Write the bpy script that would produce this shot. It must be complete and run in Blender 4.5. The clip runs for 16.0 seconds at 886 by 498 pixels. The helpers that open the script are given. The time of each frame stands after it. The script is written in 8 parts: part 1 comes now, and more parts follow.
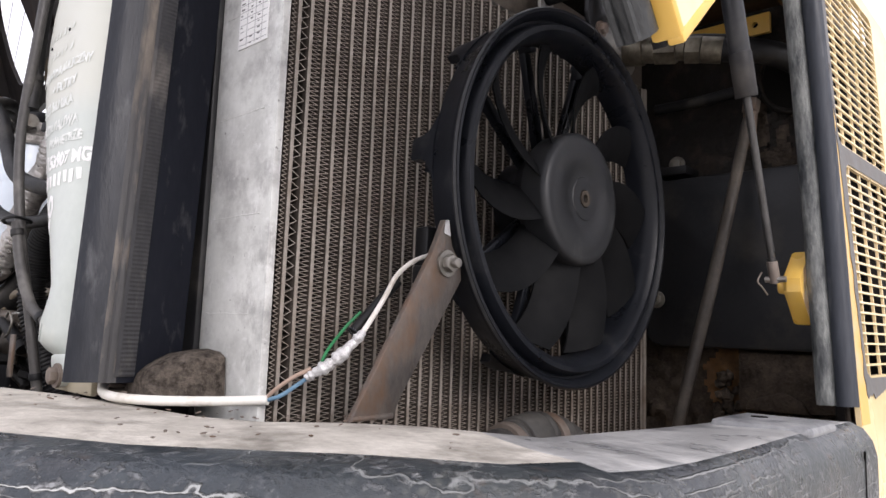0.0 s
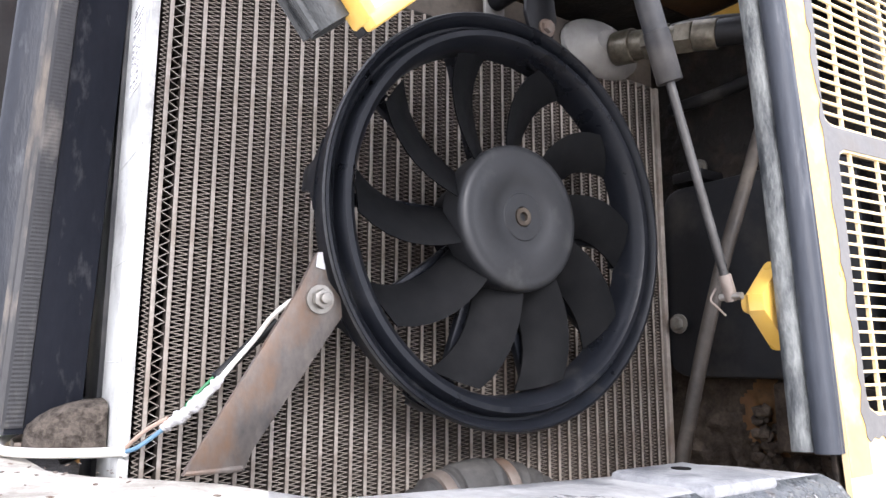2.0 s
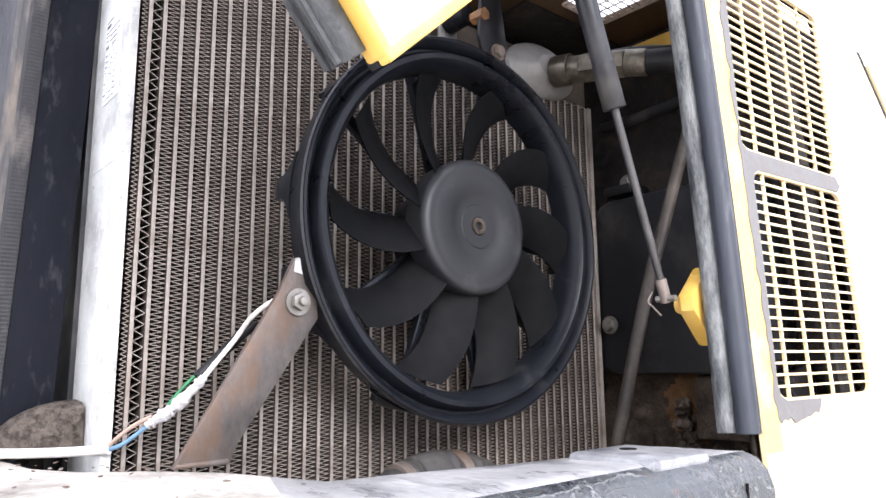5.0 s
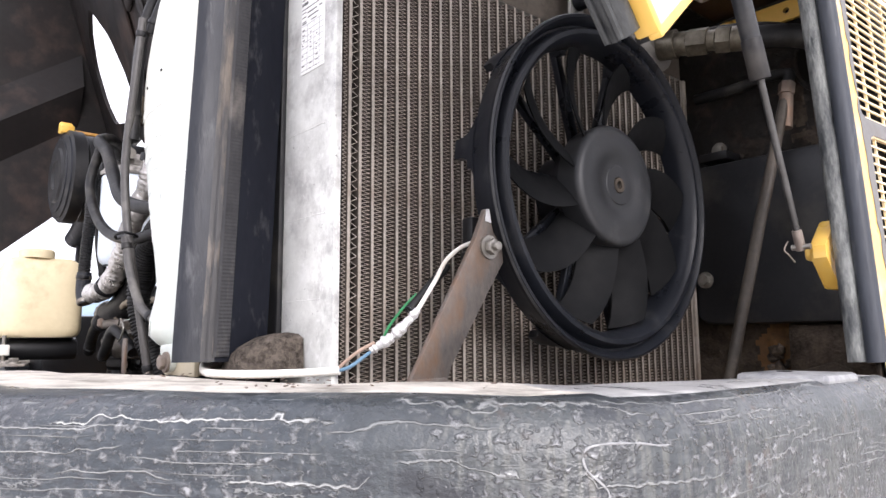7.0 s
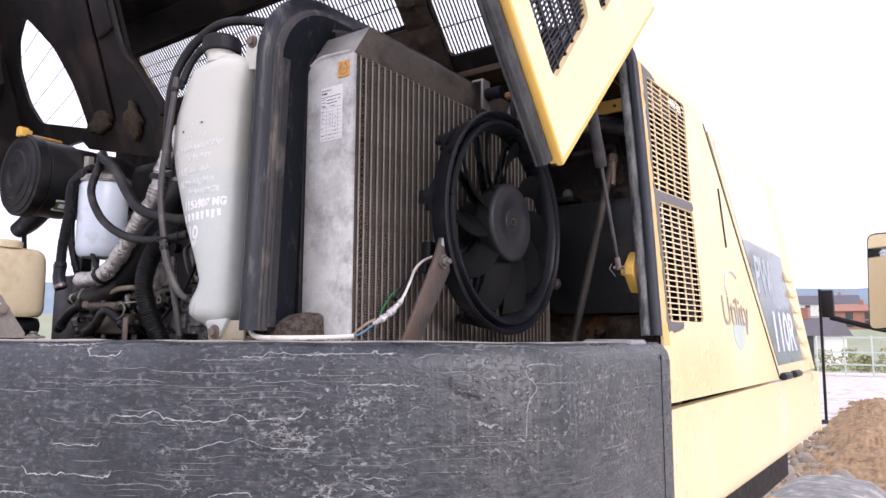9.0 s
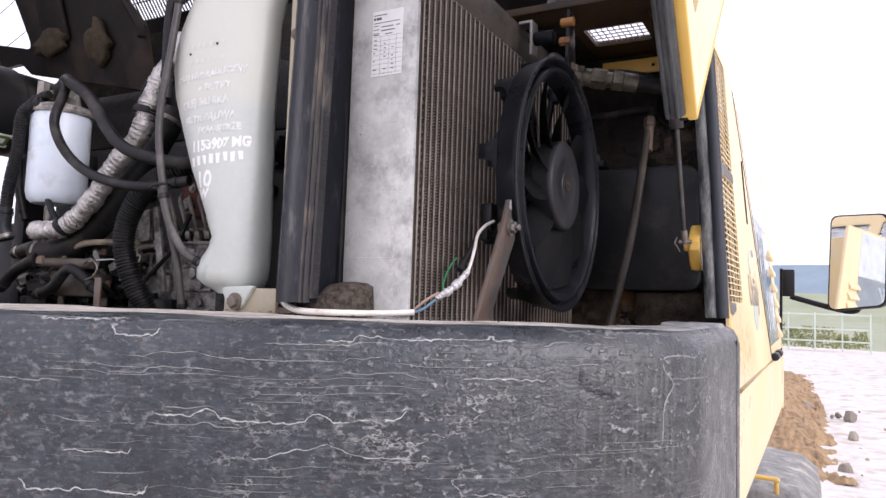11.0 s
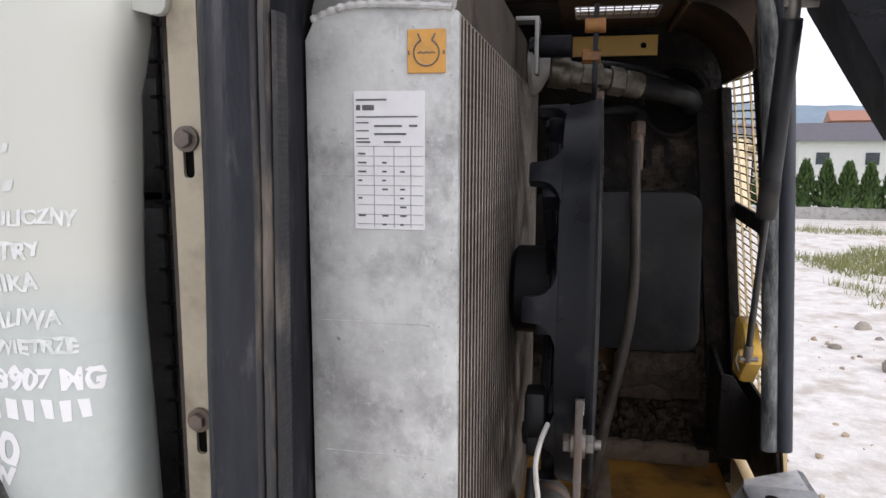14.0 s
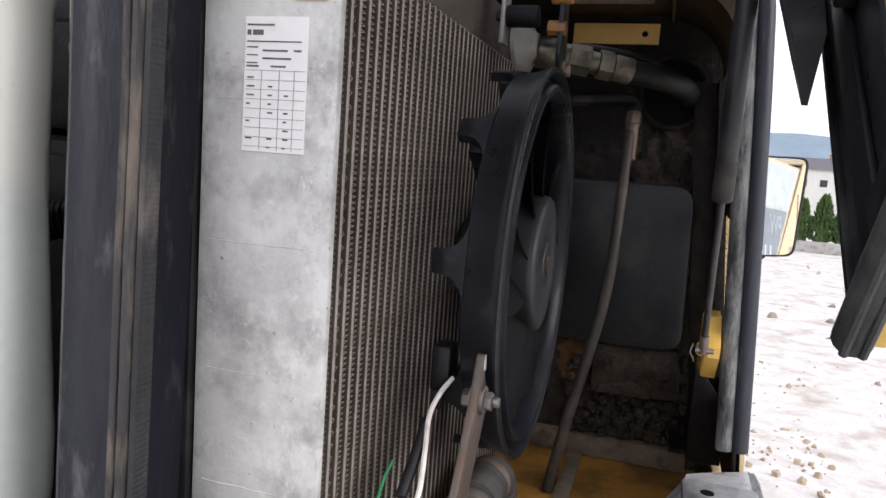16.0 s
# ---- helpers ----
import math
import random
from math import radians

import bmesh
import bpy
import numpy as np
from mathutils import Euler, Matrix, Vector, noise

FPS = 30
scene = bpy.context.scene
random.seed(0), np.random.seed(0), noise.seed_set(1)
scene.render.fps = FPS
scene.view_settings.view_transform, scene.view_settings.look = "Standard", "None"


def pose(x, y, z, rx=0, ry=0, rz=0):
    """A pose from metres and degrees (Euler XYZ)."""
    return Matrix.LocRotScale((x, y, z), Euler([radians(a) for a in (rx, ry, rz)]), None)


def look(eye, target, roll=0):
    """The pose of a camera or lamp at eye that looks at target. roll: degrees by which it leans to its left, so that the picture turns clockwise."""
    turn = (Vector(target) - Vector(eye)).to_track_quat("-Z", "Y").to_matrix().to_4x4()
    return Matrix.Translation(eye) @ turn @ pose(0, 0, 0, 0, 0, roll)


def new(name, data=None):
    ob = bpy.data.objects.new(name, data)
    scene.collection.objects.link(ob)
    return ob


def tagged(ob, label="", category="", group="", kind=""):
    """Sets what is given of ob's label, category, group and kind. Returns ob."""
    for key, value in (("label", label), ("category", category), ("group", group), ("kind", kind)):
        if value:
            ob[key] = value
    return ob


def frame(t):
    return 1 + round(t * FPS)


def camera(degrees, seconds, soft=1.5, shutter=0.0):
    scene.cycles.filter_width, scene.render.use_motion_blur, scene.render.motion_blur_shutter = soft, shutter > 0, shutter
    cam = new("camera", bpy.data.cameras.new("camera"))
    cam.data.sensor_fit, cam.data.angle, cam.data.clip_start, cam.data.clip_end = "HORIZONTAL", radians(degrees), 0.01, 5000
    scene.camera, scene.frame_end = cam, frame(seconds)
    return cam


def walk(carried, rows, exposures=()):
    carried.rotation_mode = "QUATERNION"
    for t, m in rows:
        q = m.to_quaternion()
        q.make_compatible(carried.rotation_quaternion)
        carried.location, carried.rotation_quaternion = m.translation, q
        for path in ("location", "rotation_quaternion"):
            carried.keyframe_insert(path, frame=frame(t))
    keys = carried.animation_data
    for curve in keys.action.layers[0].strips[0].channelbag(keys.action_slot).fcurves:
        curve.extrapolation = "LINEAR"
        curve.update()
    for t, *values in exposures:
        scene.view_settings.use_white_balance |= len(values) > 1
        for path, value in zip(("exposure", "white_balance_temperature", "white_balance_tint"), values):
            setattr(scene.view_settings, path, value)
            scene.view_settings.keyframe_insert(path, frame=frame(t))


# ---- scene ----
cam = camera(64.4, 16.0)
METRES, EYE, TILT, LEAN, TURN = 2.5, 1.55, 0.0, 0.0, 43.0
ROWS = [
    (0.0, 0.0, 0.0, 0.0, -0.24, 6.72, -2.05),
    (0.5, 0.0388, 0.0218, 0.0008, 8.78, 7.85, -1.61),
    (1.0, 0.0793, 0.0396, 0.0062, 12.37, 8.24, -1.42),
    (1.5, 0.0955, 0.0387, 0.0072, 13.71, 8.69, -0.31),
    (2.0, 0.099, 0.0359, 0.0049, 13.03, 8.99, -0.17),
    (2.5, 0.1005, 0.0305, 0.0061, 12.36, 9.3, -0.17),
    (3.0, 0.0995, 0.0304, 0.0053, 10.65, 9.28, -0.12),
    (3.5, 0.1004, 0.0302, 0.0051, 10.33, 9.89, 0.22),
    (4.0, 0.1018, 0.0289, 0.0049, 10.33, 10.27, 0.14),
    (6.5, 0.0276, -0.0306, -0.0098, -0.77, 7.53, 1.09),
    (7.0, 0.0142, -0.0342, -0.0146, 6.23, 7.57, 0.39),
    (7.5, 0.0069, -0.056, -0.0194, 7.12, 6.56, -2.0),
    (8.0, -0.0209, -0.1275, -0.0211, -2.82, 7.55, -0.16),
    (8.5, -0.0415, -0.177, -0.021, -4.99, 9.27, -0.6),
    (9.0, -0.063, -0.2147, -0.0252, -7.68, 7.04, -0.21),
    (9.5, -0.0912, -0.2418, -0.0273, -7.69, 5.34, 0.08),
    (12.0, -0.1595, -0.0067, 0.0105, -20.87, 3.42, -3.28),
    (12.5, -0.1533, 0.0322, 0.0621, -22.83, 1.03, -3.17),
    (13.0, -0.1603, 0.042, 0.1009, -26.39, -5.57, -1.79),
    (13.5, -0.1601, 0.0643, 0.1182, -30.06, -7.05, -0.2),
    (14.0, -0.1672, 0.0859, 0.1306, -31.34, -8.03, -0.2),
    (14.5, -0.1692, 0.0951, 0.1268, -30.4, -7.33, -3.07),
    (15.0, -0.1517, 0.08, 0.1321, -28.85, -7.27, -1.92),
    (15.5, -0.1361, 0.0627, 0.1222, -26.69, -5.07, -1.52),
    (16.0, -0.1208, 0.0553, 0.1099, -25.45, -7.27, -4.13),
]
walk(cam, [(t, pose(0, 0, EYE, TILT, LEAN, TURN) @ pose(METRES * x, METRES * y, METRES * z, 90 + pitch, roll, yaw)) for t, x, y, z, yaw, pitch, roll in ROWS],
     exposures=[(0.0, -0.02, 6600, 17), (0.5, 0.42, 6300, 16), (1.0, 1.24, 6200, 16), (2.0, 1.16, 6200, 16), (4.0, 1.16, 6200, 16), (6.5, 0.90, 6350, 18), (7.0, 0.66, 6500, 17), (7.5, 0.05, 6500, 18), (8.0, 0.08, 6400, 22), (8.5, -0.10, 6350, 25), (9.5, -0.1, 6400, 25), (12.0, -0.12, 6450, 20), (13.0, -0.16, 6450, 17), (14.5, -0.38, 6450, 15), (15.0, -0.40, 6450, 15), (16.0, -0.10, 6500, 16)])

# ---- world and sun: a bright overcast sky ----
world = bpy.data.worlds.new("overcast_sky")
scene.world = world
world.use_nodes = True
wn, wl = world.node_tree.nodes, world.node_tree.links
wn.clear()
sky = wn.new("ShaderNodeTexSky")
sky.sky_type, sky.sun_disc = "NISHITA", False
sky.sun_elevation, sky.sun_rotation = radians(26), radians(110)
sky.dust_density, sky.air_density = 4.0, 1.0
cloud = wn.new("ShaderNodeHueSaturation")
cloud.inputs["Saturation"].default_value = 0.15
veil = wn.new("ShaderNodeMix")
veil.data_type = "RGBA"
veil.inputs[0].default_value = 0.85
veil.inputs[7].default_value = (10.0, 10.3, 11.2, 1)
back = wn.new("ShaderNodeBackground")
back.inputs["Strength"].default_value = 0.15
wout = wn.new("ShaderNodeOutputWorld")
wl.new(sky.outputs[0], cloud.inputs["Color"])
wl.new(cloud.outputs[0], veil.inputs[6])
wl.new(veil.outputs[2], back.inputs["Color"])
wl.new(back.outputs[0], wout.inputs["Surface"])

sun = new("sun", bpy.data.lights.new("sun", "SUN"))
sun.data.energy, sun.data.angle, sun.data.color = 1.8, radians(28), (1.0, 0.98, 0.95)
sun.matrix_world = look((5.0, -1.8, 2.6), (0, 0, 0))


# ---- materials ----
def surface(name, dark, light, rough=0.6, metal=0.0, scale=12.0, fine=140.0, bump=0.15, dirt=None, dirt_amount=0.5, dirt_scale=6.0, stretch=(1, 1, 1), spec=0.5, rough_var=0.15, island=0.0):
    """Two tones mixed by coarse and fine grain, with dirt in patches and a fine relief."""
    m = bpy.data.materials.new(name)
    m.use_nodes = True
    n, l = m.node_tree.nodes, m.node_tree.links
    b = n["Principled BSDF"]
    co = n.new("ShaderNodeTexCoord")
    mp = n.new("ShaderNodeMapping")
    mp.inputs["Scale"].default_value = stretch
    l.new(co.outputs["Object"], mp.inputs["Vector"])

    def grain(s, detail=5.0):
        t = n.new("ShaderNodeTexNoise")
        t.inputs["Scale"].default_value, t.inputs["Detail"].default_value, t.inputs["Roughness"].default_value = s, detail, 0.62
        l.new(mp.outputs[0], t.inputs["Vector"])
        return t.outputs["Fac"]

    def span(v, lo, hi, a=0.0, b2=1.0):
        r = n.new("ShaderNodeMapRange")
        r.inputs["From Min"].default_value, r.inputs["From Max"].default_value = lo, hi
        r.inputs["To Min"].default_value, r.inputs["To Max"].default_value = a, b2
        l.new(v, r.inputs["Value"])
        return r.outputs[0]

    def mix(fac, a, c):
        x = n.new("ShaderNodeMix")
        x.data_type = "RGBA"
        for sock, v in ((x.inputs[0], fac), (x.inputs[6], a), (x.inputs[7], c)):
            if isinstance(v, tuple):
                sock.default_value = (*v, 1)
            elif isinstance(v, float):
                sock.default_value = v
            else:
                l.new(v, sock)
        return x.outputs[2]

    coarse, small = grain(scale), grain(fine, 3.0)
    both = n.new("ShaderNodeMath")
    both.operation = "MULTIPLY_ADD"
    l.new(small, both.inputs[0])
    both.inputs[1].default_value = 0.45
    l.new(coarse, both.inputs[2])
    col = mix(span(both.outputs[0], 0.48, 0.98), dark, light)
    if dirt:
        d = grain(dirt_scale, 8.0)
        col = mix(span(d, 0.62 - 0.3 * dirt_amount, 0.80 - 0.3 * dirt_amount, 0.0, 0.9), col, dirt)
    if island:
        info = n.new("ShaderNodeObjectInfo")
        hs = n.new("ShaderNodeHueSaturation")
        l.new(span(info.outputs["Random"], 0, 1, 1 - island, 1 + island), hs.inputs["Value"])
        l.new(col, hs.inputs["Color"])
        col = hs.outputs[0]
    l.new(col, b.inputs["Base Color"])
    l.new(span(coarse, 0.3, 0.7, max(0.03, rough - rough_var), min(1.0, rough + rough_var)), b.inputs["Roughness"])
    b.inputs["Metallic"].default_value, b.inputs["Specular IOR Level"].default_value = metal, spec
    if bump:
        bp = n.new("ShaderNodeBump")
        bp.inputs["Strength"].default_value, bp.inputs["Distance"].default_value = bump, 0.004
        l.new(both.outputs[0], bp.inputs["Height"])
        l.new(bp.outputs[0], b.inputs["Normal"])
    return m


aluminium = surface("cast_aluminium", (0.51, 0.515, 0.49), (0.67, 0.675, 0.645), 0.55, 0.12, 16, 120, 0.22, (0.33, 0.325, 0.315), 0.34, 22)
tank_alu = surface("tank_aluminium", (0.24, 0.235, 0.22), (0.38, 0.37, 0.35), 0.5, 0.45, 9, 90, 0.15, (0.32, 0.30, 0.27), 0.4, 12)
grey_steel = surface("dull_grey_steel", (0.13, 0.115, 0.10), (0.25, 0.23, 0.205), 0.55, 0.3, 22, 150, 0.2, (0.10, 0.075, 0.055), 0.36, 24)
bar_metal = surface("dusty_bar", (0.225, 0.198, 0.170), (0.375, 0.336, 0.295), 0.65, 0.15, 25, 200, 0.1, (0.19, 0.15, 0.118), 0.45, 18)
bar_side = surface("grimy_shaded_bar_side", (0.040, 0.033, 0.027), (0.090, 0.074, 0.061), 0.85, 0, 25, 200, 0.1, spec=0.2)
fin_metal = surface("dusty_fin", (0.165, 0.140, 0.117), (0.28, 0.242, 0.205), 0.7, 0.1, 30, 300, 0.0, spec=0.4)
fin_side = surface("shaded_fin_side", (0.034, 0.028, 0.023), (0.075, 0.063, 0.052), 0.8, 0.1, 30, 300, 0.0, spec=0.3)
# near-black for sheets and discs that stand in for shade in holes and gaps
hollow_shade = surface("hollow_shade", (0.004, 0.0036, 0.0032), (0.008, 0.0072, 0.0064), 0.9, 0, 20, 80, 0.0, spec=0.1)
fan_plastic = surface("fan_plastic", (0.006, 0.007, 0.0095), (0.0115, 0.0130, 0.0172), 0.36, 0, 14, 220, 0.05, (0.050, 0.050, 0.051), 0.15, 16, spec=0.25)
blade_plastic = surface("blade_plastic", (0.0025, 0.0028, 0.0033), (0.0045, 0.0048, 0.0055), 0.65, 0, 14, 220, 0.05, (0.008, 0.008, 0.0085), 0.3, 12, spec=0.12)
hub_plastic = surface("hub_plastic", (0.011, 0.0118, 0.0132), (0.019, 0.0198, 0.022), 0.5, 0, 10, 200, 0.06, (0.07, 0.07, 0.068), 0.3, 9)
rubber = surface("weathered_rubber", (0.0065, 0.0078, 0.0112), (0.025, 0.028, 0.036), 0.38, 0, 11, 150, 0.4, (0.12, 0.122, 0.128), 0.17, 34, (1, 1, 0.28), spec=0.32)
ribbed_rubber = surface("ribbed_grey_rubber", (0.015, 0.015, 0.0165), (0.040, 0.040, 0.042), 0.6, 0, 20, 170, 0.3, (0.11, 0.10, 0.09), 0.25, 30, (1, 1, 0.4), spec=0.3)
seal_rubber = surface("scuffed_seal_rubber", (0.030, 0.034, 0.037), (0.25, 0.258, 0.245), 0.6, 0, 46, 220, 0.9, (0.022, 0.025, 0.029), 0.38, 38, (1.2, 1.2, 0.40), spec=0.3)
hood_seal = surface("worn_black_edge_rubber", (0.013, 0.0145, 0.016), (0.078, 0.082, 0.080), 0.5, 0, 34, 160, 0.6, (0.014, 0.016, 0.019), 0.42, 24, (1.5, 0.5, 0.5), spec=0.4)
blue_rubber = surface("faded_blue_black_rubber", (0.014, 0.0165, 0.0225), (0.043, 0.049, 0.060), 0.5, 0, 12, 110, 0.3, (0.14, 0.145, 0.15), 0.22, 34, (1.4, 1.4, 0.25), spec=0.4)
lip_rubber = surface("worn_rubber_lip", (0.018, 0.018, 0.020), (0.052, 0.050, 0.049), 0.55, 0, 18, 160, 0.4, (0.15, 0.125, 0.10), 0.34, 50, (1, 1, 0.25))
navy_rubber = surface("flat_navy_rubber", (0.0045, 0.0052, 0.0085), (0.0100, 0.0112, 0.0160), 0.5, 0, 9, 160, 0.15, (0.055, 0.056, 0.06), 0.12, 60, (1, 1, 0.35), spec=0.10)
rubber_dark = surface("black_rubber", (0.004, 0.0044, 0.006), (0.008, 0.0086, 0.0115), 0.6, 0, 9, 160, 0.12, (0.05, 0.05, 0.052), 0.10, 60, (1, 1, 0.5), spec=0.2)
hose_rubber = surface("hose_rubber", (0.006, 0.006, 0.0065), (0.014, 0.014, 0.0148), 0.5, 0, 20, 160, 0.15, (0.06, 0.056, 0.05), 0.30, 14, spec=0.3)
foam = surface("dusty_foam", (0.035, 0.0290, 0.0240), (0.150, 0.126, 0.105), 0.95, 0, 110, 420, 1.0, (0.018, 0.014, 0.011), 0.40, 120, spec=0.15)
yellow = surface("yellow_paint", (0.74, 0.45, 0.085), (0.80, 0.51, 0.12), 0.38, 0, 3, 60, 0.02, (0.70, 0.50, 0.22), 0.25, 5)
yellow_side = surface("sunbleached_yellow_paint", (0.81, 0.63, 0.34), (0.87, 0.69, 0.40), 0.36, 0, 3, 60, 0.02, (0.79, 0.68, 0.48), 0.3, 5)
yellow_old = surface("grimy_yellow_paint", (0.40, 0.19, 0.035), (0.52, 0.27, 0.055), 0.55, 0, 9, 90, 0.1, (0.045, 0.028, 0.02), 0.55, 7)
yellow_edge = surface("half_faded_yellow_paint", (0.66, 0.40, 0.095), (0.76, 0.50, 0.16), 0.4, 0, 6, 90, 0.05, (0.62, 0.50, 0.30), 0.35, 14)
tan_rust = surface("dusty_tan_paint", (0.13, 0.098, 0.068), (0.27, 0.215, 0.155), 0.7, 0, 22, 130, 0.3, (0.07, 0.046, 0.03), 0.36, 28)
rust_paint = surface("rust_stained_paint", (0.11, 0.055, 0.02), (0.20, 0.10, 0.035), 0.75, 0, 18, 120, 0.3, (0.05, 0.03, 0.016), 0.35, 30)
dusty_hose = surface("dusty_hose_rubber", (0.026, 0.021, 0.017), (0.085, 0.070, 0.056), 0.6, 0, 14, 140, 0.2, (0.16, 0.138, 0.108), 0.30, 7)
bellows_rubber = surface("dusty_bellows_rubber", (0.030, 0.029, 0.028), (0.105, 0.099, 0.090), 0.7, 0, 22, 150, 0.3, (0.035, 0.034, 0.033), 0.4, 12)
vinyl = surface("grey_vinyl", (0.036, 0.034, 0.033), (0.085, 0.080, 0.076), 0.5, 0, 14, 140, 0.2, (0.18, 0.17, 0.155), 0.35, 14)
cover_plastic = surface("cover_plastic", (0.011, 0.0118, 0.0138), (0.021, 0.0222, 0.0252), 0.5, 0, 8, 160, 0.08, (0.045, 0.042, 0.038), 0.28, 10, spec=0.3)
dried_dirt = surface("dried_dirt", (0.035, 0.028, 0.022), (0.095, 0.078, 0.062), 0.9, 0, 26, 160, 0.8, (0.02, 0.015, 0.011), 0.4, 14, spec=0.2)
# soot; also the near-black put on backlit faces and filler blocks
sooty = surface("oily_soot_and_shade", (0.0035, 0.0029, 0.0025), (0.0150, 0.0118, 0.0095), 0.7, 0, 34, 180, 1.0, (0.034, 0.024, 0.017), 0.36, 30, spec=0.3)
grime = surface("dry_mud", (0.018, 0.0135, 0.0105), (0.095, 0.075, 0.058), 0.9, 0, 40, 220, 1.0, spec=0.2)
hood_inner = surface("sooty_black_paint", (0.003, 0.0025, 0.0026), (0.010, 0.0072, 0.0068), 0.65, 0, 6, 60, 0.35, (0.034, 0.0215, 0.017), 0.38, 7, spec=0.25)
black_paint = surface("black_paint", (0.006, 0.006, 0.007), (0.013, 0.013, 0.015), 0.45, 0, 12, 140, 0.1, (0.05, 0.046, 0.042), 0.26, 12, spec=0.25)
black_plastic = surface("black_plastic", (0.0045, 0.0046, 0.0055), (0.009, 0.0092, 0.0105), 0.5, 0, 12, 200, 0.08, (0.05, 0.045, 0.04), 0.25, 8, spec=0.35)
rust = surface("rusty_steel", (0.13, 0.105, 0.088), (0.24, 0.20, 0.17), 0.62, 0.35, 14, 160, 0.25, (0.20, 0.115, 0.07), 0.5, 11)
strut_steel = surface("heat_tinted_steel", (0.065, 0.060, 0.058), (0.175, 0.150, 0.130), 0.5, 0.35, 26, 190, 0.35, (0.15, 0.085, 0.048), 0.5, 22, (1, 0.8, 0.5))
spring_paint = surface("dusty_black_paint", (0.010, 0.0107, 0.0128), (0.023, 0.0245, 0.028), 0.42, 0, 12, 140, 0.1, (0.05, 0.048, 0.046), 0.3, 12, spec=0.4)
clod_soil = surface("dry_clod", (0.32, 0.245, 0.16), (0.56, 0.46, 0.33), 0.95, 0, 12, 90, 0.8, island=0.25)
zinc = surface("zinc_steel", (0.17, 0.155, 0.135), (0.33, 0.315, 0.285), 0.42, 0.7, 18, 160, 0.1, (0.14, 0.105, 0.075), 0.42, 30)
chrome = surface("rod_steel", (0.05, 0.048, 0.046), (0.10, 0.097, 0.093), 0.4, 0.6, 30, 160, 0.02, (0.03, 0.027, 0.024), 0.35, 40)
brass = surface("fitting_metal", (0.10, 0.088, 0.066), (0.25, 0.225, 0.175), 0.42, 0.6, 20, 160, 0.1, (0.07, 0.058, 0.042), 0.5, 25)
copper = surface("orange_fitting", (0.26, 0.11, 0.03), (0.40, 0.19, 0.055), 0.5, 0.2, 20, 160, 0.1, (0.05, 0.03, 0.02), 0.45, 25)
stained_brown = surface("soot_stained_paint", (0.022, 0.012, 0.0055), (0.075, 0.040, 0.015), 0.6, 0, 10, 120, 0.2, (0.008, 0.006, 0.005), 0.45, 9)
grimy_shaded_plate = surface("grimy_shaded_plate", (0.055, 0.045, 0.036), (0.13, 0.108, 0.088), 0.6, 0.1, 14, 120, 0.15, (0.03, 0.025, 0.02), 0.4, 18)
guard_plastic = surface("dusty_guard_plastic", (0.016, 0.015, 0.0145), (0.04, 0.037, 0.034), 0.6, 0, 20, 160, 0.1, spec=0.25)
tan_hose = surface("tan_rubber", (0.20, 0.165, 0.12), (0.34, 0.29, 0.22), 0.55, 0, 18, 140, 0.1, (0.08, 0.065, 0.05), 0.4, 20)
brown_felt = surface("brown_felt", (0.016, 0.011, 0.008), (0.055, 0.038, 0.027), 0.85, 0, 26, 180, 0.8, (0.010, 0.007, 0.005), 0.4, 12, spec=0.25)
felt_tan = surface("torn_tan_foam", (0.020, 0.015, 0.010), (0.075, 0.058, 0.038), 0.95, 0, 40, 200, 0.8, (0.025, 0.018, 0.012), 0.45, 22, spec=0.15)
strip_paint = surface("beige_strip", (0.42, 0.37, 0.27), (0.52, 0.46, 0.34), 0.5, 0.1, 8, 120, 0.06, (0.25, 0.21, 0.15), 0.35, 12)
engine_metal = surface("oily_cast_iron", (0.006, 0.0056, 0.0053), (0.030, 0.028, 0.0265), 0.5, 0.4, 25, 160, 0.5, (0.012, 0.010, 0.008), 0.45, 14, spec=0.35)
pump_metal = surface("pump_alloy", (0.15, 0.142, 0.132), (0.44, 0.42, 0.395), 0.5, 0.3, 40, 160, 0.5, (0.04, 0.034, 0.028), 0.54, 34)
foil = surface("crumpled_foil", (0.38, 0.36, 0.34), (0.72, 0.70, 0.68), 0.36, 0.75, 60, 200, 1.0, (0.13, 0.11, 0.09), 0.4, 18)
white_cable = surface("white_cable", (0.72, 0.69, 0.62), (0.82, 0.80, 0.76), 0.5, 0, 20, 160, 0.05, (0.5, 0.44, 0.36), 0.3, 30)
tape = surface("silver_tape", (0.42, 0.41, 0.40), (0.72, 0.72, 0.72), 0.35, 0.2, 60, 260, 0.6)
blue_wire = surface("blue_wire", (0.10, 0.20, 0.30), (0.16, 0.28, 0.38), 0.5, 0, 30, 160, 0.02)
green_wire = surface("green_wire", (0.02, 0.16, 0.06), (0.03, 0.24, 0.09), 0.45, 0, 30, 160, 0.02)
brown_wire = surface("brown_wire", (0.30, 0.21, 0.16), (0.38, 0.28, 0.22), 0.5, 0, 30, 160, 0.02)
paper = surface("label_paper", (0.76, 0.76, 0.75), (0.82, 0.82, 0.81), 0.5, 0, 30, 200, 0.02, (0.66, 0.65, 0.63), 0.25, 20)
ink = surface("label_ink", (0.07, 0.07, 0.07), (0.15, 0.15, 0.15), 0.6, 0, 60, 300, 0.0)
ink_grey = surface("label_ink_pale", (0.28, 0.28, 0.28), (0.36, 0.36, 0.36), 0.6, 0, 60, 300, 0.0)
orange_paper = surface("orange_sticker", (0.62, 0.30, 0.05), (0.70, 0.36, 0.08), 0.45, 0, 40, 200, 0.02, (0.45, 0.25, 0.08), 0.3, 40)
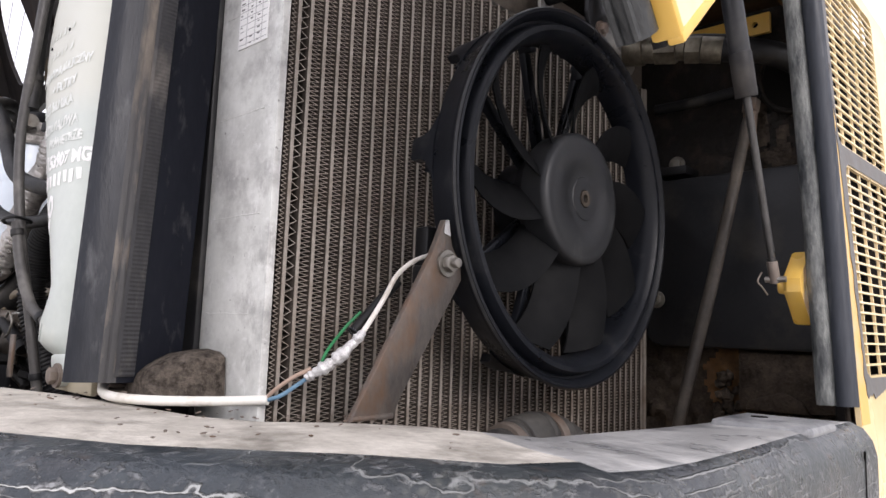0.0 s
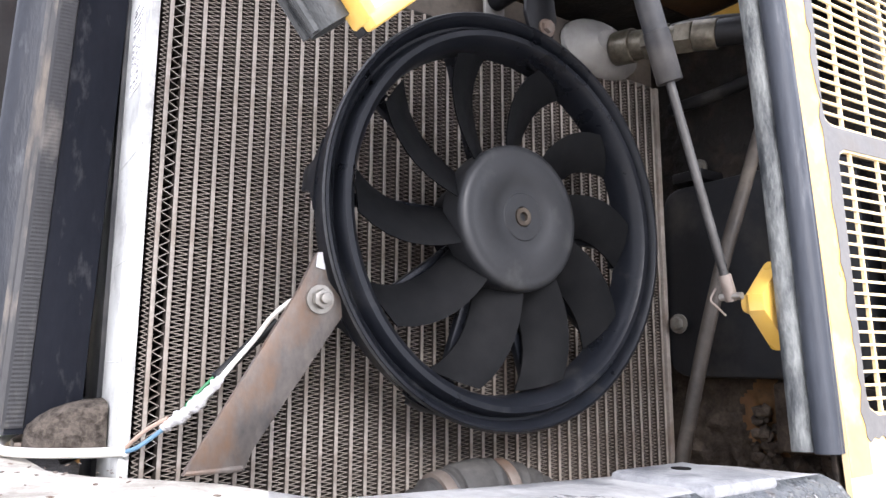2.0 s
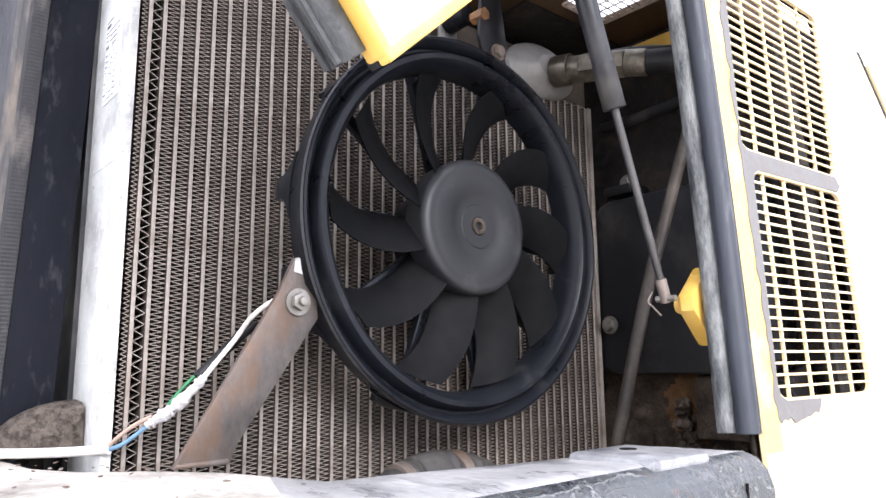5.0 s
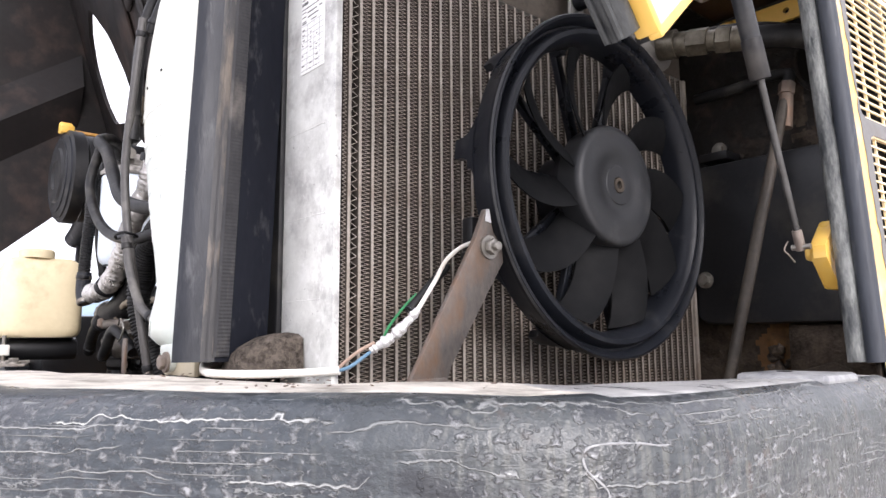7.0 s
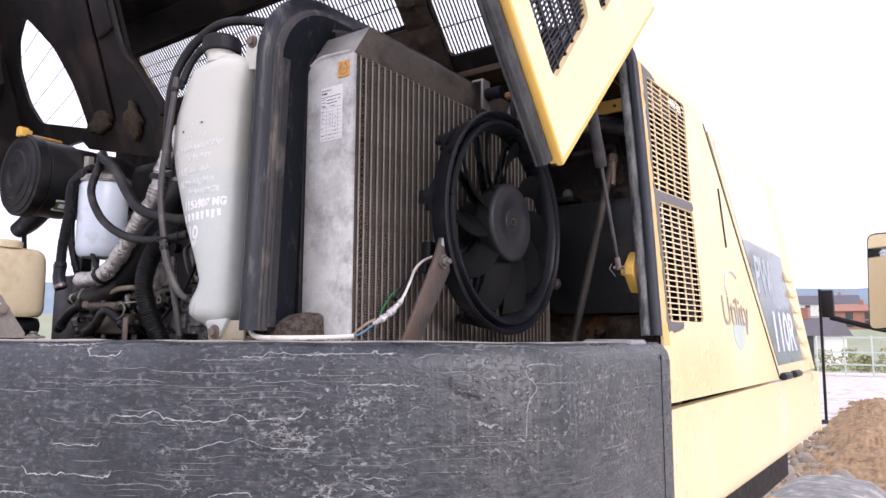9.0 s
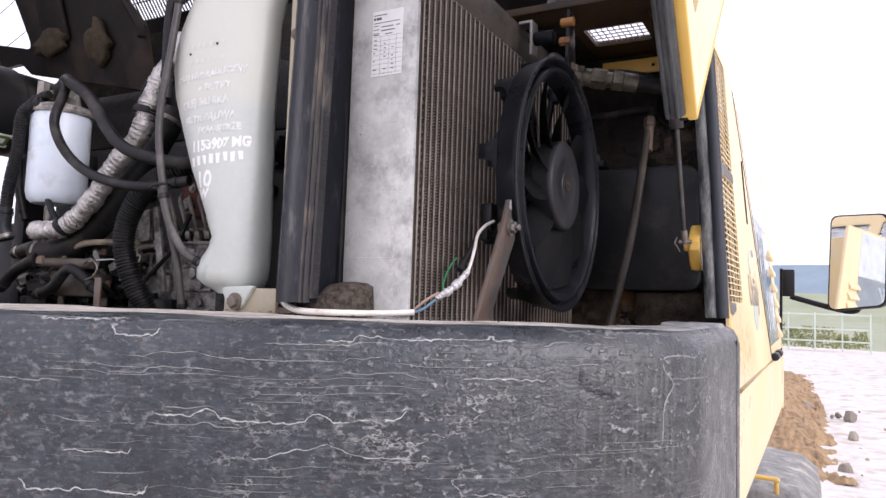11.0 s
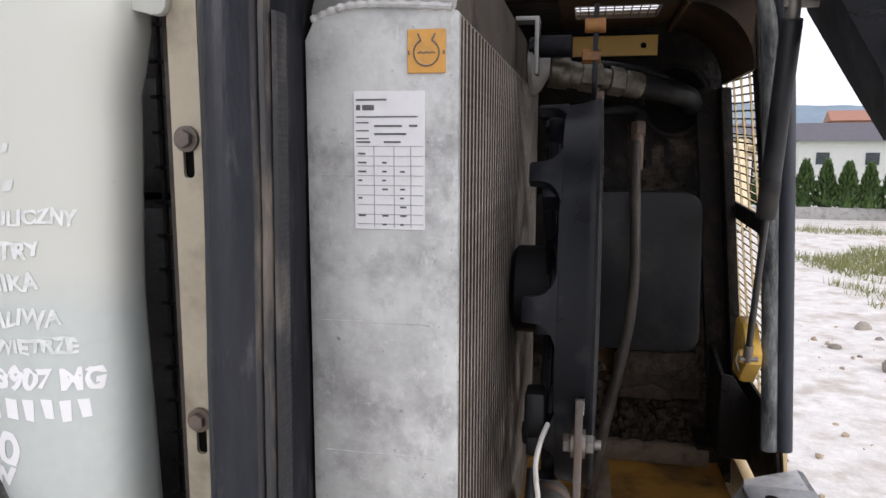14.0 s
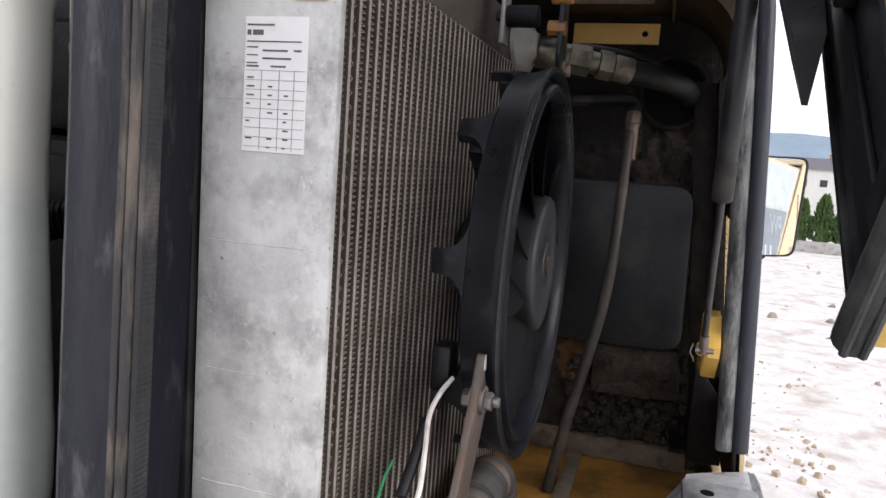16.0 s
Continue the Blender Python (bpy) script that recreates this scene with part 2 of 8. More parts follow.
chalk = surface("white_marker", (0.86, 0.86, 0.84), (0.9, 0.9, 0.9), 0.6, 0, 60, 260, 0.0)
chalk_faint = surface("faded_marker", (0.70, 0.72, 0.69), (0.86, 0.88, 0.85), 0.6, 0, 60, 260, 0.0, (0.60, 0.63, 0.60), 0.50, 130)
chalk_worn = surface("rubbed_marker", (0.62, 0.64, 0.60), (0.72, 0.74, 0.70), 0.6, 0, 60, 260, 0.0)
filter_white = surface("white_can", (0.62, 0.70, 0.78), (0.72, 0.79, 0.86), 0.32, 0, 6, 60, 0.02, (0.45, 0.43, 0.40), 0.2, 9)
beige_plastic = surface("beige_tank_plastic", (0.62, 0.52, 0.33), (0.72, 0.62, 0.42), 0.45, 0, 6, 90, 0.04, (0.45, 0.36, 0.22), 0.3, 9)
glass_dark = surface("dark_decal", (0.15, 0.19, 0.205), (0.23, 0.275, 0.29), 0.14, 0, 4, 60, 0.0, (0.26, 0.31, 0.33), 0.25, 8)
sky_pale_decal = surface("sky_pale_decal", (0.52, 0.58, 0.62), (0.66, 0.70, 0.73), 0.12, 0, 9, 60, 0.0, (0.36, 0.44, 0.50), 0.3, 14)
faint_letter = surface("rubbed_lettering", (0.36, 0.41, 0.43), (0.52, 0.57, 0.59), 0.4, 0, 24, 90, 0.0, (0.26, 0.31, 0.33), 0.4, 30)
pale_letter = surface("pale_lettering", (0.66, 0.70, 0.72), (0.74, 0.77, 0.79), 0.4, 0, 10, 90, 0.0)
grey_letter = surface("worn_grey_lettering", (0.26, 0.25, 0.23), (0.36, 0.34, 0.31), 0.45, 0, 30, 120, 0.0, (0.62, 0.50, 0.28), 0.45, 40)
emblem_blue = surface("worn_pale_blue", (0.42, 0.50, 0.48), (0.56, 0.63, 0.58), 0.4, 0, 20, 90, 0.0, (0.72, 0.62, 0.42), 0.35, 26)
primer = surface("bare_primer", (0.105, 0.101, 0.096), (0.175, 0.168, 0.159), 0.6, 0.05, 18, 160, 0.1, (0.14, 0.125, 0.11), 0.3, 25)
mirror_glass = surface("mirror_glass", (0.85, 0.87, 0.88), (0.9, 0.91, 0.92), 0.03, 1.0, 4, 60, 0.0, rough_var=0.0)


def plastic_milk():
    """Milky, slightly translucent bottle plastic: greenish fluid to half its height, ivory above."""
    m = surface("milky_plastic", (0.50, 0.54, 0.51), (0.60, 0.64, 0.60), 0.42, 0, 5, 90, 0.05, (0.66, 0.66, 0.59), 0.25, 7)
    b = m.node_tree.nodes["Principled BSDF"]
    n, l = m.node_tree.nodes, m.node_tree.links
    below = b.inputs["Base Color"].links[0].from_socket
    co = n.new("ShaderNodeTexCoord")
    sep = n.new("ShaderNodeSeparateXYZ")
    l.new(co.outputs["Object"], sep.inputs[0])
    lev = n.new("ShaderNodeMapRange")
    lev.inputs["From Min"].default_value, lev.inputs["From Max"].default_value = 1.765, 1.80
    l.new(sep.outputs[2], lev.inputs["Value"])
    x = n.new("ShaderNodeMix")
    x.data_type = "RGBA"
    l.new(lev.outputs[0], x.inputs[0])
    l.new(below, x.inputs[6])
    x.inputs[7].default_value = (0.60, 0.61, 0.55, 1)
    l.new(x.outputs[2], b.inputs["Base Color"])
    b.inputs["Subsurface Weight"].default_value = 0.25
    b.inputs["Subsurface Radius"].default_value = (0.02, 0.02, 0.02)
    b.inputs["Subsurface Scale"].default_value = 0.5
    return m


milk = plastic_milk()


def worn_casting(m, pale, dark):
    """Adds pale flakes, dark pits and scratches to a cast surface."""
    n, l = m.node_tree.nodes, m.node_tree.links
    b = n["Principled BSDF"]
    col = b.inputs["Base Color"].links[0].from_socket
    co = n.new("ShaderNodeTexCoord")

    def mask(scale, detail, lo, hi, stretch, top=1.0):
        mp = n.new("ShaderNodeMapping")
        mp.inputs["Scale"].default_value = stretch
        l.new(co.outputs["Object"], mp.inputs["Vector"])
        t = n.new("ShaderNodeTexNoise")
        t.inputs["Scale"].default_value, t.inputs["Detail"].default_value, t.inputs["Roughness"].default_value = scale, detail, 0.7
        l.new(mp.outputs[0], t.inputs["Vector"])
        r = n.new("ShaderNodeMapRange")
        r.inputs["From Min"].default_value, r.inputs["From Max"].default_value, r.inputs["To Max"].default_value = lo, hi, top
        l.new(t.outputs["Fac"], r.inputs["Value"])
        return r.outputs[0]
    # scuffed margins along both upright edges
    sep = n.new("ShaderNodeSeparateXYZ")
    l.new(co.outputs["Object"], sep.inputs[0])
    edge = n.new("ShaderNodeMath")
    edge.operation = "COMPARE"
    edge.inputs[1].default_value, edge.inputs[2].default_value = -0.602, 0.030
    l.new(sep.outputs[0], edge.inputs[0])
    margin = n.new("ShaderNodeMath")
    margin.operation = "MULTIPLY_ADD"
    margin.inputs[1].default_value, margin.inputs[2].default_value = -0.75, 1.0
    l.new(edge.outputs[0], margin.inputs[0])

    def at_margin(v):
        x = n.new("ShaderNodeMath")
        x.operation = "MULTIPLY"
        l.new(v, x.inputs[0])
        l.new(margin.outputs[0], x.inputs[1])
        return x.outputs[0]
    for fac, colour in ((mask(10, 12, 0.46, 0.66, (1, 1, 1), 0.48), dark), (mask(24, 9, 0.54, 0.72, (1, 1, 1.1), 0.40), pale), (mask(70, 9, 0.58, 0.68, (1, 1, 1.3), 0.45), pale),
                        (at_margin(mask(34, 9, 0.52, 0.66, (1.6, 1.6, 0.9), 0.45)), (0.19, 0.187, 0.183)), (at_margin(mask(60, 8, 0.58, 0.66, (1.8, 1.8, 0.8), 0.55)), pale),
                        (mask(120, 5, 0.63, 0.70, (1, 1, 1), 0.7), (0.11, 0.108, 0.105)), (mask(40, 4, 0.65, 0.68, (5, 5, 0.7), 0.4), pale)):
        x = n.new("ShaderNodeMix")
        x.data_type = "RGBA"
        l.new(fac, x.inputs[0])
        l.new(col, x.inputs[6])
        x.inputs[7].default_value = (*colour, 1)
        col = x.outputs[2]
    l.new(col, b.inputs["Base Color"])
    return m


worn_casting(aluminium, (0.72, 0.72, 0.71), (0.22, 0.215, 0.21))


def cast_iron_paint(name, dusty):
    """Dark blue-grey paint on rough cast iron: cracked flow lines, pale chips and, on top, dust."""
    if dusty:
        return surface(name, (0.36, 0.33, 0.285), (0.71, 0.665, 0.59), 0.85, 0, 17, 130, 0.9, (0.17, 0.152, 0.125), 0.36, 13, (1, 1.1, 1))
    m = surface(name, (0.0105, 0.0150, 0.0195), (0.040, 0.0510, 0.0610), 0.33, 0, 20, 190, 0.6, (0.095, 0.100, 0.108), 0.18, 110, (1, 1, 1.4), spec=0.65)
    n, l = m.node_tree.nodes, m.node_tree.links
    b = n["Principled BSDF"]
    base = b.inputs["Base Color"].links[0].from_socket
    co = n.new("ShaderNodeTexCoord")
    mp = n.new("ShaderNodeMapping")
    mp.inputs["Scale"].default_value = (2.6, 2.6, 36)
    l.new(co.outputs["Object"], mp.inputs["Vector"])

    def noisy(scale, detail, source=None):
        t = n.new("ShaderNodeTexNoise")
        t.inputs["Scale"].default_value, t.inputs["Detail"].default_value = scale, detail
        l.new(source or co.outputs["Object"], t.inputs["Vector"])
        return t

    def span(v, lo, hi, a=0.0, c=1.0):
        r = n.new("ShaderNodeMapRange")
        r.inputs["From Min"].default_value, r.inputs["From Max"].default_value = lo, hi
        r.inputs["To Min"].default_value, r.inputs["To Max"].default_value = a, c
        l.new(v, r.inputs["Value"])
        return r.outputs[0]

    def times(a, c):
        x = n.new("ShaderNodeMath")
        x.operation = "MULTIPLY"
        l.new(a, x.inputs[0])
        l.new(c, x.inputs[1])
        return x.outputs[0]

    def over(fac, below, colour):
        x = n.new("ShaderNodeMix")
        x.data_type = "RGBA"
        l.new(fac, x.inputs[0])
        l.new(below, x.inputs[6])
        x.inputs[7].default_value = (*colour, 1)
        return x.outputs[2]
    def calc(op, a, c):
        x = n.new("ShaderNodeMath")
        x.operation = op
        for k, v in enumerate((a, c)):
            if isinstance(v, float):
                x.inputs[k].default_value = v
            else:
                l.new(v, x.inputs[k])
        return x.outputs[0]
    sep = n.new("ShaderNodeSeparateXYZ")
    l.new(co.outputs["Object"], sep.inputs[0])
    mp.inputs["Scale"].default_value = (1, 1, 2.2)
    wave = calc("ADD", calc("ADD", calc("MULTIPLY", noisy(2.4, 3.0, mp.outputs[0]).outputs["Fac"], 1.1), span(noisy(9.0, 3.0).outputs["Fac"], 0.45, 0.55, 0.0, 0.40)), calc("MULTIPLY", noisy(110.0, 8.0).outputs["Fac"], 0.22))
    mp3 = n.new("ShaderNodeMapping")
    mp3.inputs["Scale"].default_value = (6.5, 6.5, 34)
    l.new(co.outputs["Object"], mp3.inputs["Vector"])

    def flow_lines(per_metre, thin, shift, lo, hi):
        """Thin wavy lines that run along the casting, broken into lengths."""
        h = calc("FRACT", calc("ADD", calc("MULTIPLY", sep.outputs[2], per_metre), calc("ADD", wave, shift)), 0.0)
        d = calc("ABSOLUTE", calc("SUBTRACT", h, 0.5), 0.0)
        add = n.new("ShaderNodeVectorMath")
        l.new(mp3.outputs[0], add.inputs[0])
        add.inputs[1].default_value = (shift * 7, shift * 3, shift)
        gaps = span(noisy(1.0, 4.0, add.outputs[0]).outputs["Fac"], lo, hi)
        return times(span(d, thin * 0.35, thin, 1.0, 0.0), gaps)
    bold_lines = flow_lines(27.0, 0.032, 0.0, 0.530, 0.565)
    faint_lines = flow_lines(63.0, 0.060, 3.7, 0.55, 0.60)
    fine_lines = flow_lines(140.0, 0.10, 8.3, 0.57, 0.63)
    bold_lines = times(bold_lines, span(sep.outputs[0], -0.27, -0.42, 0.3, 1.0))
    faint_lines = times(faint_lines, span(sep.outputs[0], -0.25, -0.45, 0.4, 1.0))
    net = n.new("ShaderNodeTexNoise")
    net.inputs["Scale"].default_value, net.inputs["Detail"].default_value, net.inputs["Roughness"].default_value = 17.0, 7.0, 0.62
    l.new(mp.outputs[0], net.inputs["Vector"])
    ridge = span(calc("ABSOLUTE", calc("SUBTRACT", net.outputs["Fac"], 0.5), 0.0), 0.006, 0.016, 1.0, 0.0)
    ridge = times(times(times(ridge, span(noisy(9.0, 5.0).outputs["Fac"], 0.51, 0.60)), span(sep.outputs[0], -0.66, -0.46, 0.0, 0.72)), times(span(sep.outputs[0], -0.22, -0.34, 0.15, 1.0), span(sep.outputs[2], 1.445, 1.40)))
    bold_lines = calc("MAXIMUM", bold_lines, ridge)
    crack = calc("MAXIMUM", bold_lines, calc("MAXIMUM", calc("MULTIPLY", faint_lines, 0.5), calc("MULTIPLY", fine_lines, 0.4)))
    # upright run marks and pale chips
    mp2 = n.new("ShaderNodeMapping")
    mp2.inputs["Scale"].default_value = (210, 210, 13)
    l.new(co.outputs["Object"], mp2.inputs["Vector"])
    runs = times(span(noisy(1.0, 4.0, mp2.outputs[0]).outputs["Fac"], 0.50, 0.70, 0.0, 0.55), span(noisy(6.0, 4.0).outputs["Fac"], 0.40, 0.60))
    mp4 = n.new("ShaderNodeMapping")
    mp4.inputs["Scale"].default_value = (0.8, 0.8, 4.5)
    l.new(co.outputs["Object"], mp4.inputs["Vector"])
    chips = times(span(noisy(60.0, 10.0, mp4.outputs[0]).outputs["Fac"], 0.52, 0.80, 0.0, 0.7), span(noisy(5.0, 6.0).outputs["Fac"], 0.40, 0.60))
    mp5 = n.new("ShaderNodeMapping")
    mp5.inputs["Scale"].default_value = (1, 1, 1.3)
    l.new(co.outputs["Object"], mp5.inputs["Vector"])
    craze = times(times(span(noisy(120.0, 10.0, mp5.outputs[0]).outputs["Fac"], 0.54, 0.68, 0.0, 1.0), span(noisy(6.0, 6.0).outputs["Fac"], 0.44, 0.62)), span(sep.outputs[0], -0.50, -0.32, 0.35, 1.0))
    specks = times(span(noisy(330.0, 6.0).outputs["Fac"], 0.63, 0.74, 0.0, 0.7), span(noisy(14.0, 5.0).outputs["Fac"], 0.42, 0.60, 0.15, 1.0))
    runs = times(runs, span(sep.outputs[0], -0.40, -0.24, 0.04, 1.0))
    blots = times(span(noisy(11.0, 8.0).outputs["Fac"], 0.48, 0.66, 0.0, 0.8), span(noisy(3.0, 3.0).outputs["Fac"], 0.42, 0.58))
    mp6 = n.new("ShaderNodeMapping")
    mp6.inputs["Scale"].default_value = (0.7, 0.7, 1.7)
    l.new(co.outputs["Object"], mp6.inputs["Vector"])
    mottle = times(span(noisy(95.0, 7.0, mp6.outputs[0]).outputs["Fac"], 0.47, 0.60, 0.0, 0.85), span(sep.outputs[2], 1.452, 1.425))
    rusty = times(span(noisy(70.0, 6.0).outputs["Fac"], 0.60, 0.70, 0.0, 0.55), span(noisy(7.0, 3.0).outputs["Fac"], 0.50, 0.62))
    corner = times(span(sep.outputs[0], -0.34, -0.22, 0.0, 0.55), span(noisy(8.0, 5.0).outputs["Fac"], 0.30, 0.60, 0.4, 1.0))
    base = over(corner, base, (0.070, 0.074, 0.068))
    col = over(mottle, base, (0.012, 0.0145, 0.020))
    col = over(blots, col, (0.012, 0.0142, 0.019))
    col = over(rusty, col, (0.105, 0.068, 0.048))
    off = n.new("ShaderNodeVectorMath")
    off.operation = "SUBTRACT"
    l.new(co.outputs["Object"], off.inputs[0])
    off.inputs[1].default_value = (-0.254, 0.25, 1.421)
    sp = n.new("ShaderNodeSeparateXYZ")
    l.new(off.outputs[0], sp.inputs[0])
    along = calc("ADD", calc("MULTIPLY", sp.outputs[0], 0.80), calc("MULTIPLY", sp.outputs[2], -0.60))
    across = calc("ADD", calc("MULTIPLY", sp.outputs[0], 0.60), calc("MULTIPLY", sp.outputs[2], 0.80))
    far = calc("ADD", calc("POWER", calc("DIVIDE", calc("ABSOLUTE", along, 0.0), 0.024), 2.0), calc("POWER", calc("DIVIDE", calc("ABSOLUTE", across, 0.0), 0.008), 2.0))
    smear = span(calc("ADD", far, calc("MULTIPLY", noisy(60.0, 4.0).outputs["Fac"], 1.2)), 1.2, 1.9, 0.9, 0.0)
    col = over(runs, col, (0.15, 0.152, 0.132))
    col = over(chips, col, (0.17, 0.175, 0.18))
    col = over(specks, col, (0.24, 0.245, 0.25))
    col = over(craze, col, (0.31, 0.315, 0.32))
    col = over(crack, col, (0.50, 0.51, 0.495))
    col = over(smear, col, (0.016, 0.018, 0.022))
    l.new(col, b.inputs["Base Color"])
    bp = n.new("ShaderNodeBump")
    bp.inputs["Strength"].default_value, bp.inputs["Distance"].default_value = 1.0, 0.005
    l.new(calc("MAXIMUM", crack, calc("MULTIPLY", craze, 0.7)), bp.inputs["Height"])
    l.new(b.inputs["Normal"].links[0].from_socket, bp.inputs["Normal"])
    l.new(bp.outputs[0], b.inputs["Normal"])
    return m


cw_paint = cast_iron_paint("counterweight_paint", False)
cw_dust = cast_iron_paint("counterweight_dust", True)
cw_thin = surface("thin_dust_on_paint", (0.24, 0.24, 0.24), (0.56, 0.55, 0.53), 0.36, 0, 18, 130, 0.5, (0.10, 0.105, 0.115), 0.32, 16, (0.7, 1.4, 1), spec=0.5)
cw_pad = surface("dusty_pad_paint", (0.13, 0.135, 0.145), (0.40, 0.40, 0.395), 0.4, 0, 20, 130, 0.5, (0.065, 0.07, 0.08), 0.38, 18, spec=0.5)
gravel = surface("pale_gravel", (0.54, 0.51, 0.47), (0.82, 0.79, 0.75), 0.95, 0, 6.0, 45, 1.0, (0.40, 0.34, 0.27), 0.36, 2.2)
brown_soil = surface("brown_soil", (0.22, 0.135, 0.065), (0.48, 0.335, 0.19), 0.95, 0, 9, 70, 1.0, (0.14, 0.09, 0.05), 0.40, 7)
stone = surface("pale_stone", (0.20, 0.17, 0.135), (0.36, 0.325, 0.28), 0.9, 0, 5, 60, 0.8, island=0.25)
leaf = surface("hedge_leaf", (0.038, 0.076, 0.020), (0.10, 0.17, 0.045), 0.7, 0, 2.5, 40, 0.0, island=0.2)
grass = surface("dry_grass", (0.14, 0.17, 0.055), (0.34, 0.34, 0.15), 0.9, 0, 1.5, 25, 0.0)
pale_green = surface("pale_green_paint", (0.50, 0.58, 0.50), (0.60, 0.67, 0.60), 0.6, 0, 4, 60, 0.0)
plaster = surface("white_plaster", (0.72, 0.71, 0.69), (0.80, 0.79, 0.77), 0.85, 0, 2, 40, 0.02)
red_brick = surface("red_brickwork", (0.36, 0.17, 0.12), (0.46, 0.24, 0.17), 0.85, 0, 3, 30, 0.05)
slate = surface("dark_roof", (0.10, 0.095, 0.11), (0.17, 0.16, 0.18), 0.7, 0, 2, 30, 0.05)
scuffed_guard = surface("scuffed_grey_guard", (0.10, 0.102, 0.098), (0.36, 0.355, 0.335), 0.75, 0, 12, 90, 0.8, (0.52, 0.50, 0.45), 0.34, 10)
concrete = surface("pale_concrete", (0.34, 0.33, 0.31), (0.48, 0.47, 0.445), 0.9, 0, 3, 60, 0.2, (0.2, 0.19, 0.17), 0.4, 8)
# the blue haze of distance is put into the hills' own colour
hazed_hill = surface("hazed_hill", (0.20, 0.27, 0.33), (0.27, 0.35, 0.41), 0.95, 0, 0.02, 0.2, 0.0)
mid_field = surface("far_field", (0.26, 0.31, 0.20), (0.40, 0.42, 0.30), 0.95, 0, 0.03, 0.4, 0.0)
window_dark = surface("dark_window", (0.05, 0.06, 0.07), (0.08, 0.09, 0.10), 0.15, 0, 3, 40, 0.0)


# ---- mesh helpers ----
def finish(name, bm, material, parent=None, label="", smooth=38):
    me = bpy.data.meshes.new(name)
    bmesh.ops.recalc_face_normals(bm, faces=bm.faces)
    bm.to_mesh(me)
    bm.free()
    for mm in (material if isinstance(material, (list, tuple)) else [material]):
        me.materials.append(mm)
    if smooth:
        me.shade_smooth()
        me.set_sharp_from_angle(angle=radians(smooth))
    ob = new(name, me)
    if parent is not None:
        ob.parent = parent
        if parent.type == "EMPTY":
            ob.matrix_parent_inverse = parent.matrix_basis.inverted()
    if label:
        ob["label"] = label
    return ob


def part(name, bm, material, parent, label="", smooth=38):
    return finish(name, bm, material, parent, label, smooth)


def thing(name, at, label, category, group="", kind=""):
    ob = new(name)
    ob.empty_display_size = 0.05
    ob.matrix_basis = Matrix.Translation(at)
    return tagged(ob, label, category, group, kind)


def single(name, bm, material, label, category, group="", kind="", smooth=38):
    return tagged(finish(name, bm, material, None, "", smooth), label, category, group, kind)


def merge(bm, other, m=None):
    me = bpy.data.meshes.new("tmp")
    other.to_mesh(me)
    other.free()
    if m is not None:
        me.transform(m)
    bm.from_mesh(me)
    bpy.data.meshes.remove(me)
    return bm


def box(lo, hi, bevel=0.0, seg=2, bm=None, m=None):
    b = bmesh.new()
    size = [max(1e-5, h - l) for l, h in zip(lo, hi)]
    mid = [(h + l) / 2 for l, h in zip(lo, hi)]
    bmesh.ops.create_cube(b, size=1, matrix=Matrix.LocRotScale(mid, None, size))
    if bevel:
        bmesh.ops.bevel(b, geom=b.edges[:], offset=min(bevel, 0.45 * min(size)), segments=seg, profile=0.5, affect="EDGES")
    return merge(bm, b, m) if bm is not None else (b if m is None else merge(bmesh.new(), b, m))


def rod(p, q, r, r2=None, seg=16, bm=None, bevel=0.0):
    p, q = Vector(p), Vector(q)
    b = bmesh.new()
    turn = (q - p).to_track_quat("Z", "Y").to_matrix().to_4x4()
    bmesh.ops.create_cone(b, cap_ends=True, segments=seg, radius1=r, radius2=r if r2 is None else r2, depth=(q - p).length,
                          matrix=Matrix.Translation((p + q) / 2) @ turn)
    if bevel:
        rim = [e for e in b.edges if len(e.link_faces) == 2 and any(len(f.verts) > 4 for f in e.link_faces)]
        bmesh.ops.bevel(b, geom=rim, offset=bevel, segments=2, profile=0.5, affect="EDGES")
    return merge(bm, b) if bm is not None else b


def prism(poly, axis, a, b, bevel=0.0, bm=None, m=None):
    """A polygon in the two other axes (in x, y, z order), drawn out along axis from a to b."""
    bb = bmesh.new()

    def at(u, v, w):
        return {"x": (w, u, v), "y": (u, w, v), "z": (u, v, w)}[axis]
    low = [bb.verts.new(at(u, v, a)) for u, v in poly]
    top = [bb.verts.new(at(u, v, b)) for u, v in poly]
    bb.faces.new(low)
    bb.faces.new(top[::-1])
    for i in range(len(poly)):
        j = (i + 1) % len(poly)
        bb.faces.new((low[i], low[j], top[j], top[i]))
    bmesh.ops.recalc_face_normals(bb, faces=bb.faces)
    if bevel:
        bmesh.ops.bevel(bb, geom=bb.edges[:], offset=bevel, segments=2, profile=0.5, affect="EDGES")
    return merge(bm, bb, m) if bm is not None else (bb if m is None else merge(bmesh.new(), bb, m))


def spline(pts, n=8):
    """A smooth line through the points."""
    p = [Vector(q) for q in pts]
    p = [2 * p[0] - p[1]] + p + [2 * p[-1] - p[-2]]
    out = []
    for i in range(1, len(p) - 2):
        for k in range(n):
            t = k / n
            out.append(0.5 * ((2 * p[i]) + (p[i + 1] - p[i - 1]) * t + (2 * p[i - 1] - 5 * p[i] + 4 * p[i + 1] - p[i + 2]) * t * t
                              + (3 * p[i] - p[i - 1] - 3 * p[i + 1] + p[i + 2]) * t ** 3))
    out.append(p[-2])
    return out


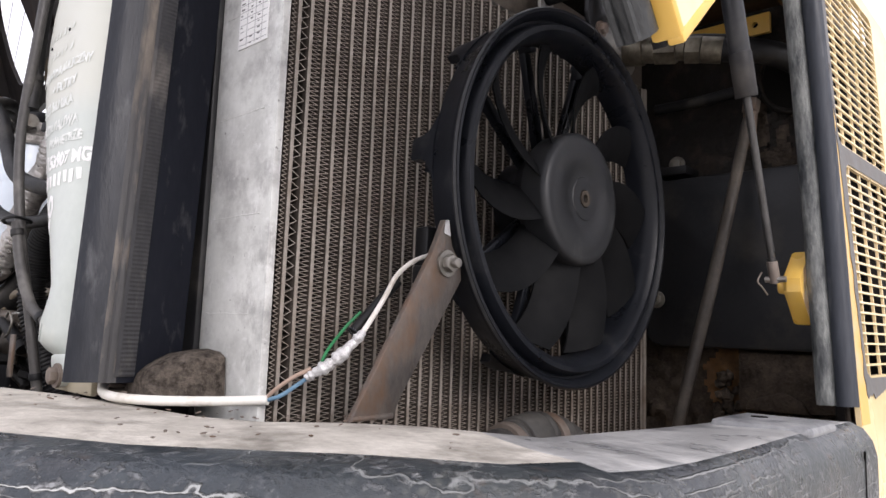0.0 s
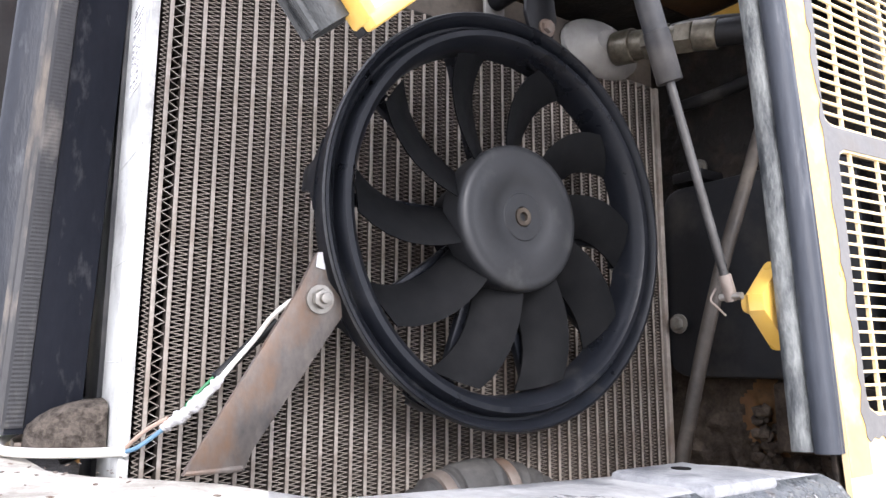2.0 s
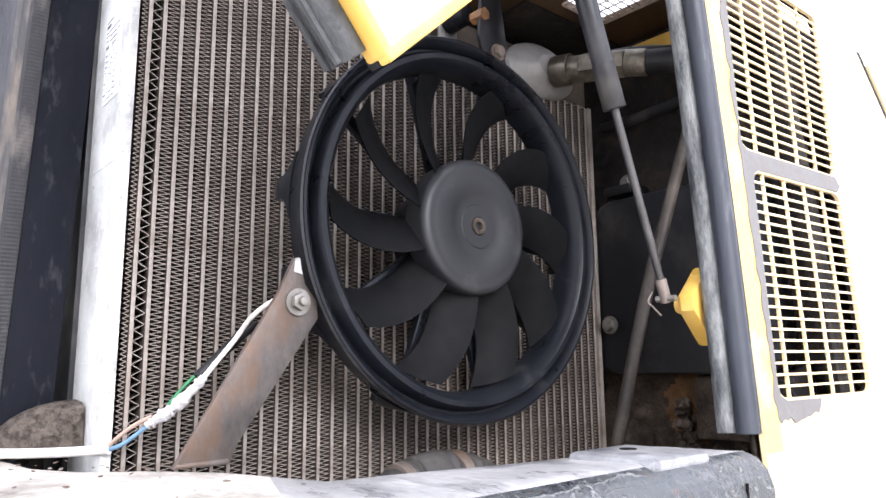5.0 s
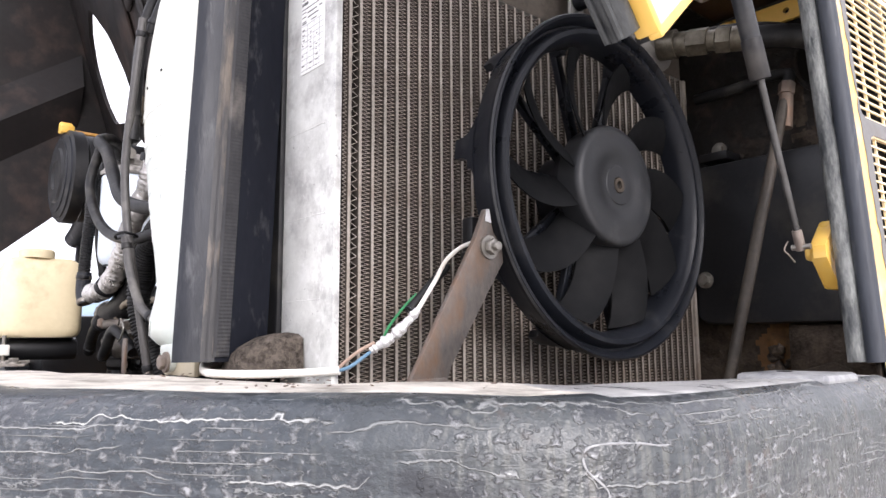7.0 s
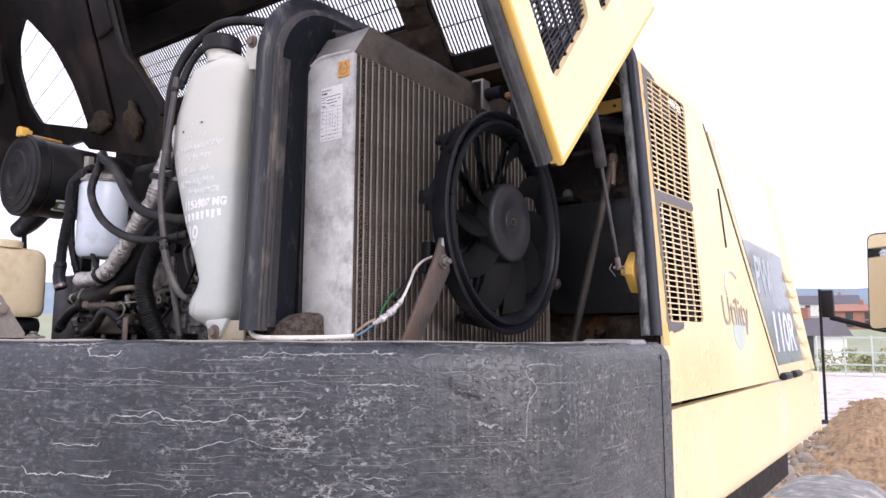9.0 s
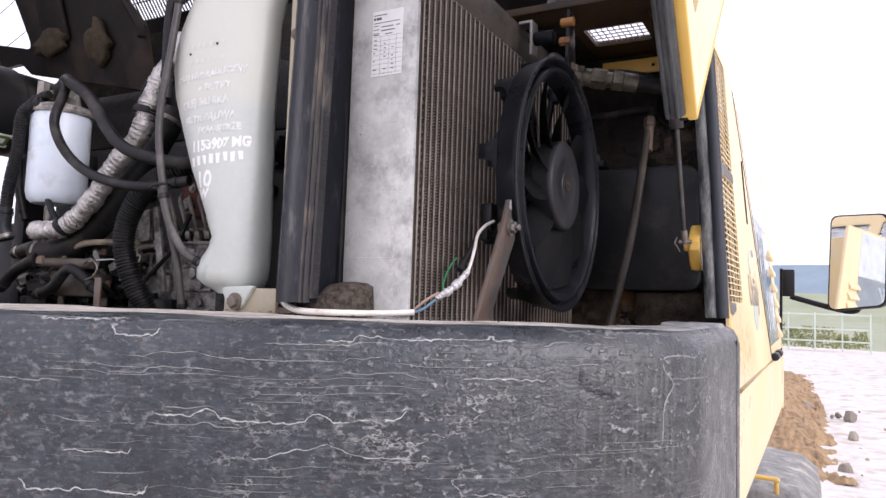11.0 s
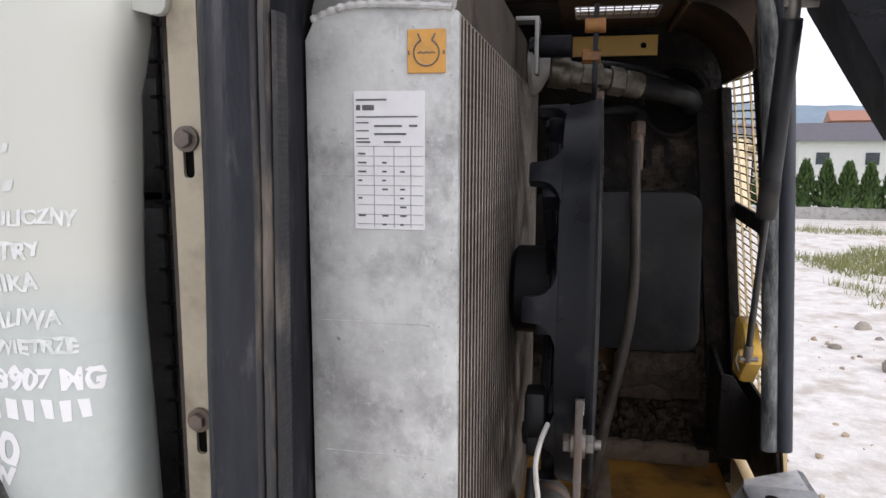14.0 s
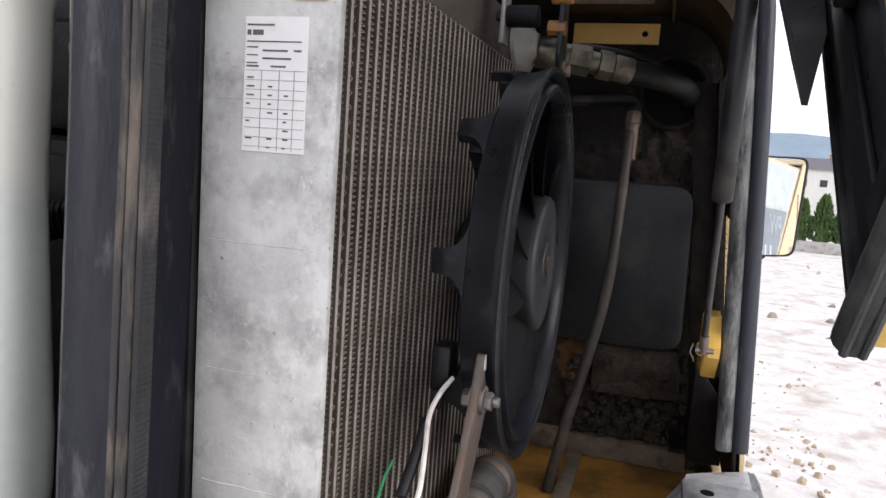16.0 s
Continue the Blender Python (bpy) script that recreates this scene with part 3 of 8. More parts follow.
def sweep(pts, radius, seg=10, bm=None, n=8, ridge=0.0, pitch=0.01, smooth=True):
    """A round hose along the points; ridge makes it corrugated."""
    line = spline(pts, n) if smooth else [Vector(q) for q in pts]
    if ridge:
        fine, step = [line[0]], pitch / 4
        for a, c in zip(line, line[1:]):
            k = max(1, round((c - a).length / step))
            fine += [a.lerp(c, (i + 1) / k) for i in range(k)]
        line = fine
    b = bm if bm is not None else bmesh.new()
    rings, run = [], 0.0
    d = (line[1] - line[0]).normalized()
    side = d.orthogonal().normalized()
    for i, p in enumerate(line):
        nxt = (line[min(i + 1, len(line) - 1)] - line[max(i - 1, 0)]).normalized()
        side = (side - nxt * side.dot(nxt)).normalized()
        up = nxt.cross(side)
        if i:
            run += (p - line[i - 1]).length
        r = radius(i / (len(line) - 1)) if callable(radius) else radius
        if ridge:
            r += ridge * (1 if math.sin(2 * math.pi * run / pitch) > 0 else -1) * 0.5
        rings.append([b.verts.new(p + r * (math.cos(2 * math.pi * k / seg) * side + math.sin(2 * math.pi * k / seg) * up)) for k in range(seg)])
    for u, v in zip(rings, rings[1:]):
        for k in range(seg):
            b.faces.new((u[k], u[(k + 1) % seg], v[(k + 1) % seg], v[k]))
    b.faces.new(rings[0][::-1])
    b.faces.new(rings[-1])
    return b


def lathe(profile, centre, axis="x", seg=64, closed=True, bm=None):
    """Turns (radius, place along the axis) about an axis through centre."""
    b = bm if bm is not None else bmesh.new()
    cx, cy, cz = centre
    rings = []
    for r, h in profile:
        ring = []
        for k in range(seg):
            a = 2 * math.pi * k / seg
            u, v = r * math.cos(a), r * math.sin(a)
            ring.append(b.verts.new({"x": (h, cy + u, cz + v), "y": (cx + u, h, cz + v), "z": (cx + u, cy + v, h)}[axis]))
        rings.append(ring)
    pairs = list(zip(rings, rings[1:])) + ([(rings[-1], rings[0])] if closed else [])
    for u, v in pairs:
        for k in range(seg):
            b.faces.new((u[k], u[(k + 1) % seg], v[(k + 1) % seg], v[k]))
    if not closed:
        b.faces.new(rings[0])
        b.faces.new(rings[-1][::-1])
    return b


def loft(rings, bm=None, caps=True):
    b = bm if bm is not None else bmesh.new()
    vs = [[b.verts.new(p) for p in ring] for ring in rings]
    n = len(vs[0])
    for u, v in zip(vs, vs[1:]):
        for k in range(n):
            b.faces.new((u[k], u[(k + 1) % n], v[(k + 1) % n], v[k]))
    if caps:
        b.faces.new(vs[0][::-1])
        b.faces.new(vs[-1])
    return b


def hexagon(p, q, r, bm=None, bevel=0.0008):
    return rod(p, q, r, None, 6, bm, bevel)


def bolt(at, d, r, parent=None, bm=None, head=None):
    """A hexagon head on a washer at a place, its head along d."""
    at, d = Vector(at), Vector(d).normalized()
    b = bm if bm is not None else bmesh.new()
    rod(at, at + d * 0.003, r * 1.45, None, 20, b)
    hexagon(at + d * 0.003, at + d * (0.003 + (head or r * 0.8)), r, b)
    return b


def letters(body, size, spot, material, parent, name="writing", bend=None, label="", squeeze=1.0, turn=None, bold=0.0):
    """Words as a thin mesh, in the built-in font; bend moves each vertex onto its surface."""
    cu = bpy.data.curves.new(name, "FONT")
    cu.body, cu.size, cu.extrude, cu.offset = body, size, 0.0004, bold
    tmp = bpy.data.objects.new("tmp", cu)
    scene.collection.objects.link(tmp)
    bpy.context.view_layer.update()
    me = bpy.data.meshes.new_from_object(tmp.evaluated_get(bpy.context.evaluated_depsgraph_get()))
    bpy.data.objects.remove(tmp)
    bpy.data.curves.remove(cu)
    me.name = name
    rot = turn if turn is not None else pose(0, 0, 0, 90, 0, 0)
    me.transform(Matrix.Translation(spot) @ rot @ Matrix.Diagonal((squeeze, 1, 1, 1)))
    if bend:
        for v in me.vertices:
            v.co = bend(v.co)
    me.materials.clear()
    me.materials.append(material)
    ob = new(name, me)
    ob.parent = parent
    if parent.type == "EMPTY":
        ob.matrix_parent_inverse = parent.matrix_basis.inverted()
    if label:
        ob["label"] = label
    return ob


def bar(bm, p, q, w, depth, normal):
    p, q = Vector(p), Vector(q)
    d = (q - p).normalized()
    nrm = Vector(normal).normalized()
    s = d.cross(nrm) * (w / 2)
    k = nrm * (depth / 2)
    a = [bm.verts.new(x) for x in (p + s + k, p - s + k, p - s - k, p + s - k)]
    c = [bm.verts.new(x) for x in (q + s + k, q - s + k, q - s - k, q + s - k)]
    for i in range(4):
        j = (i + 1) % 4
        bm.faces.new((a[i], a[j], c[j], c[i]))
    bm.faces.new(a[::-1])
    bm.faces.new(c)


def plate(outer, holes, axis, a, b):
    """A flat sheet with openings, between a and b along axis."""
    bm = bmesh.new()

    def at(u, v, w):
        return {"x": (w, u, v), "y": (u, w, v), "z": (u, v, w)}[axis]
    edges = []
    for loop in [outer] + holes:
        vs = [bm.verts.new(at(u, v, a)) for u, v in loop]
        edges += [bm.edges.new((vs[i], vs[(i + 1) % len(vs)])) for i in range(len(vs))]
    bmesh.ops.triangle_fill(bm, use_beauty=True, use_dissolve=False, edges=edges)
    grown = bmesh.ops.extrude_face_region(bm, geom=bm.faces[:])
    off = Vector(at(0, 0, b - a)) if axis == "x" else Vector({"y": (0, b - a, 0), "z": (0, 0, b - a)}[axis])
    bmesh.ops.translate(bm, vec=off, verts=[v for v in grown["geom"] if isinstance(v, bmesh.types.BMVert)])
    return bm


def rounded(poly, r, n=4):
    """The polygon with its corners rounded."""
    out, k = [], len(poly)
    for i in range(k):
        p, a, c = Vector(poly[i]), Vector(poly[i - 1]), Vector(poly[(i + 1) % k])
        u, v = (a - p), (c - p)
        q = min(r, 0.45 * u.length, 0.45 * v.length)
        s, e = p + u.normalized() * q, p + v.normalized() * q
        for j in range(n + 1):
            t = j / n
            w = (1 - t) ** 2 * s + 2 * t * (1 - t) * p + t * t * e
            out.append((w.x, w.y))
    return out


def arc_y(x):
    """The rear outline of the machine: an arc across its width."""
    return 1.447 - math.sqrt(max(0.01, 1.6 ** 2 - (x + 1.35) ** 2)) - 0.03


# ---- counterweight ----
def counterweight():
    """A heavy casting: curved rear, rounded lip, dusty top and two arms that run forward."""
    outer, inner = [], []
    right_outer = [(-0.163, 0.802), (-0.163, 0.62), (-0.163, 0.50), (-0.163, 0.42), (-0.166, 0.375), (-0.178, 0.345)]
    right_inner = [(-0.270, 0.73), (-0.285, 0.66), (-0.293, 0.58), (-0.302, 0.50), (-0.315, 0.435), (-0.360, 0.415)]
    xs = [-0.20 - 0.06 * i for i in range(20)]
    for o, i in zip(right_outer, right_inner):
        outer.append(o)
        inner.append(i)
    for x in xs:
        outer.append((x, arc_y(x)))
        u = (x + 0.20) / -1.14
        ix = -0.40 - 0.95 * u
        inner.append((ix, 0.40 - 0.085 * min(1, u / 0.14) - 0.06 * u - 0.16 * max(0.0, u - 0.35)))
    n = len(outer)
    mirror = [(-2.7 - x, y) for x, y in outer[::-1]]
    outer += mirror[1:]
    mirror = [(-2.7 - x, y) for x, y in inner[::-1]]
    inner += mirror[1:]
    bm = bmesh.new()
    rows = []
    for (ox, oy), (ix, iy) in zip(outer, inner):
        o, i = Vector((ox, oy, 0)), Vector((ix, iy, 0))
        w = (i - o)
        d = w.normalized()
        ring = []
        for off, z in ((0.05, 0.84), (0.0, 0.90), (0.0, 1.05), (0.0, 1.2), (0.0, 1.35), (0.0, 1.445), (0.004, 1.460), (0.012, 1.471), (0.024, 1.477)):
            p = o + d * off
            ring.append((p.x, p.y, z))
        for f in (0.26, 0.5, 0.7, 0.86):
            p = o + w * f
            ring.append((p.x, p.y, 1.478 + 0.004 * noise.noise(Vector((p.x * 9, p.y * 9, 0)))))
        for f, z in (((0.90, 1.470), (1.04, 1.452), (1.45, 1.415), (1.46, 1.30)) if len(rows) < 5 else ((0.95, 1.474), (1.0, 1.462), (1.02, 1.42), (1.02, 1.30))):
            p = o + w * f
            ring.append((p.x, p.y, z))
        rows.append([bm.verts.new(q) for q in ring])
    for j, (u, v) in enumerate(zip(rows, rows[1:])):
        for k in range(len(u) - 1):
            f = bm.faces.new((u[k], u[k + 1], v[k + 1], v[k]))
            f.material_index = (1 if j > 4 else 2) if 9 <= k <= 13 else (2 if k == 8 and j <= 4 else 0)
    bm.faces.new(rows[0])
    bm.faces.new(rows[-1][::-1])
    t = thing("counterweight", (-1.35, 0.1, 0.84), "dark blue-grey cast counterweight with cracked paint and a dusty top", "counterweight")
    part("casting", bm, [cw_paint, cw_dust, cw_thin], t, "", 50)
    pad = box((-0.262, 0.640, 1.470), (-0.178, 0.725, 1.4822), 0.006, bm=bmesh.new())
    part("pad", pad, cw_pad, t, "flat machined pad")
    part("threaded_hole", rod((-0.235, 0.690, 1.4815), (-0.235, 0.690, 1.4828), 0.0075, None, 18), hollow_shade, t)
    lip = [(-0.1948, 0.3141, 1.358), (-0.1934, 0.3167, 1.399), (-0.1868, 0.3289, 1.420), (-0.1940, 0.3155, 1.437), (-0.1937, 0.3190, 1.449), (-0.1799, 0.3455, 1.4505), (-0.1706, 0.3665, 1.4480), (-0.1670, 0.3910, 1.4510)]
    part("paint_ridge", sweep(lip, lambda u: 0.0005 + 0.0004 * abs(math.sin(31 * u)), 6, None, 6), cw_pad, t, "raised edge of flaked paint")
    part("corner_seam", box((-0.1640, 0.7510, 0.90), (-0.1624, 0.7535, 1.455)), hollow_shade, t)


counterweight()


def debris():
    """Flakes of dirt and paint left on top of the counterweight."""
    random.seed(44)
    bm = bmesh.new()
    for i in range(90):
        x = random.choice((random.uniform(-0.9, -0.25), random.gauss(-0.456, 0.035), random.gauss(-0.68, 0.04)))
        y = random.uniform(0.20, 0.38)
        if y < arc_y(x) + 0.05:
            continue
        s = random.uniform(0.0005, 0.0019)
        m = Matrix.LocRotScale((x, y, 1.4805 + s * 0.15), Euler((random.uniform(-0.3, 0.3), random.uniform(-0.3, 0.3), random.random() * 6)), (s * random.uniform(1, 2.4), s, s * 0.45))
        b = bmesh.new()
        bmesh.ops.create_icosphere(b, subdivisions=1, radius=1.0)
        merge(bm, b, m)
    single("dirt_flakes", bm, rust, "brown dirt flakes on the dusty counterweight top", "dirt", kind="stuff", smooth=0)


debris()
# ---- compartment of the cooler ----
PX = -0.2


def leaned(bm):
    """The sides of the body lean inwards towards the top."""
    for v in bm.verts:
        v.co.x += 0.015 - 0.09 * (max(v.co.z, 1.36) - 1.5)
    return bm


def box_leaned(lo, hi, bevel=0.0015):
    return leaned(box(lo, hi, bevel))


def bulkhead():
    """The sooty wall ahead of the cooler, with caked mud low down."""
    bm = bmesh.new()
    nx, nz = 92, 160
    grid = []
    for i in range(nx + 1):
        col = []
        for k in range(nz + 1):
            z = 1.30 + 0.78 * k / nz
            x = -0.68 + (0.481 - 0.09 * (max(z, 1.36) - 1.5)) * i / nx
            rough = noise.noise(Vector((x * 60, z * 60, 3))) * 0.003 + noise.noise(Vector((x * 150, z * 150, 7))) * 0.002
            low = max(0.0, min(1.0, (1.60 - z) / 0.2))
            rough += low * max(0, noise.noise(Vector((x * 45, z * 45, 11)))) * 0.02
            side = max(0.0, min(1.0, (x + 0.385) / 0.03)) * max(0.0, min(1.0, (1.96 - z) / 0.06))
            rough += side * (0.010 * max(0, noise.noise(Vector((x * 70, z * 70, 21)))) + 0.007 * max(0, noise.noise(Vector((x * 160, z * 160, 31)))))
            col.append(bm.verts.new((x, 1.12 - rough, z)))
        grid.append(col)
    for i in range(nx):
        for k in range(nz):
            f = bm.faces.new((grid[i][k], grid[i + 1][k], grid[i + 1][k + 1], grid[i][k + 1]))
            z = 1.30 + 0.78 * k / nz
            x = -0.68 + 0.474 * i / nx
            near = ((x + 0.432) / 0.038) ** 2 + ((z - 1.488) / 0.05) ** 2 + 0.7 * noise.noise(Vector((x * 40, z * 40, 8)))
            if near < 0.9:
                f.material_index = 2
                continue
            f.material_index = 1 if (x > -0.375 and z < 1.95 and noise.noise(Vector((x * 32, z * 32, 4))) > -0.05) or z < 1.56 + 0.05 * noise.noise(Vector((x * 20, z * 20, 0))) else 0
    box((-0.68, 1.125, 1.30), (-0.262, 1.15, 2.06), bm=bm)
    return tagged(finish("wall_bulkhead", bm, [sooty, grime, rust_paint]), "sooty black steel bulkhead with caked mud", "wall", kind="structure")


bulkhead()
single("compartment_floor", box((-2.42, 0.50, 1.30), (-0.2165, 1.118, 1.335)), yellow_old, "yellow painted floor of the cooler compartment", "floor", kind="structure")
floor_lip = box((-0.50, 1.085, 1.336), (-0.235, 1.110, 1.372), 0.003)
single("floor_rail", floor_lip, tan_rust, "rust-stained steel rail at the foot of the bulkhead", "rail")
single("floor_stiffener", box((-0.426, 0.86, 1.3352), (-0.402, 1.0845, 1.3410), 0.0015), tan_rust, "dusty tan steel strip on the compartment floor", "strip")


def roof_grille():
    """The fixed roof over the cooler, with a mesh opening."""
    t = thing("roof_panel", (-0.45, 1.0, 2.08), "grimy yellow fixed roof panel with a mesh opening", "roof panel")
    hole = rounded([(-0.480, 0.925), (-0.358, 0.925), (-0.358, 1.028), (-0.480, 1.028)], 0.010)
    part("sheet", plate([(-0.72, 0.802), (-0.2545, 0.802), (-0.2525, 0.869), (-0.2525, 1.118), (-0.72, 1.118)], [hole], "z", 2.078, 2.09), stained_brown, t)
    part("rim", box((-0.72, 0.790, 2.074), (-0.262, 0.8015, 2.09), 0.003), stained_brown, t)
    # thin near-black sheet added to darken the roof's underside
    part("pad", box((-0.715, 0.875, 2.0735), (-0.500, 1.112, 2.0775), 0.001), sooty, t, "near-black sheet added under the roof panel")
    mesh = bmesh.new()
    for i in range(13):
        bar(mesh, (-0.485 + 0.15 * i / 12, 0.885, 2.084), (-0.485 + 0.15 * i / 12, 1.055, 2.084), 0.0016, 0.0016, (0, 0, 1))
    for i in range(10):
        bar(mesh, (-0.485, 0.885 + 0.17 * i / 9, 2.084), (-0.335, 0.885 + 0.17 * i / 9, 2.084), 0.0016, 0.0016, (0, 0, 1))
    part("mesh", mesh, zinc, t, "fine wire mesh", smooth=0)


roof_grille()


def inner_corner():
    """The rounded inner corner between roof and side panel, and the channel that joins the panel to the bulkhead."""
    arc = [(-0.334 + 0.088 * math.cos(a), 1.982 + 0.088 * math.sin(a)) for a in [radians(90 - 9 * k) for k in range(11)]]
    t = thing("corner_fillet", (-0.25, 1.0, 1.98), "rust-brown stained rounded corner sheet under the roof", "sheet")
    part("curved_sheet", prism(arc + [(-0.2405, 1.982), (-0.2405, 2.0765), (-0.334, 2.0765)], "y", 0.872, 1.106), stained_brown, t)
    part("weld_line", sweep([(-0.330, 0.876 + 0.0228 * k, 2.0698 + 0.0006 * math.sin(3.1 * k)) for k in range(11)], 0.0022, 8, None, 3), rust_paint, t)
    post = thing("corner_channel", (-0.23, 1.06, 1.40), "sooty steel channel between bulkhead and side panel", "channel")
    part("web", box_leaned((PX - 0.026, 1.062, 1.402), (PX - 0.0105, 1.104, 1.975)), sooty, post)
    part("flange", box_leaned((PX - 0.060, 1.092, 1.402), (PX - 0.0265, 1.106, 1.975)), sooty, post)


# ---- cooler ----
def radiator():
    t = thing("radiator", (-0.595, 0.70, 1.335), "aluminium radiator with dusty bars, corrugated fins and a cast side plate", "radiator")
    plate_bm = bmesh.new()
    outline = rounded([(-0.65, 1.336), (-0.54, 1.336), (-0.54, 1.972), (-0.65, 1.972)], 0.0035, 2)
    outline = [(x, z) for x, z in outline if z < 1.96] + [(-0.54, 1.968), (-0.552, 1.973), (-0.628, 1.973), (-0.643, 1.966), (-0.65, 1.952)]
    order = sorted(outline, key=lambda p: math.atan2(p[1] - 1.65, p[0] + 0.595))
    prism(order, "y", 0.350, 0.3585, 0.0012, plate_bm)
    side = part("side_plate", plate_bm, aluminium, t, "mottled grey cast aluminium plate")
    for z, x0, x1 in ((1.858, -0.640, -0.575), (1.752, -0.642, -0.560), (1.652, -0.640, -0.556), (1.56, -0.641, -0.565)):
        line = [(x0 + (x1 - x0) * k / 8, 0.3500, z + 0.0008 * noise.noise(Vector((k * 1.7, z * 50, 0)))) for k in range(9)]
        part("weld_seam", sweep(line, lambda u: 0.0005 + 0.0003 * math.sin(40 * u), 6, None, 3), aluminium, t)
    tank = bmesh.new()
    prism([(0.352, 1.969), (0.392, 2.030), (1.06, 2.030), (1.06, 1.969)], "x", -0.648, -0.542, 0.004, tank)
    # front face darkened in colour for the open hood's shade, with some grime
    for f in tank.faces:
        f.normal_update()
        f.material_index = 1 if f.normal.x > 0.7 else 0
    part("top_tank", tank, [tank_alu, grimy_shaded_plate], t, "folded aluminium header tank")
    weld = bmesh.new()
    sweep([(-0.645, 0.352, 1.966), (-0.62, 0.349, 1.9735), (-0.59, 0.349, 1.974), (-0.545, 0.350, 1.971)],
          lambda u: 0.0026 + 0.0006 * math.sin(u * 70), 8, weld, 14)
    part("weld_bead", weld, aluminium, t)
    # near-black block stands in for the shade deep between the fins
    part("core", box((-0.647, 0.36, 1.336), (-0.560, 1.06, 1.968)), hollow_shade, t)
    part("far_plate", box((-0.65, 1.060, 1.336), (-0.538, 1.068, 1.968), 0.001), bar_metal, t)
    # vertical bars, with folded fins between them
    ys = [0.369, 0.3830] + [0.3830 + 0.01678 * i for i in range(1, 41)]
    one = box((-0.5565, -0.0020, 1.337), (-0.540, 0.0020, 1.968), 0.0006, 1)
    # bar sides are darker: grime plus the shade of the gaps, in the colour
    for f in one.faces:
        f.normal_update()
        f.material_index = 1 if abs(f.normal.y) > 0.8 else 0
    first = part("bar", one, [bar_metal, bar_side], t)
    first.matrix_basis = Matrix.Translation((0, ys[0], 0)) @ first.matrix_basis
    for y in ys[1:]:
        b = first.copy()
        scene.collection.objects.link(b)
        b.parent, b.matrix_parent_inverse = t, first.matrix_parent_inverse
        b.matrix_basis = Matrix.Translation((0, y, 0))

    # fin slopes get a near-black copy: shade between the fins put into colour
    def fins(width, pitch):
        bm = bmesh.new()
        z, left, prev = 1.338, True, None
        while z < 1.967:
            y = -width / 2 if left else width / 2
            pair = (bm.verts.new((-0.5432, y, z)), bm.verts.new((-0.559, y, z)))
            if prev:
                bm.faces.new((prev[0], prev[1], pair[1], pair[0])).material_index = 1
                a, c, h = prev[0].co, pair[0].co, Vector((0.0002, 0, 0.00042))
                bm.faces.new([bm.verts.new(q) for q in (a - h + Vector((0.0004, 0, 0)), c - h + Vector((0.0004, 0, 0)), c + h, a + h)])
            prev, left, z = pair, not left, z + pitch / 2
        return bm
    gap_mesh = {}
    edges = [0.3588] + ys + [1.060]
    for k, (a, b) in enumerate(zip(edges, edges[1:])):
        wide = k == 1
        key = "wide" if wide else round(b - a, 3)
        mid = (a + b) / 2
        if key not in gap_mesh:
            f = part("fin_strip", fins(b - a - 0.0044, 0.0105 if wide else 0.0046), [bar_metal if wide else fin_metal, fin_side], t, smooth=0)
            gap_mesh[key] = f
        else:
            f0 = gap_mesh[key]
            f = f0.copy()
            scene.collection.objects.link(f)
            f.parent, f.matrix_parent_inverse = t, f0.matrix_parent_inverse
        f.matrix_basis = Matrix.Translation((0, mid, 0))
    # rating label
    lab = part("rating_label", box((-0.6145, 0.3488, 1.8205), (-0.5635, 0.3499, 1.9165), 0.0003, 1), paper, t, "white printed paper rating label", smooth=0)
    lines = bmesh.new()
    random.seed(5)

    def stroke(x0, x1, z, h, y=0.3484):
        box((x0, y, z), (x1, y + 0.0005, z + h), bm=lines)
    L, T = -0.6125, 1.914
    stroke(L, L + 0.022, T - 0.004, 0.0012)
    stroke(L, L + 0.003, T - 0.0105, 0.0036), stroke(L + 0.0045, L + 0.013, T - 0.0105, 0.0036)
    stroke(L, L + 0.044, T - 0.0155, 0.0009)
    for z, x0, x1 in ((T - 0.022, 0.013, 0.033), (T - 0.0275, 0.013, 0.036), (T - 0.033, 0.0, 0.010), (T - 0.033, 0.020, 0.032)):
        stroke(L + x0, L + x1, z, 0.0013)
    for z in (T - 0.0195, T - 0.025, T - 0.0305):
        stroke(L, L + 0.009, z, 0.0009)
    stroke(L + 0.038, L + 0.044, T - 0.022, 0.0014)
    for row in range(9):
        z = T - 0.041 - row * 0.0062
        for c, w in ((0.001, 0.007), (0.0185, 0.005), (0.0315, 0.005)):
            if random.random() < 0.75:
                stroke(L + c, L + c + w * random.uniform(0.4, 0.9), z, 0.0012)
    part("print", lines, ink, lab, smooth=0)
    for x in (0.0125, 0.027, 0.039):
        part("table_rule", box((L + x, 0.3484, 1.822), (L + x + 0.0004, 0.3487, T - 0.035)), ink_grey, lab, smooth=0)
    for k in range(9):
        z = T - 0.0355 - k * 0.0068
        part("table_rule", box((L, 0.3484, z), (L + 0.048, 0.3487, z + 0.0004)), ink_grey, lab, smooth=0)
    # coolant sign
    sq = part("coolant_sticker", box((-0.5755, 0.3486, 1.928), (-0.549, 0.3499, 1.957), 0.0004, 1), orange_paper, t, "orange coolant level sticker", smooth=0)
    sign = bmesh.new()
    cx, cz = -0.5622, 1.9415
    ring = [(cx + 0.0088 * math.sin(a), 0.3483, cz + 0.0088 * math.cos(a)) for a in [0.45 + (2 * math.pi - 0.9) * i / 24 for i in range(25)]]
    sweep(ring, 0.00055, 6, sign, 2)
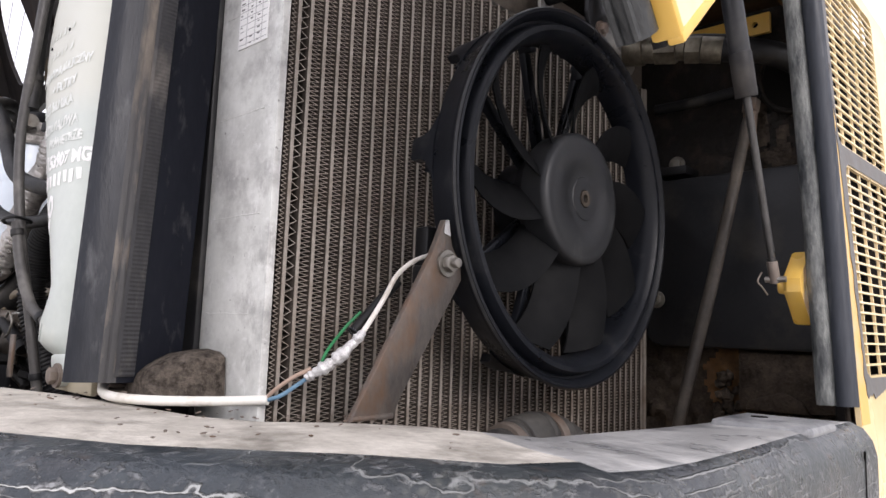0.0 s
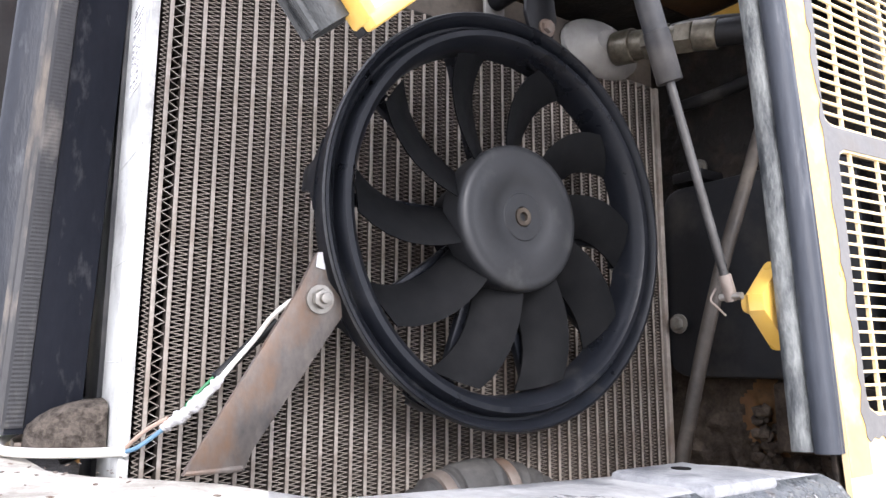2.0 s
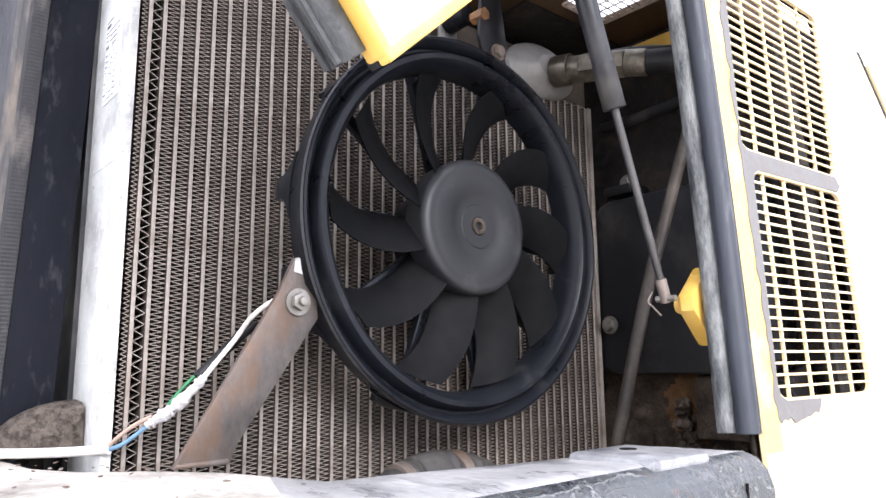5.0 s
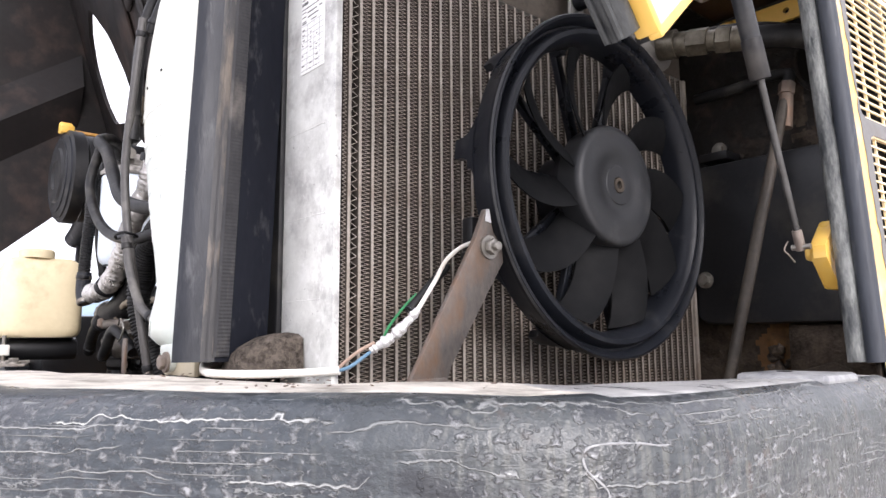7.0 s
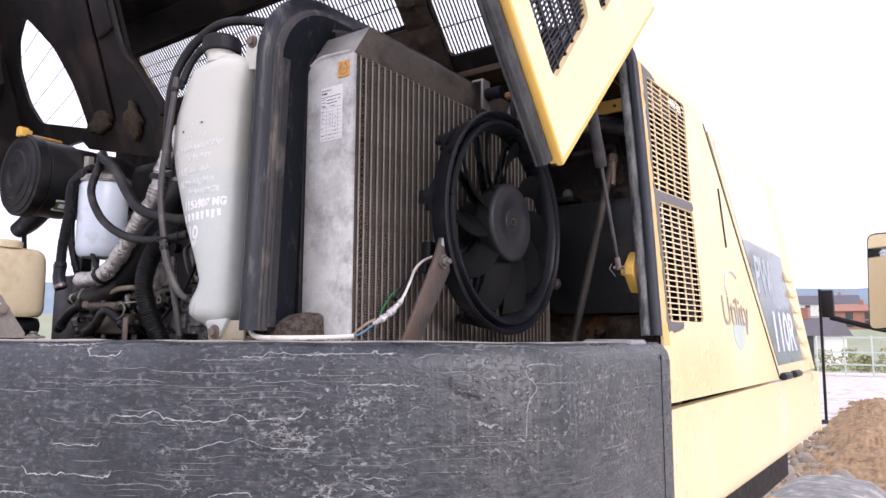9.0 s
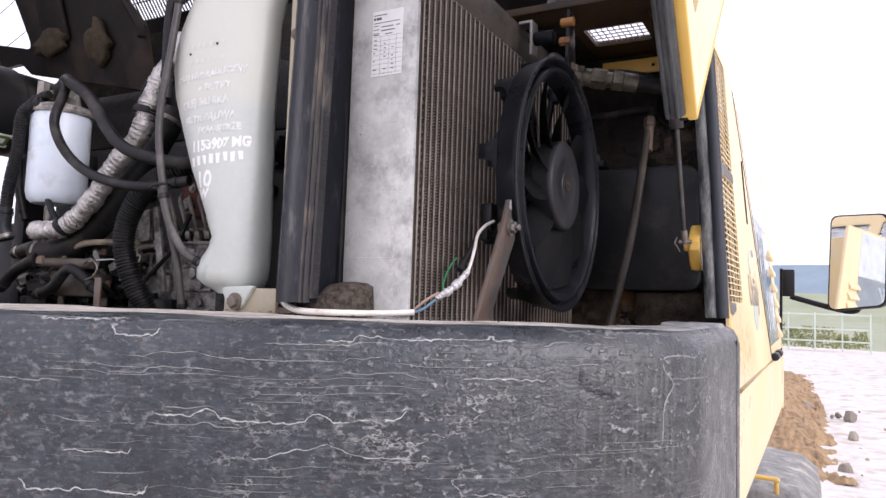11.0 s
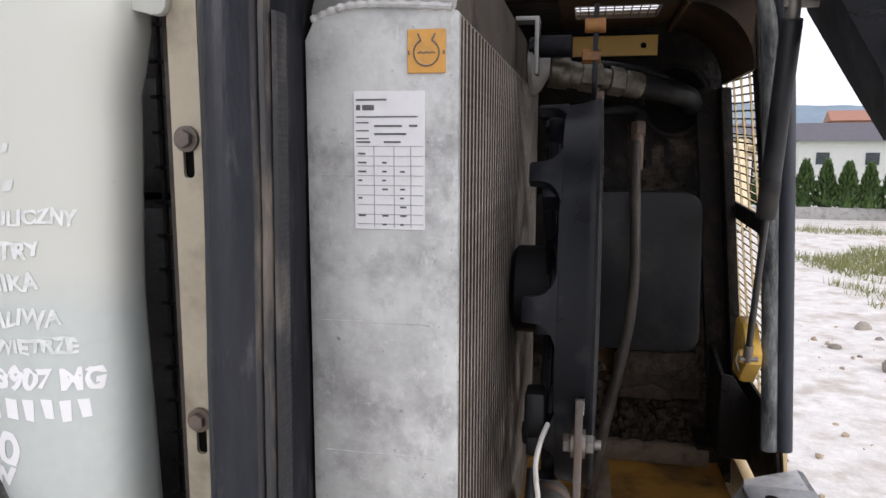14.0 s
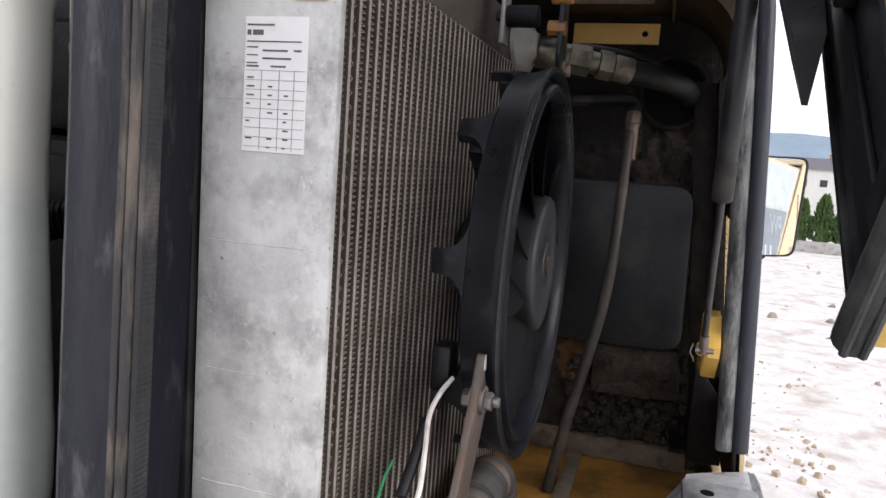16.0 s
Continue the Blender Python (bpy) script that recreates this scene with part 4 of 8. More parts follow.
    sweep([ring[0], (cx + 0.006, 0.3483, cz + 0.0125)], 0.00055, 6, sign, 2)
    sweep([ring[-1], (cx - 0.006, 0.3483, cz + 0.0125)], 0.00055, 6, sign, 2)
    sweep([(cx - 0.006 + 0.002 * i, 0.3483, cz + (0.0006 if i % 2 else -0.0006)) for i in range(7)], 0.0004, 6, sign, 3)
    for s in (-1, 1):
        sweep([(cx + s * 0.0115, 0.3483, cz + 0.0012), (cx + s * 0.0128, 0.3483, cz), (cx + s * 0.0115, 0.3483, cz - 0.0012)], 0.0004, 6, sign, 3)
    part("symbol", sign, ink, sq)
    # cast outlet at the far top corner
    cast = bmesh.new()
    loft([[(-0.54 + d, 0.945 + 0.075 * s * math.cos(a), 1.992 + 0.042 * s * math.sin(a) + 0.006) for a in [2 * math.pi * k / 24 for k in range(24)]]
          for d, s in ((0.0, 1.0), (0.006, 0.98), (0.014, 0.8), (0.022, 0.5), (0.028, 0.42))], cast)
    part("cast_outlet", cast, tank_alu, t, "dull cast outlet boss")


radiator()


def hydraulic_hose():
    t = thing("hydraulic_hose", (-0.36, 1.05, 1.95), "black hydraulic hose with plated hexagon fittings", "hose")
    f = bmesh.new()
    rod((-0.515, 0.952, 1.992), (-0.487, 0.958, 1.989), 0.0235, None, 24, f, 0.001)
    rod((-0.490, 0.957, 1.989), (-0.470, 0.962, 1.986), 0.0195, None, 24, f, 0.001)
    hexagon((-0.470, 0.962, 1.986), (-0.440, 0.970, 1.982), 0.0225, f)
    rod((-0.440, 0.970, 1.982), (-0.428, 0.973, 1.980), 0.0165, None, 24, f)
    hexagon((-0.428, 0.973, 1.980), (-0.408, 0.980, 1.977), 0.0215, f)
    part("fitting", f, brass, t)
    s = bmesh.new()
    rod((-0.408, 0.980, 1.977), (-0.381, 0.991, 1.9725), 0.0195, None, 24, s, 0.001)
    part("ferrule", s, brass, t)
    part("thin_line", sweep([(-0.455, 0.985, 2.006), (-0.42, 0.995, 2.004), (-0.38, 1.010, 1.998), (-0.345, 1.030, 1.989), (-0.318, 1.075, 1.980), (-0.305, 1.112, 1.976)], 0.0055, 10), hose_rubber, t, "thin black line beside the hose")
    part("hose", sweep([(-0.383, 0.990, 1.973), (-0.355, 1.000, 1.969), (-0.330, 1.013, 1.965), (-0.305, 1.045, 1.958), (-0.285, 1.125, 1.950)], 0.0175, 14), hose_rubber, t)


hydraulic_hose()


def drain_hose():
    t = thing("rubber_hose", (-0.42, 0.90, 1.336), "thin black rubber hose with a muddy lower half", "hose")
    part("hose", sweep([(-0.377, 1.080, 1.890), (-0.378, 1.066, 1.86), (-0.378, 1.034, 1.80), (-0.378, 1.002, 1.74), (-0.379, 0.973, 1.685), (-0.385, 0.951, 1.62), (-0.396, 0.940, 1.56), (-0.408, 0.933, 1.50), (-0.420, 0.927, 1.44), (-0.438, 0.922, 1.337)], 0.0084, 12), dusty_hose, t)
    f = bmesh.new()
    rod((-0.376, 1.0755, 1.845), (-0.375, 1.086, 1.905), 0.0105, None, 14, f, 0.001)
    hexagon((-0.375, 1.084, 1.902), (-0.374, 1.089, 1.922), 0.0125, f)
    part("end_fitting", f, rust, t)
    part("elbow", sweep([(-0.374, 1.088, 1.918), (-0.372, 1.093, 1.937), (-0.395, 1.095, 1.943), (-0.46, 1.09, 1.937), (-0.53, 1.085, 1.935)], 0.009, 12), hose_rubber, t)


drain_hose()
port = thing("hose_port", (-0.31, 1.11, 1.955), "black rubber-lined opening in the bulkhead for the hose", "opening")
# flat near-black disc stands in for the unlit hole
part("opening", prism([(-0.318 + 0.050 * math.cos(a), 1.958 + 0.056 * math.sin(a)) for a in [2 * math.pi * k / 28 for k in range(28)]], "y", 1.1115, 1.1165), hollow_shade, port)
part("lining", sweep([(-0.318 + 0.051 * math.cos(a), 1.112, 1.958 + 0.057 * math.sin(a)) for a in [2 * math.pi * k / 28 for k in range(29)]], 0.0045, 8, None, 2), sooty, port)


def cover_box():
    t = thing("cover_box", (-0.344, 1.09, 1.535), "black moulded plastic cover with rounded corners on the bulkhead", "cover")
    pts = rounded([(-0.545, 1.54), (-0.262, 1.54), (-0.268, 1.81), (-0.545, 1.81)], 0.035, 6)
    part("shell", prism(pts, "y", 1.072, 1.117, 0.006), cover_plastic, t)
    part("rib", box((-0.52, 1.066, 1.815), (-0.47, 1.117, 1.83), 0.003), black_plastic, t)


cover_box()
for at in ((-0.505, 1.112, 1.843), (-0.519, 1.066, 1.614), (-0.306, 1.112, 1.838), (-0.318, 1.104, 1.458)):
    b = bolt(at, (0, -1, 0), 0.0095)
    single("bolt", b, zinc if at[0] < -0.4 else sooty, "dirty hexagon bolt in the bulkhead", "bolt", "bulkhead bolts")

mount = thing("mounting_plate", (-0.415, 1.10, 2.03), "yellow painted steel mounting plate with a hole", "bracket")
hole = [(-0.371 + 0.005 * math.cos(a), 2.047 + 0.005 * math.sin(a)) for a in [2 * math.pi * k / 14 for k in range(14)]]
part("plate", plate([(-0.485, 2.031), (-0.349, 2.031), (-0.349, 2.063), (-0.485, 2.063)], [hole], "y", 1.098, 1.106), yellow, mount)
part("hole_back", box((-0.378, 1.1065, 2.040), (-0.364, 1.1075, 2.054)), hollow_shade, mount)


def mud_heap():
    bm = bmesh.new()
    random.seed(8)
    for _ in range(320):
        x = random.uniform(-0.44, -0.235)
        h = 1.375 + 0.13 * random.random() ** 1.6
        r = random.uniform(0.004, 0.011)
        b = bmesh.new()
        bmesh.ops.create_icosphere(b, subdivisions=1, radius=r)
        for v in b.verts:
            v.co *= random.uniform(0.7, 1.25)
        merge(bm, b, Matrix.Translation((x, 1.113 - random.random() * 0.012, h)))
    single("mud_clods", bm, grime, "dark dry mud clods stuck low on the bulkhead", "mud", kind="stuff", smooth=0)


mud_heap()
stiff = thing("stiffener", (-0.33, 1.10, 1.45), "mud-caked steel stiffener plate below the cover", "stiffener")
part("plate", prism(rounded([(-0.40, 1.45), (-0.255, 1.455), (-0.262, 1.536), (-0.40, 1.536)], 0.006), "y", 1.090, 1.106, 0.002), grime, stiff)
part("bolt_head", bolt((-0.285, 1.090, 1.500), (0, -1, 0), 0.008), dried_dirt, stiff)
part("mud_cake", prism([(-0.39, 1.452), (-0.30, 1.452), (-0.31, 1.470), (-0.335, 1.481), (-0.36, 1.474), (-0.385, 1.466)], "y", 1.083, 1.0905, 0.003), grime, stiff)


# ---- electric fan ----
FX, FY, FZ = -0.007, 0.707, 1.712


def cooling_fan():
    t = thing("cooling_fan", (-0.46, FY, FZ - 0.22), "black plastic electric cooling fan with a flat grey hub", "fan")
    ring = lathe([(0.2150, -0.4705), (0.2165, -0.456), (0.2200, -0.444), (0.2215, -0.437), (0.2208, -0.4325), (0.2180, -0.432), (0.2130, -0.437),
                  (0.2105, -0.4455), (0.2075, -0.446), (0.2055, -0.436), (0.2020, -0.4315), (0.1965, -0.4315), (0.1905, -0.437), (0.1870, -0.452), (0.1862, -0.4705)],
                 (0, FY, FZ), "x", 120)
    part("shroud_ring", ring, fan_plastic, t)
    rim = lathe([(0.2219, -0.4378), (0.2232, -0.4352), (0.2216, -0.4328)], (0, FY, FZ), "x", 120)
    part("rim_edge", rim, hub_plastic, t, "scuffed grey edge")
    # stator struts and motor behind the blades
    lug = bmesh.new()
    # each lug flares out of the ring's rear edge and follows its curve
    rings = []
    for x, w, rise in ((-0.5005, 0.0095, 0.0), (-0.4990, 0.0115, 0.0006), (-0.4860, 0.0125, 0.0010), (-0.4790, 0.0160, 0.0010), (-0.4735, 0.0235, 0.0010), (-0.4690, 0.0350, 0.0010)):
        lo, hi = 0.2075, 0.2160 + rise
        arc = [w * (k / 6 - 0.5) * 2 for k in range(7)]
        rings.append([(x, y, math.sqrt(lo * lo - y * y)) for y in arc] + [(x, y, math.sqrt(hi * hi - y * y)) for y in arc[::-1]])
    loft(rings, lug)
    first = part("mounting_lug", lug, fan_plastic, t)
    at = Matrix.Translation((FX, FY, FZ))

    def spin(ob, a):
        ob.matrix_basis = at @ Matrix.Rotation(a, 4, "X")
    spin(first, radians(84))
    for deg in (48, 12, 336, 300, 264, 228, 192, 156, 120):
        o = first.copy()
        scene.collection.objects.link(o)
        o.parent, o.matrix_parent_inverse = t, first.matrix_parent_inverse
        spin(o, radians(deg))
    strut = bmesh.new()
    prism([(-0.0080, 0.05), (0.0080, 0.05), (0.0058, 0.1885), (-0.0058, 0.1885)], "x", -0.4880, -0.4785, 0.0015, strut)
    prism([(-0.0058, 0.180), (0.0058, 0.180), (0.0090, 0.2085), (-0.0090, 0.2085)], "x", -0.4880, -0.4690, 0.0015, strut)
    first = part("strut", strut, fan_plastic, t)
    spin(first, radians(-20))
    for k in range(1, 10):
        o = first.copy()
        scene.collection.objects.link(o)
        o.parent, o.matrix_parent_inverse = t, first.matrix_parent_inverse
        spin(o, radians(-20 + 36 * k))
    motor = lathe([(0.0, -0.530), (0.045, -0.530), (0.052, -0.524), (0.052, -0.484), (0.066, -0.482), (0.066, -0.470), (0.0, -0.470)][1:-1], (0, FY, FZ), "x", 48, closed=False)
    part("motor", motor, black_paint, t)
    hub = lathe([(0.078, -0.466), (0.0795, -0.440), (0.0785, -0.4345), (0.0755, -0.4315), (0.070, -0.4305), (0.067, -0.4308), (0.0640, -0.4302), (0.0400, -0.4296), (0.0385, -0.4304), (0.0260, -0.4306),
                 (0.0250, -0.4296), (0.0110, -0.4296), (0.0100, -0.4330)], (0, FY + 0.004, FZ), "x", 96, closed=False)
    hub_ob = part("hub", hub, hub_plastic, t, "flat grey plastic hub cap")
    nut = bmesh.new()
    lathe([(0.0098, -0.433), (0.0098, -0.4285), (0.0078, -0.4280), (0.0052, -0.4285), (0.0052, -0.433)], (0, FY + 0.004, FZ), "x", 24, bm=nut)
    part("shaft_nut", nut, dried_dirt, hub_ob)
    blade = bmesh.new()
    rows = []
    for i in range(9):
        u = i / 8
        r = 0.072 + 0.111 * u
        lean = 0.30 * u * u - 0.06 * u
        half = (0.0205 + 0.0055 * u) / r
        pitch = 0.017 - 0.006 * u
        row = []
        for j in range(7):
            w = j / 6 - 0.5
            a = lean + w * 2 * half
            x = -0.457 - w * 2 * pitch + 0.004 * (1 - 4 * w * w)
            row.append(blade.verts.new((x, r * math.sin(a), r * math.cos(a))))
        rows.append(row)
    for a, b in zip(rows, rows[1:]):
        for j in range(6):
            blade.faces.new((a[j], a[j + 1], b[j + 1], b[j]))
    thick = bmesh.ops.extrude_face_region(blade, geom=blade.faces[:])
    bmesh.ops.translate(blade, vec=(0.0022, 0, 0), verts=[v for v in thick["geom"] if isinstance(v, bmesh.types.BMVert)])
    first = part("blade", blade, blade_plastic, t)
    spin(first, radians(28))
    for k in range(1, 10):
        o = first.copy()
        scene.collection.objects.link(o)
        o.parent, o.matrix_parent_inverse = t, first.matrix_parent_inverse
        spin(o, radians(28 + 36 * k))
    plug = bmesh.new()
    box((-0.497, 0.497, 1.612), (-0.478, 0.528, 1.655), 0.004, bm=plug)
    box((-0.494, 0.492, 1.596), (-0.482, 0.508, 1.615), 0.003, bm=plug)
    part("connector", plug, black_plastic, t)
    for o in t.children:
        if o.name.split(".")[0] not in ("mounting_lug", "strut", "blade"):
            o.matrix_basis = Matrix.Translation((FX, 0, 0)) @ o.matrix_basis


cooling_fan()


def strut():
    t = thing("support_strut", (-0.454, 0.42, 1.476), "rusty flat steel strut that carries the fan", "bracket")
    outline = [(0.380, 1.474), (0.428, 1.474), (0.4345, 1.490), (0.511, 1.600), (0.509, 1.617), (0.4965, 1.632), (0.4895, 1.657), (0.4845, 1.656), (0.469, 1.622)]
    part("bar", prism(outline, "x", -0.4575, -0.4505, 0.0012), strut_steel, t)
    part("foot", prism([(0.380, 1.474), (0.428, 1.474), (0.427, 1.4795), (0.383, 1.4785)], "x", -0.4590, -0.4490, 0.002), strut_steel, t)
    part("bright_tip", prism([(0.4835, 1.643), (0.4925, 1.641), (0.4895, 1.6565), (0.4848, 1.6555)], "x", -0.4501, -0.4496, 0.0), tape, t, "bright ground tip", smooth=0)
    front = bolt((-0.4505, 0.488, 1.6145), (1, 0, 0), 0.0088)
    rod((-0.44, 0.488, 1.6145), (-0.434, 0.488, 1.6145), 0.0048, None, 12, front, 0.0006)
    part("nut", front, zinc, t)
    rear = bolt((-0.4575, 0.488, 1.6145), (-1, 0, 0), 0.0088)
    part("bolt_head", rear, zinc, t)


strut()


def upper_link():
    t = thing("upper_link", (-0.46, 0.75, 1.93), "rusty link bar that holds the fan at its top", "bracket")
    part("bar", prism([(0.735, 1.93), (0.768, 1.93), (0.775, 1.955), (0.762, 2.045), (0.735, 2.045), (0.728, 1.955)], "x", -0.452, -0.446, 0.001), black_paint, t)
    part("nut", bolt((-0.446, 0.757, 1.940), (1, 0, 0), 0.0075), rust, t)
    part("clamp", rod((-0.462, 0.735, 2.02), (-0.438, 0.735, 2.02), 0.0085, None, 16, None, 0.001), copper, t)
    part("nut", hexagon((-0.464, 0.735, 1.985), (-0.443, 0.735, 1.985), 0.0085), copper, t)
    a = thing("angle_bracket", (-0.53, 0.735, 1.96), "bare aluminium angle bracket bolted to the radiator tank", "bracket")
    g = bmesh.new()
    prism([(-0.5415, 2.031), (-0.514, 2.031), (-0.514, 1.965), (-0.519, 1.965), (-0.519, 2.026), (-0.5415, 2.026)], "y", 0.722, 0.752, 0.0006, g)
    part("angle", g, tank_alu, a)
    part("bolt_head", bolt((-0.519, 0.737, 1.998), (-1, 0, 0), 0.006), black_paint, a)
    part("bolt_head", bolt((-0.514, 0.737, 1.998), (1, 0, 0), 0.007), black_paint, a)
    part("rubber_mount", rod((-0.514, 0.737, 1.998), (-0.476, 0.737, 1.998), 0.013, None, 20, None, 0.002), rubber_dark, a)


upper_link()


def wiring():
    t = thing("wiring_cable", (-0.60, 0.32, 1.478), "white two-core cable with bare coloured wires and silver tape", "cable")
    part("sheath", sweep([(-0.735, 0.306, 1.497), (-0.710, 0.293, 1.495), (-0.688, 0.277, 1.490), (-0.660, 0.268, 1.4838), (-0.622, 0.271, 1.4828), (-0.590, 0.292, 1.4828), (-0.560, 0.326, 1.4836), (-0.542, 0.346, 1.4850), (-0.531, 0.354, 1.4860)], 0.0043, 12), white_cable, t, "white cable sheath")
    part("wire", sweep([(-0.533, 0.353, 1.4855), (-0.524, 0.362, 1.490), (-0.515, 0.373, 1.500), (-0.506, 0.383, 1.510)], 0.0019, 8), blue_wire, t, "blue wire")
    part("wire", sweep([(-0.533, 0.353, 1.4875), (-0.526, 0.359, 1.496), (-0.517, 0.369, 1.506), (-0.508, 0.381, 1.514)], 0.0019, 8), brown_wire, t, "brown wire")
    tape_line = [(-0.511, 0.378, 1.505), (-0.506, 0.383, 1.510), (-0.498, 0.391, 1.517), (-0.491, 0.399, 1.526), (-0.484, 0.409, 1.539), (-0.480, 0.416, 1.549)]
    joint = sweep(tape_line, lambda u: 0.0028 + 0.0029 * math.sin(math.pi * min(1, u * 1.02)) + 0.0009 * math.sin(23 * u) + 0.0006 * math.sin(61 * u), 12)
    for v in joint.verts:
        v.co += 0.0011 * Vector((noise.noise(v.co * 260), noise.noise(v.co * 260 + Vector((9, 0, 0))), noise.noise(v.co * 260 + Vector((0, 9, 0)))))
    part("taped_joint", joint, tape, t, "crumpled silver tape")
    part("wire", sweep([(-0.481, 0.414, 1.546), (-0.4815, 0.424, 1.558), (-0.486, 0.444, 1.580), (-0.490, 0.462, 1.602), (-0.487, 0.480, 1.617), (-0.482, 0.500, 1.626)], 0.0024, 8), white_cable, t, "white wire")
    part("wire", sweep([(-0.506, 0.388, 1.514), (-0.513, 0.402, 1.530), (-0.515, 0.424, 1.552), (-0.512, 0.438, 1.566)], 0.0016, 8), green_wire, t, "green wire")
    sleeve = sweep([(-0.495, 0.416, 1.548), (-0.494, 0.430, 1.562), (-0.493, 0.446, 1.578), (-0.493, 0.466, 1.596)], 0.0050, 14)
    part("sleeve", sleeve, hose_rubber, t, "black rubber sleeve")
    part("sleeve_rim", sweep([(-0.495 + 0.0046 * math.cos(a), 0.4152 + 0.0032 * math.sin(a), 1.5472 - 0.0032 * math.sin(a)) for a in [2 * math.pi * k / 12 for k in range(13)]], 0.0009, 6, None, 2), rubber, t)


wiring()


def tank_lines():
    t = thing("tank_hose", (-0.61, 0.46, 2.031), "thin black hose lying on the radiator's header tank", "hose")
    part("hose", sweep([(-0.640, 0.402, 2.040), (-0.625, 0.440, 2.041), (-0.602, 0.500, 2.0395), (-0.606, 0.580, 2.0395), (-0.622, 0.680, 2.040), (-0.632, 0.80, 2.040), (-0.628, 0.95, 2.040)], 0.0085, 12), hose_rubber, t)
    part("clamp", rod((-0.6065, 0.520, 2.0395), (-0.6045, 0.529, 2.0395), 0.0098, None, 16, None, 0.0006), zinc, t)
    w = thing("sensor_lead", (-0.57, 0.50, 2.031), "thin black sensor lead on the header tank", "cable")
    part("lead", sweep([(-0.585, 0.420, 2.0335), (-0.560, 0.470, 2.034), (-0.572, 0.540, 2.038), (-0.590, 0.610, 2.034), (-0.566, 0.70, 2.0335)], 0.0028, 8), black_plastic, w)
    part("plug", box((-0.594, 0.402, 2.0315), (-0.576, 0.424, 2.0415), 0.002), black_plastic, w)


tank_lines()


def bellows_hose():
    t = thing("coolant_hose", (-0.49, 0.66, 1.336), "thick black coolant hose with worm clamps", "hose")
    part("hose", sweep([(-0.49, 0.585, 1.372), (-0.49, 0.625, 1.414), (-0.49, 0.672, 1.431), (-0.49, 0.730, 1.428), (-0.49, 0.785, 1.398), (-0.49, 0.812, 1.337)], 0.0270, 20, ridge=0.0030, pitch=0.017), bellows_rubber, t)
    part("sleeve", rod((-0.49, 0.658, 1.4270), (-0.49, 0.696, 1.4315), 0.0308, None, 28, None, 0.003), bellows_rubber, t, "dusty rubber sleeve")
    for y, z in ((0.643, 1.4225), (0.720, 1.4290)):
        part("clamp", rod((-0.49, y - 0.006, z - 0.002), (-0.49, y + 0.006, z), 0.0312, None, 28, None, 0.0008), rust, t)


bellows_hose()


# ---- rubber baffle beside the radiator ----
def baffle():
    """A rubber strip of folded section that rises beside the radiator and turns forward over it."""
    t = thing("rubber_baffle", (-0.675, 0.32, 1.485), "weathered black rubber baffle strip beside the radiator", "seal")
    prof = [(-0.7035, 0.010), (-0.700, 0.026), (-0.690, 0.048), (-0.679, 0.069), (-0.6725, 0.0785), (-0.6675, 0.0815), (-0.6625, 0.079), (-0.6570, 0.069), (-0.6525, 0.057), (-0.6505, 0.0505),
            (-0.6488, 0.0530), (-0.6462, 0.0515), (-0.6448, 0.0445), (-0.6435, 0.036), (-0.6445, 0.024), (-0.6470, 0.006), (-0.6500, -0.0175), (-0.665, -0.020), (-0.70, 0.002)]
    base, top, r = 0.330, 1.955, 0.075
    path = [((base - 0.033 * (1.955 - z), z), (-1.0, 0.0)) for z in [1.4945 + (top - 1.4945) * i / 24 for i in range(25)]]
    for i in range(1, 11):
        a = math.pi / 2 * i / 10
        path.append(((base + r * (1 - math.cos(a)), top + r * math.sin(a)), (-math.cos(a), math.sin(a))))
    for i in range(1, 8):
        path.append(((base + r + 0.09 * i, top + r + 0.002 * i), (0.0, 1.0)))
    rings = []
    for i, ((y, z), (ny, nz)) in enumerate(path):
        wob = 0.0012 * noise.noise(Vector((0, y * 8, z * 8))) + 0.0004 * noise.noise(Vector((3, y * 50, z * 50)))
        rings.append([(x + wob, y + o * ny, z + o * nz) for x, o in prof])
    bm = loft(rings)
    bm.faces.ensure_lookup_table()
    n = len(prof)
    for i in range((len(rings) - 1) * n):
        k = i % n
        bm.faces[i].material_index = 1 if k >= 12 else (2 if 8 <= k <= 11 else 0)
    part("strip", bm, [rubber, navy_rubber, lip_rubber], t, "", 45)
    edge = []
    for k in range(231):
        z = 1.500 + 0.002 * k
        y, out = base - 0.033 * (1.955 - z), 0.0004 if k % 2 else 0.0
        edge.append([(-0.6445 + 0.001, y - 0.0470, z), (-0.6415 + out, y - 0.0445, z), (-0.6408 + out, y - 0.0370, z), (-0.6413 + out, y - 0.0300, z), (-0.6455, y - 0.0285, z)])
    part("ribbed_edge", loft(edge), ribbed_rubber, t, "ribbed grey rubber edge", 20)
    # pale steel strip that clamps it, with slotted holes and bolts
    slots = [rounded([(-0.7185, z - 0.026), (-0.7105, z - 0.026), (-0.7105, z - 0.004), (-0.7185, z - 0.004)], 0.004, 3) for z in (1.883, 1.688)]
    part("clamp_strip", plate([(-0.726, 1.492), (-0.7045, 1.492), (-0.7045, 2.0), (-0.726, 2.0)], slots, "y", 0.302, 0.305), strip_paint, t, "pale painted steel strip")
    part("strip_back", box((-0.721, 0.306, 1.60), (-0.708, 0.31, 1.95)), hollow_shade, t)
    for z in (1.883, 1.688):
        part("bolt_head", bolt((-0.7145, 0.302, z), (0, -1, 0), 0.0060), rust, t)


baffle()


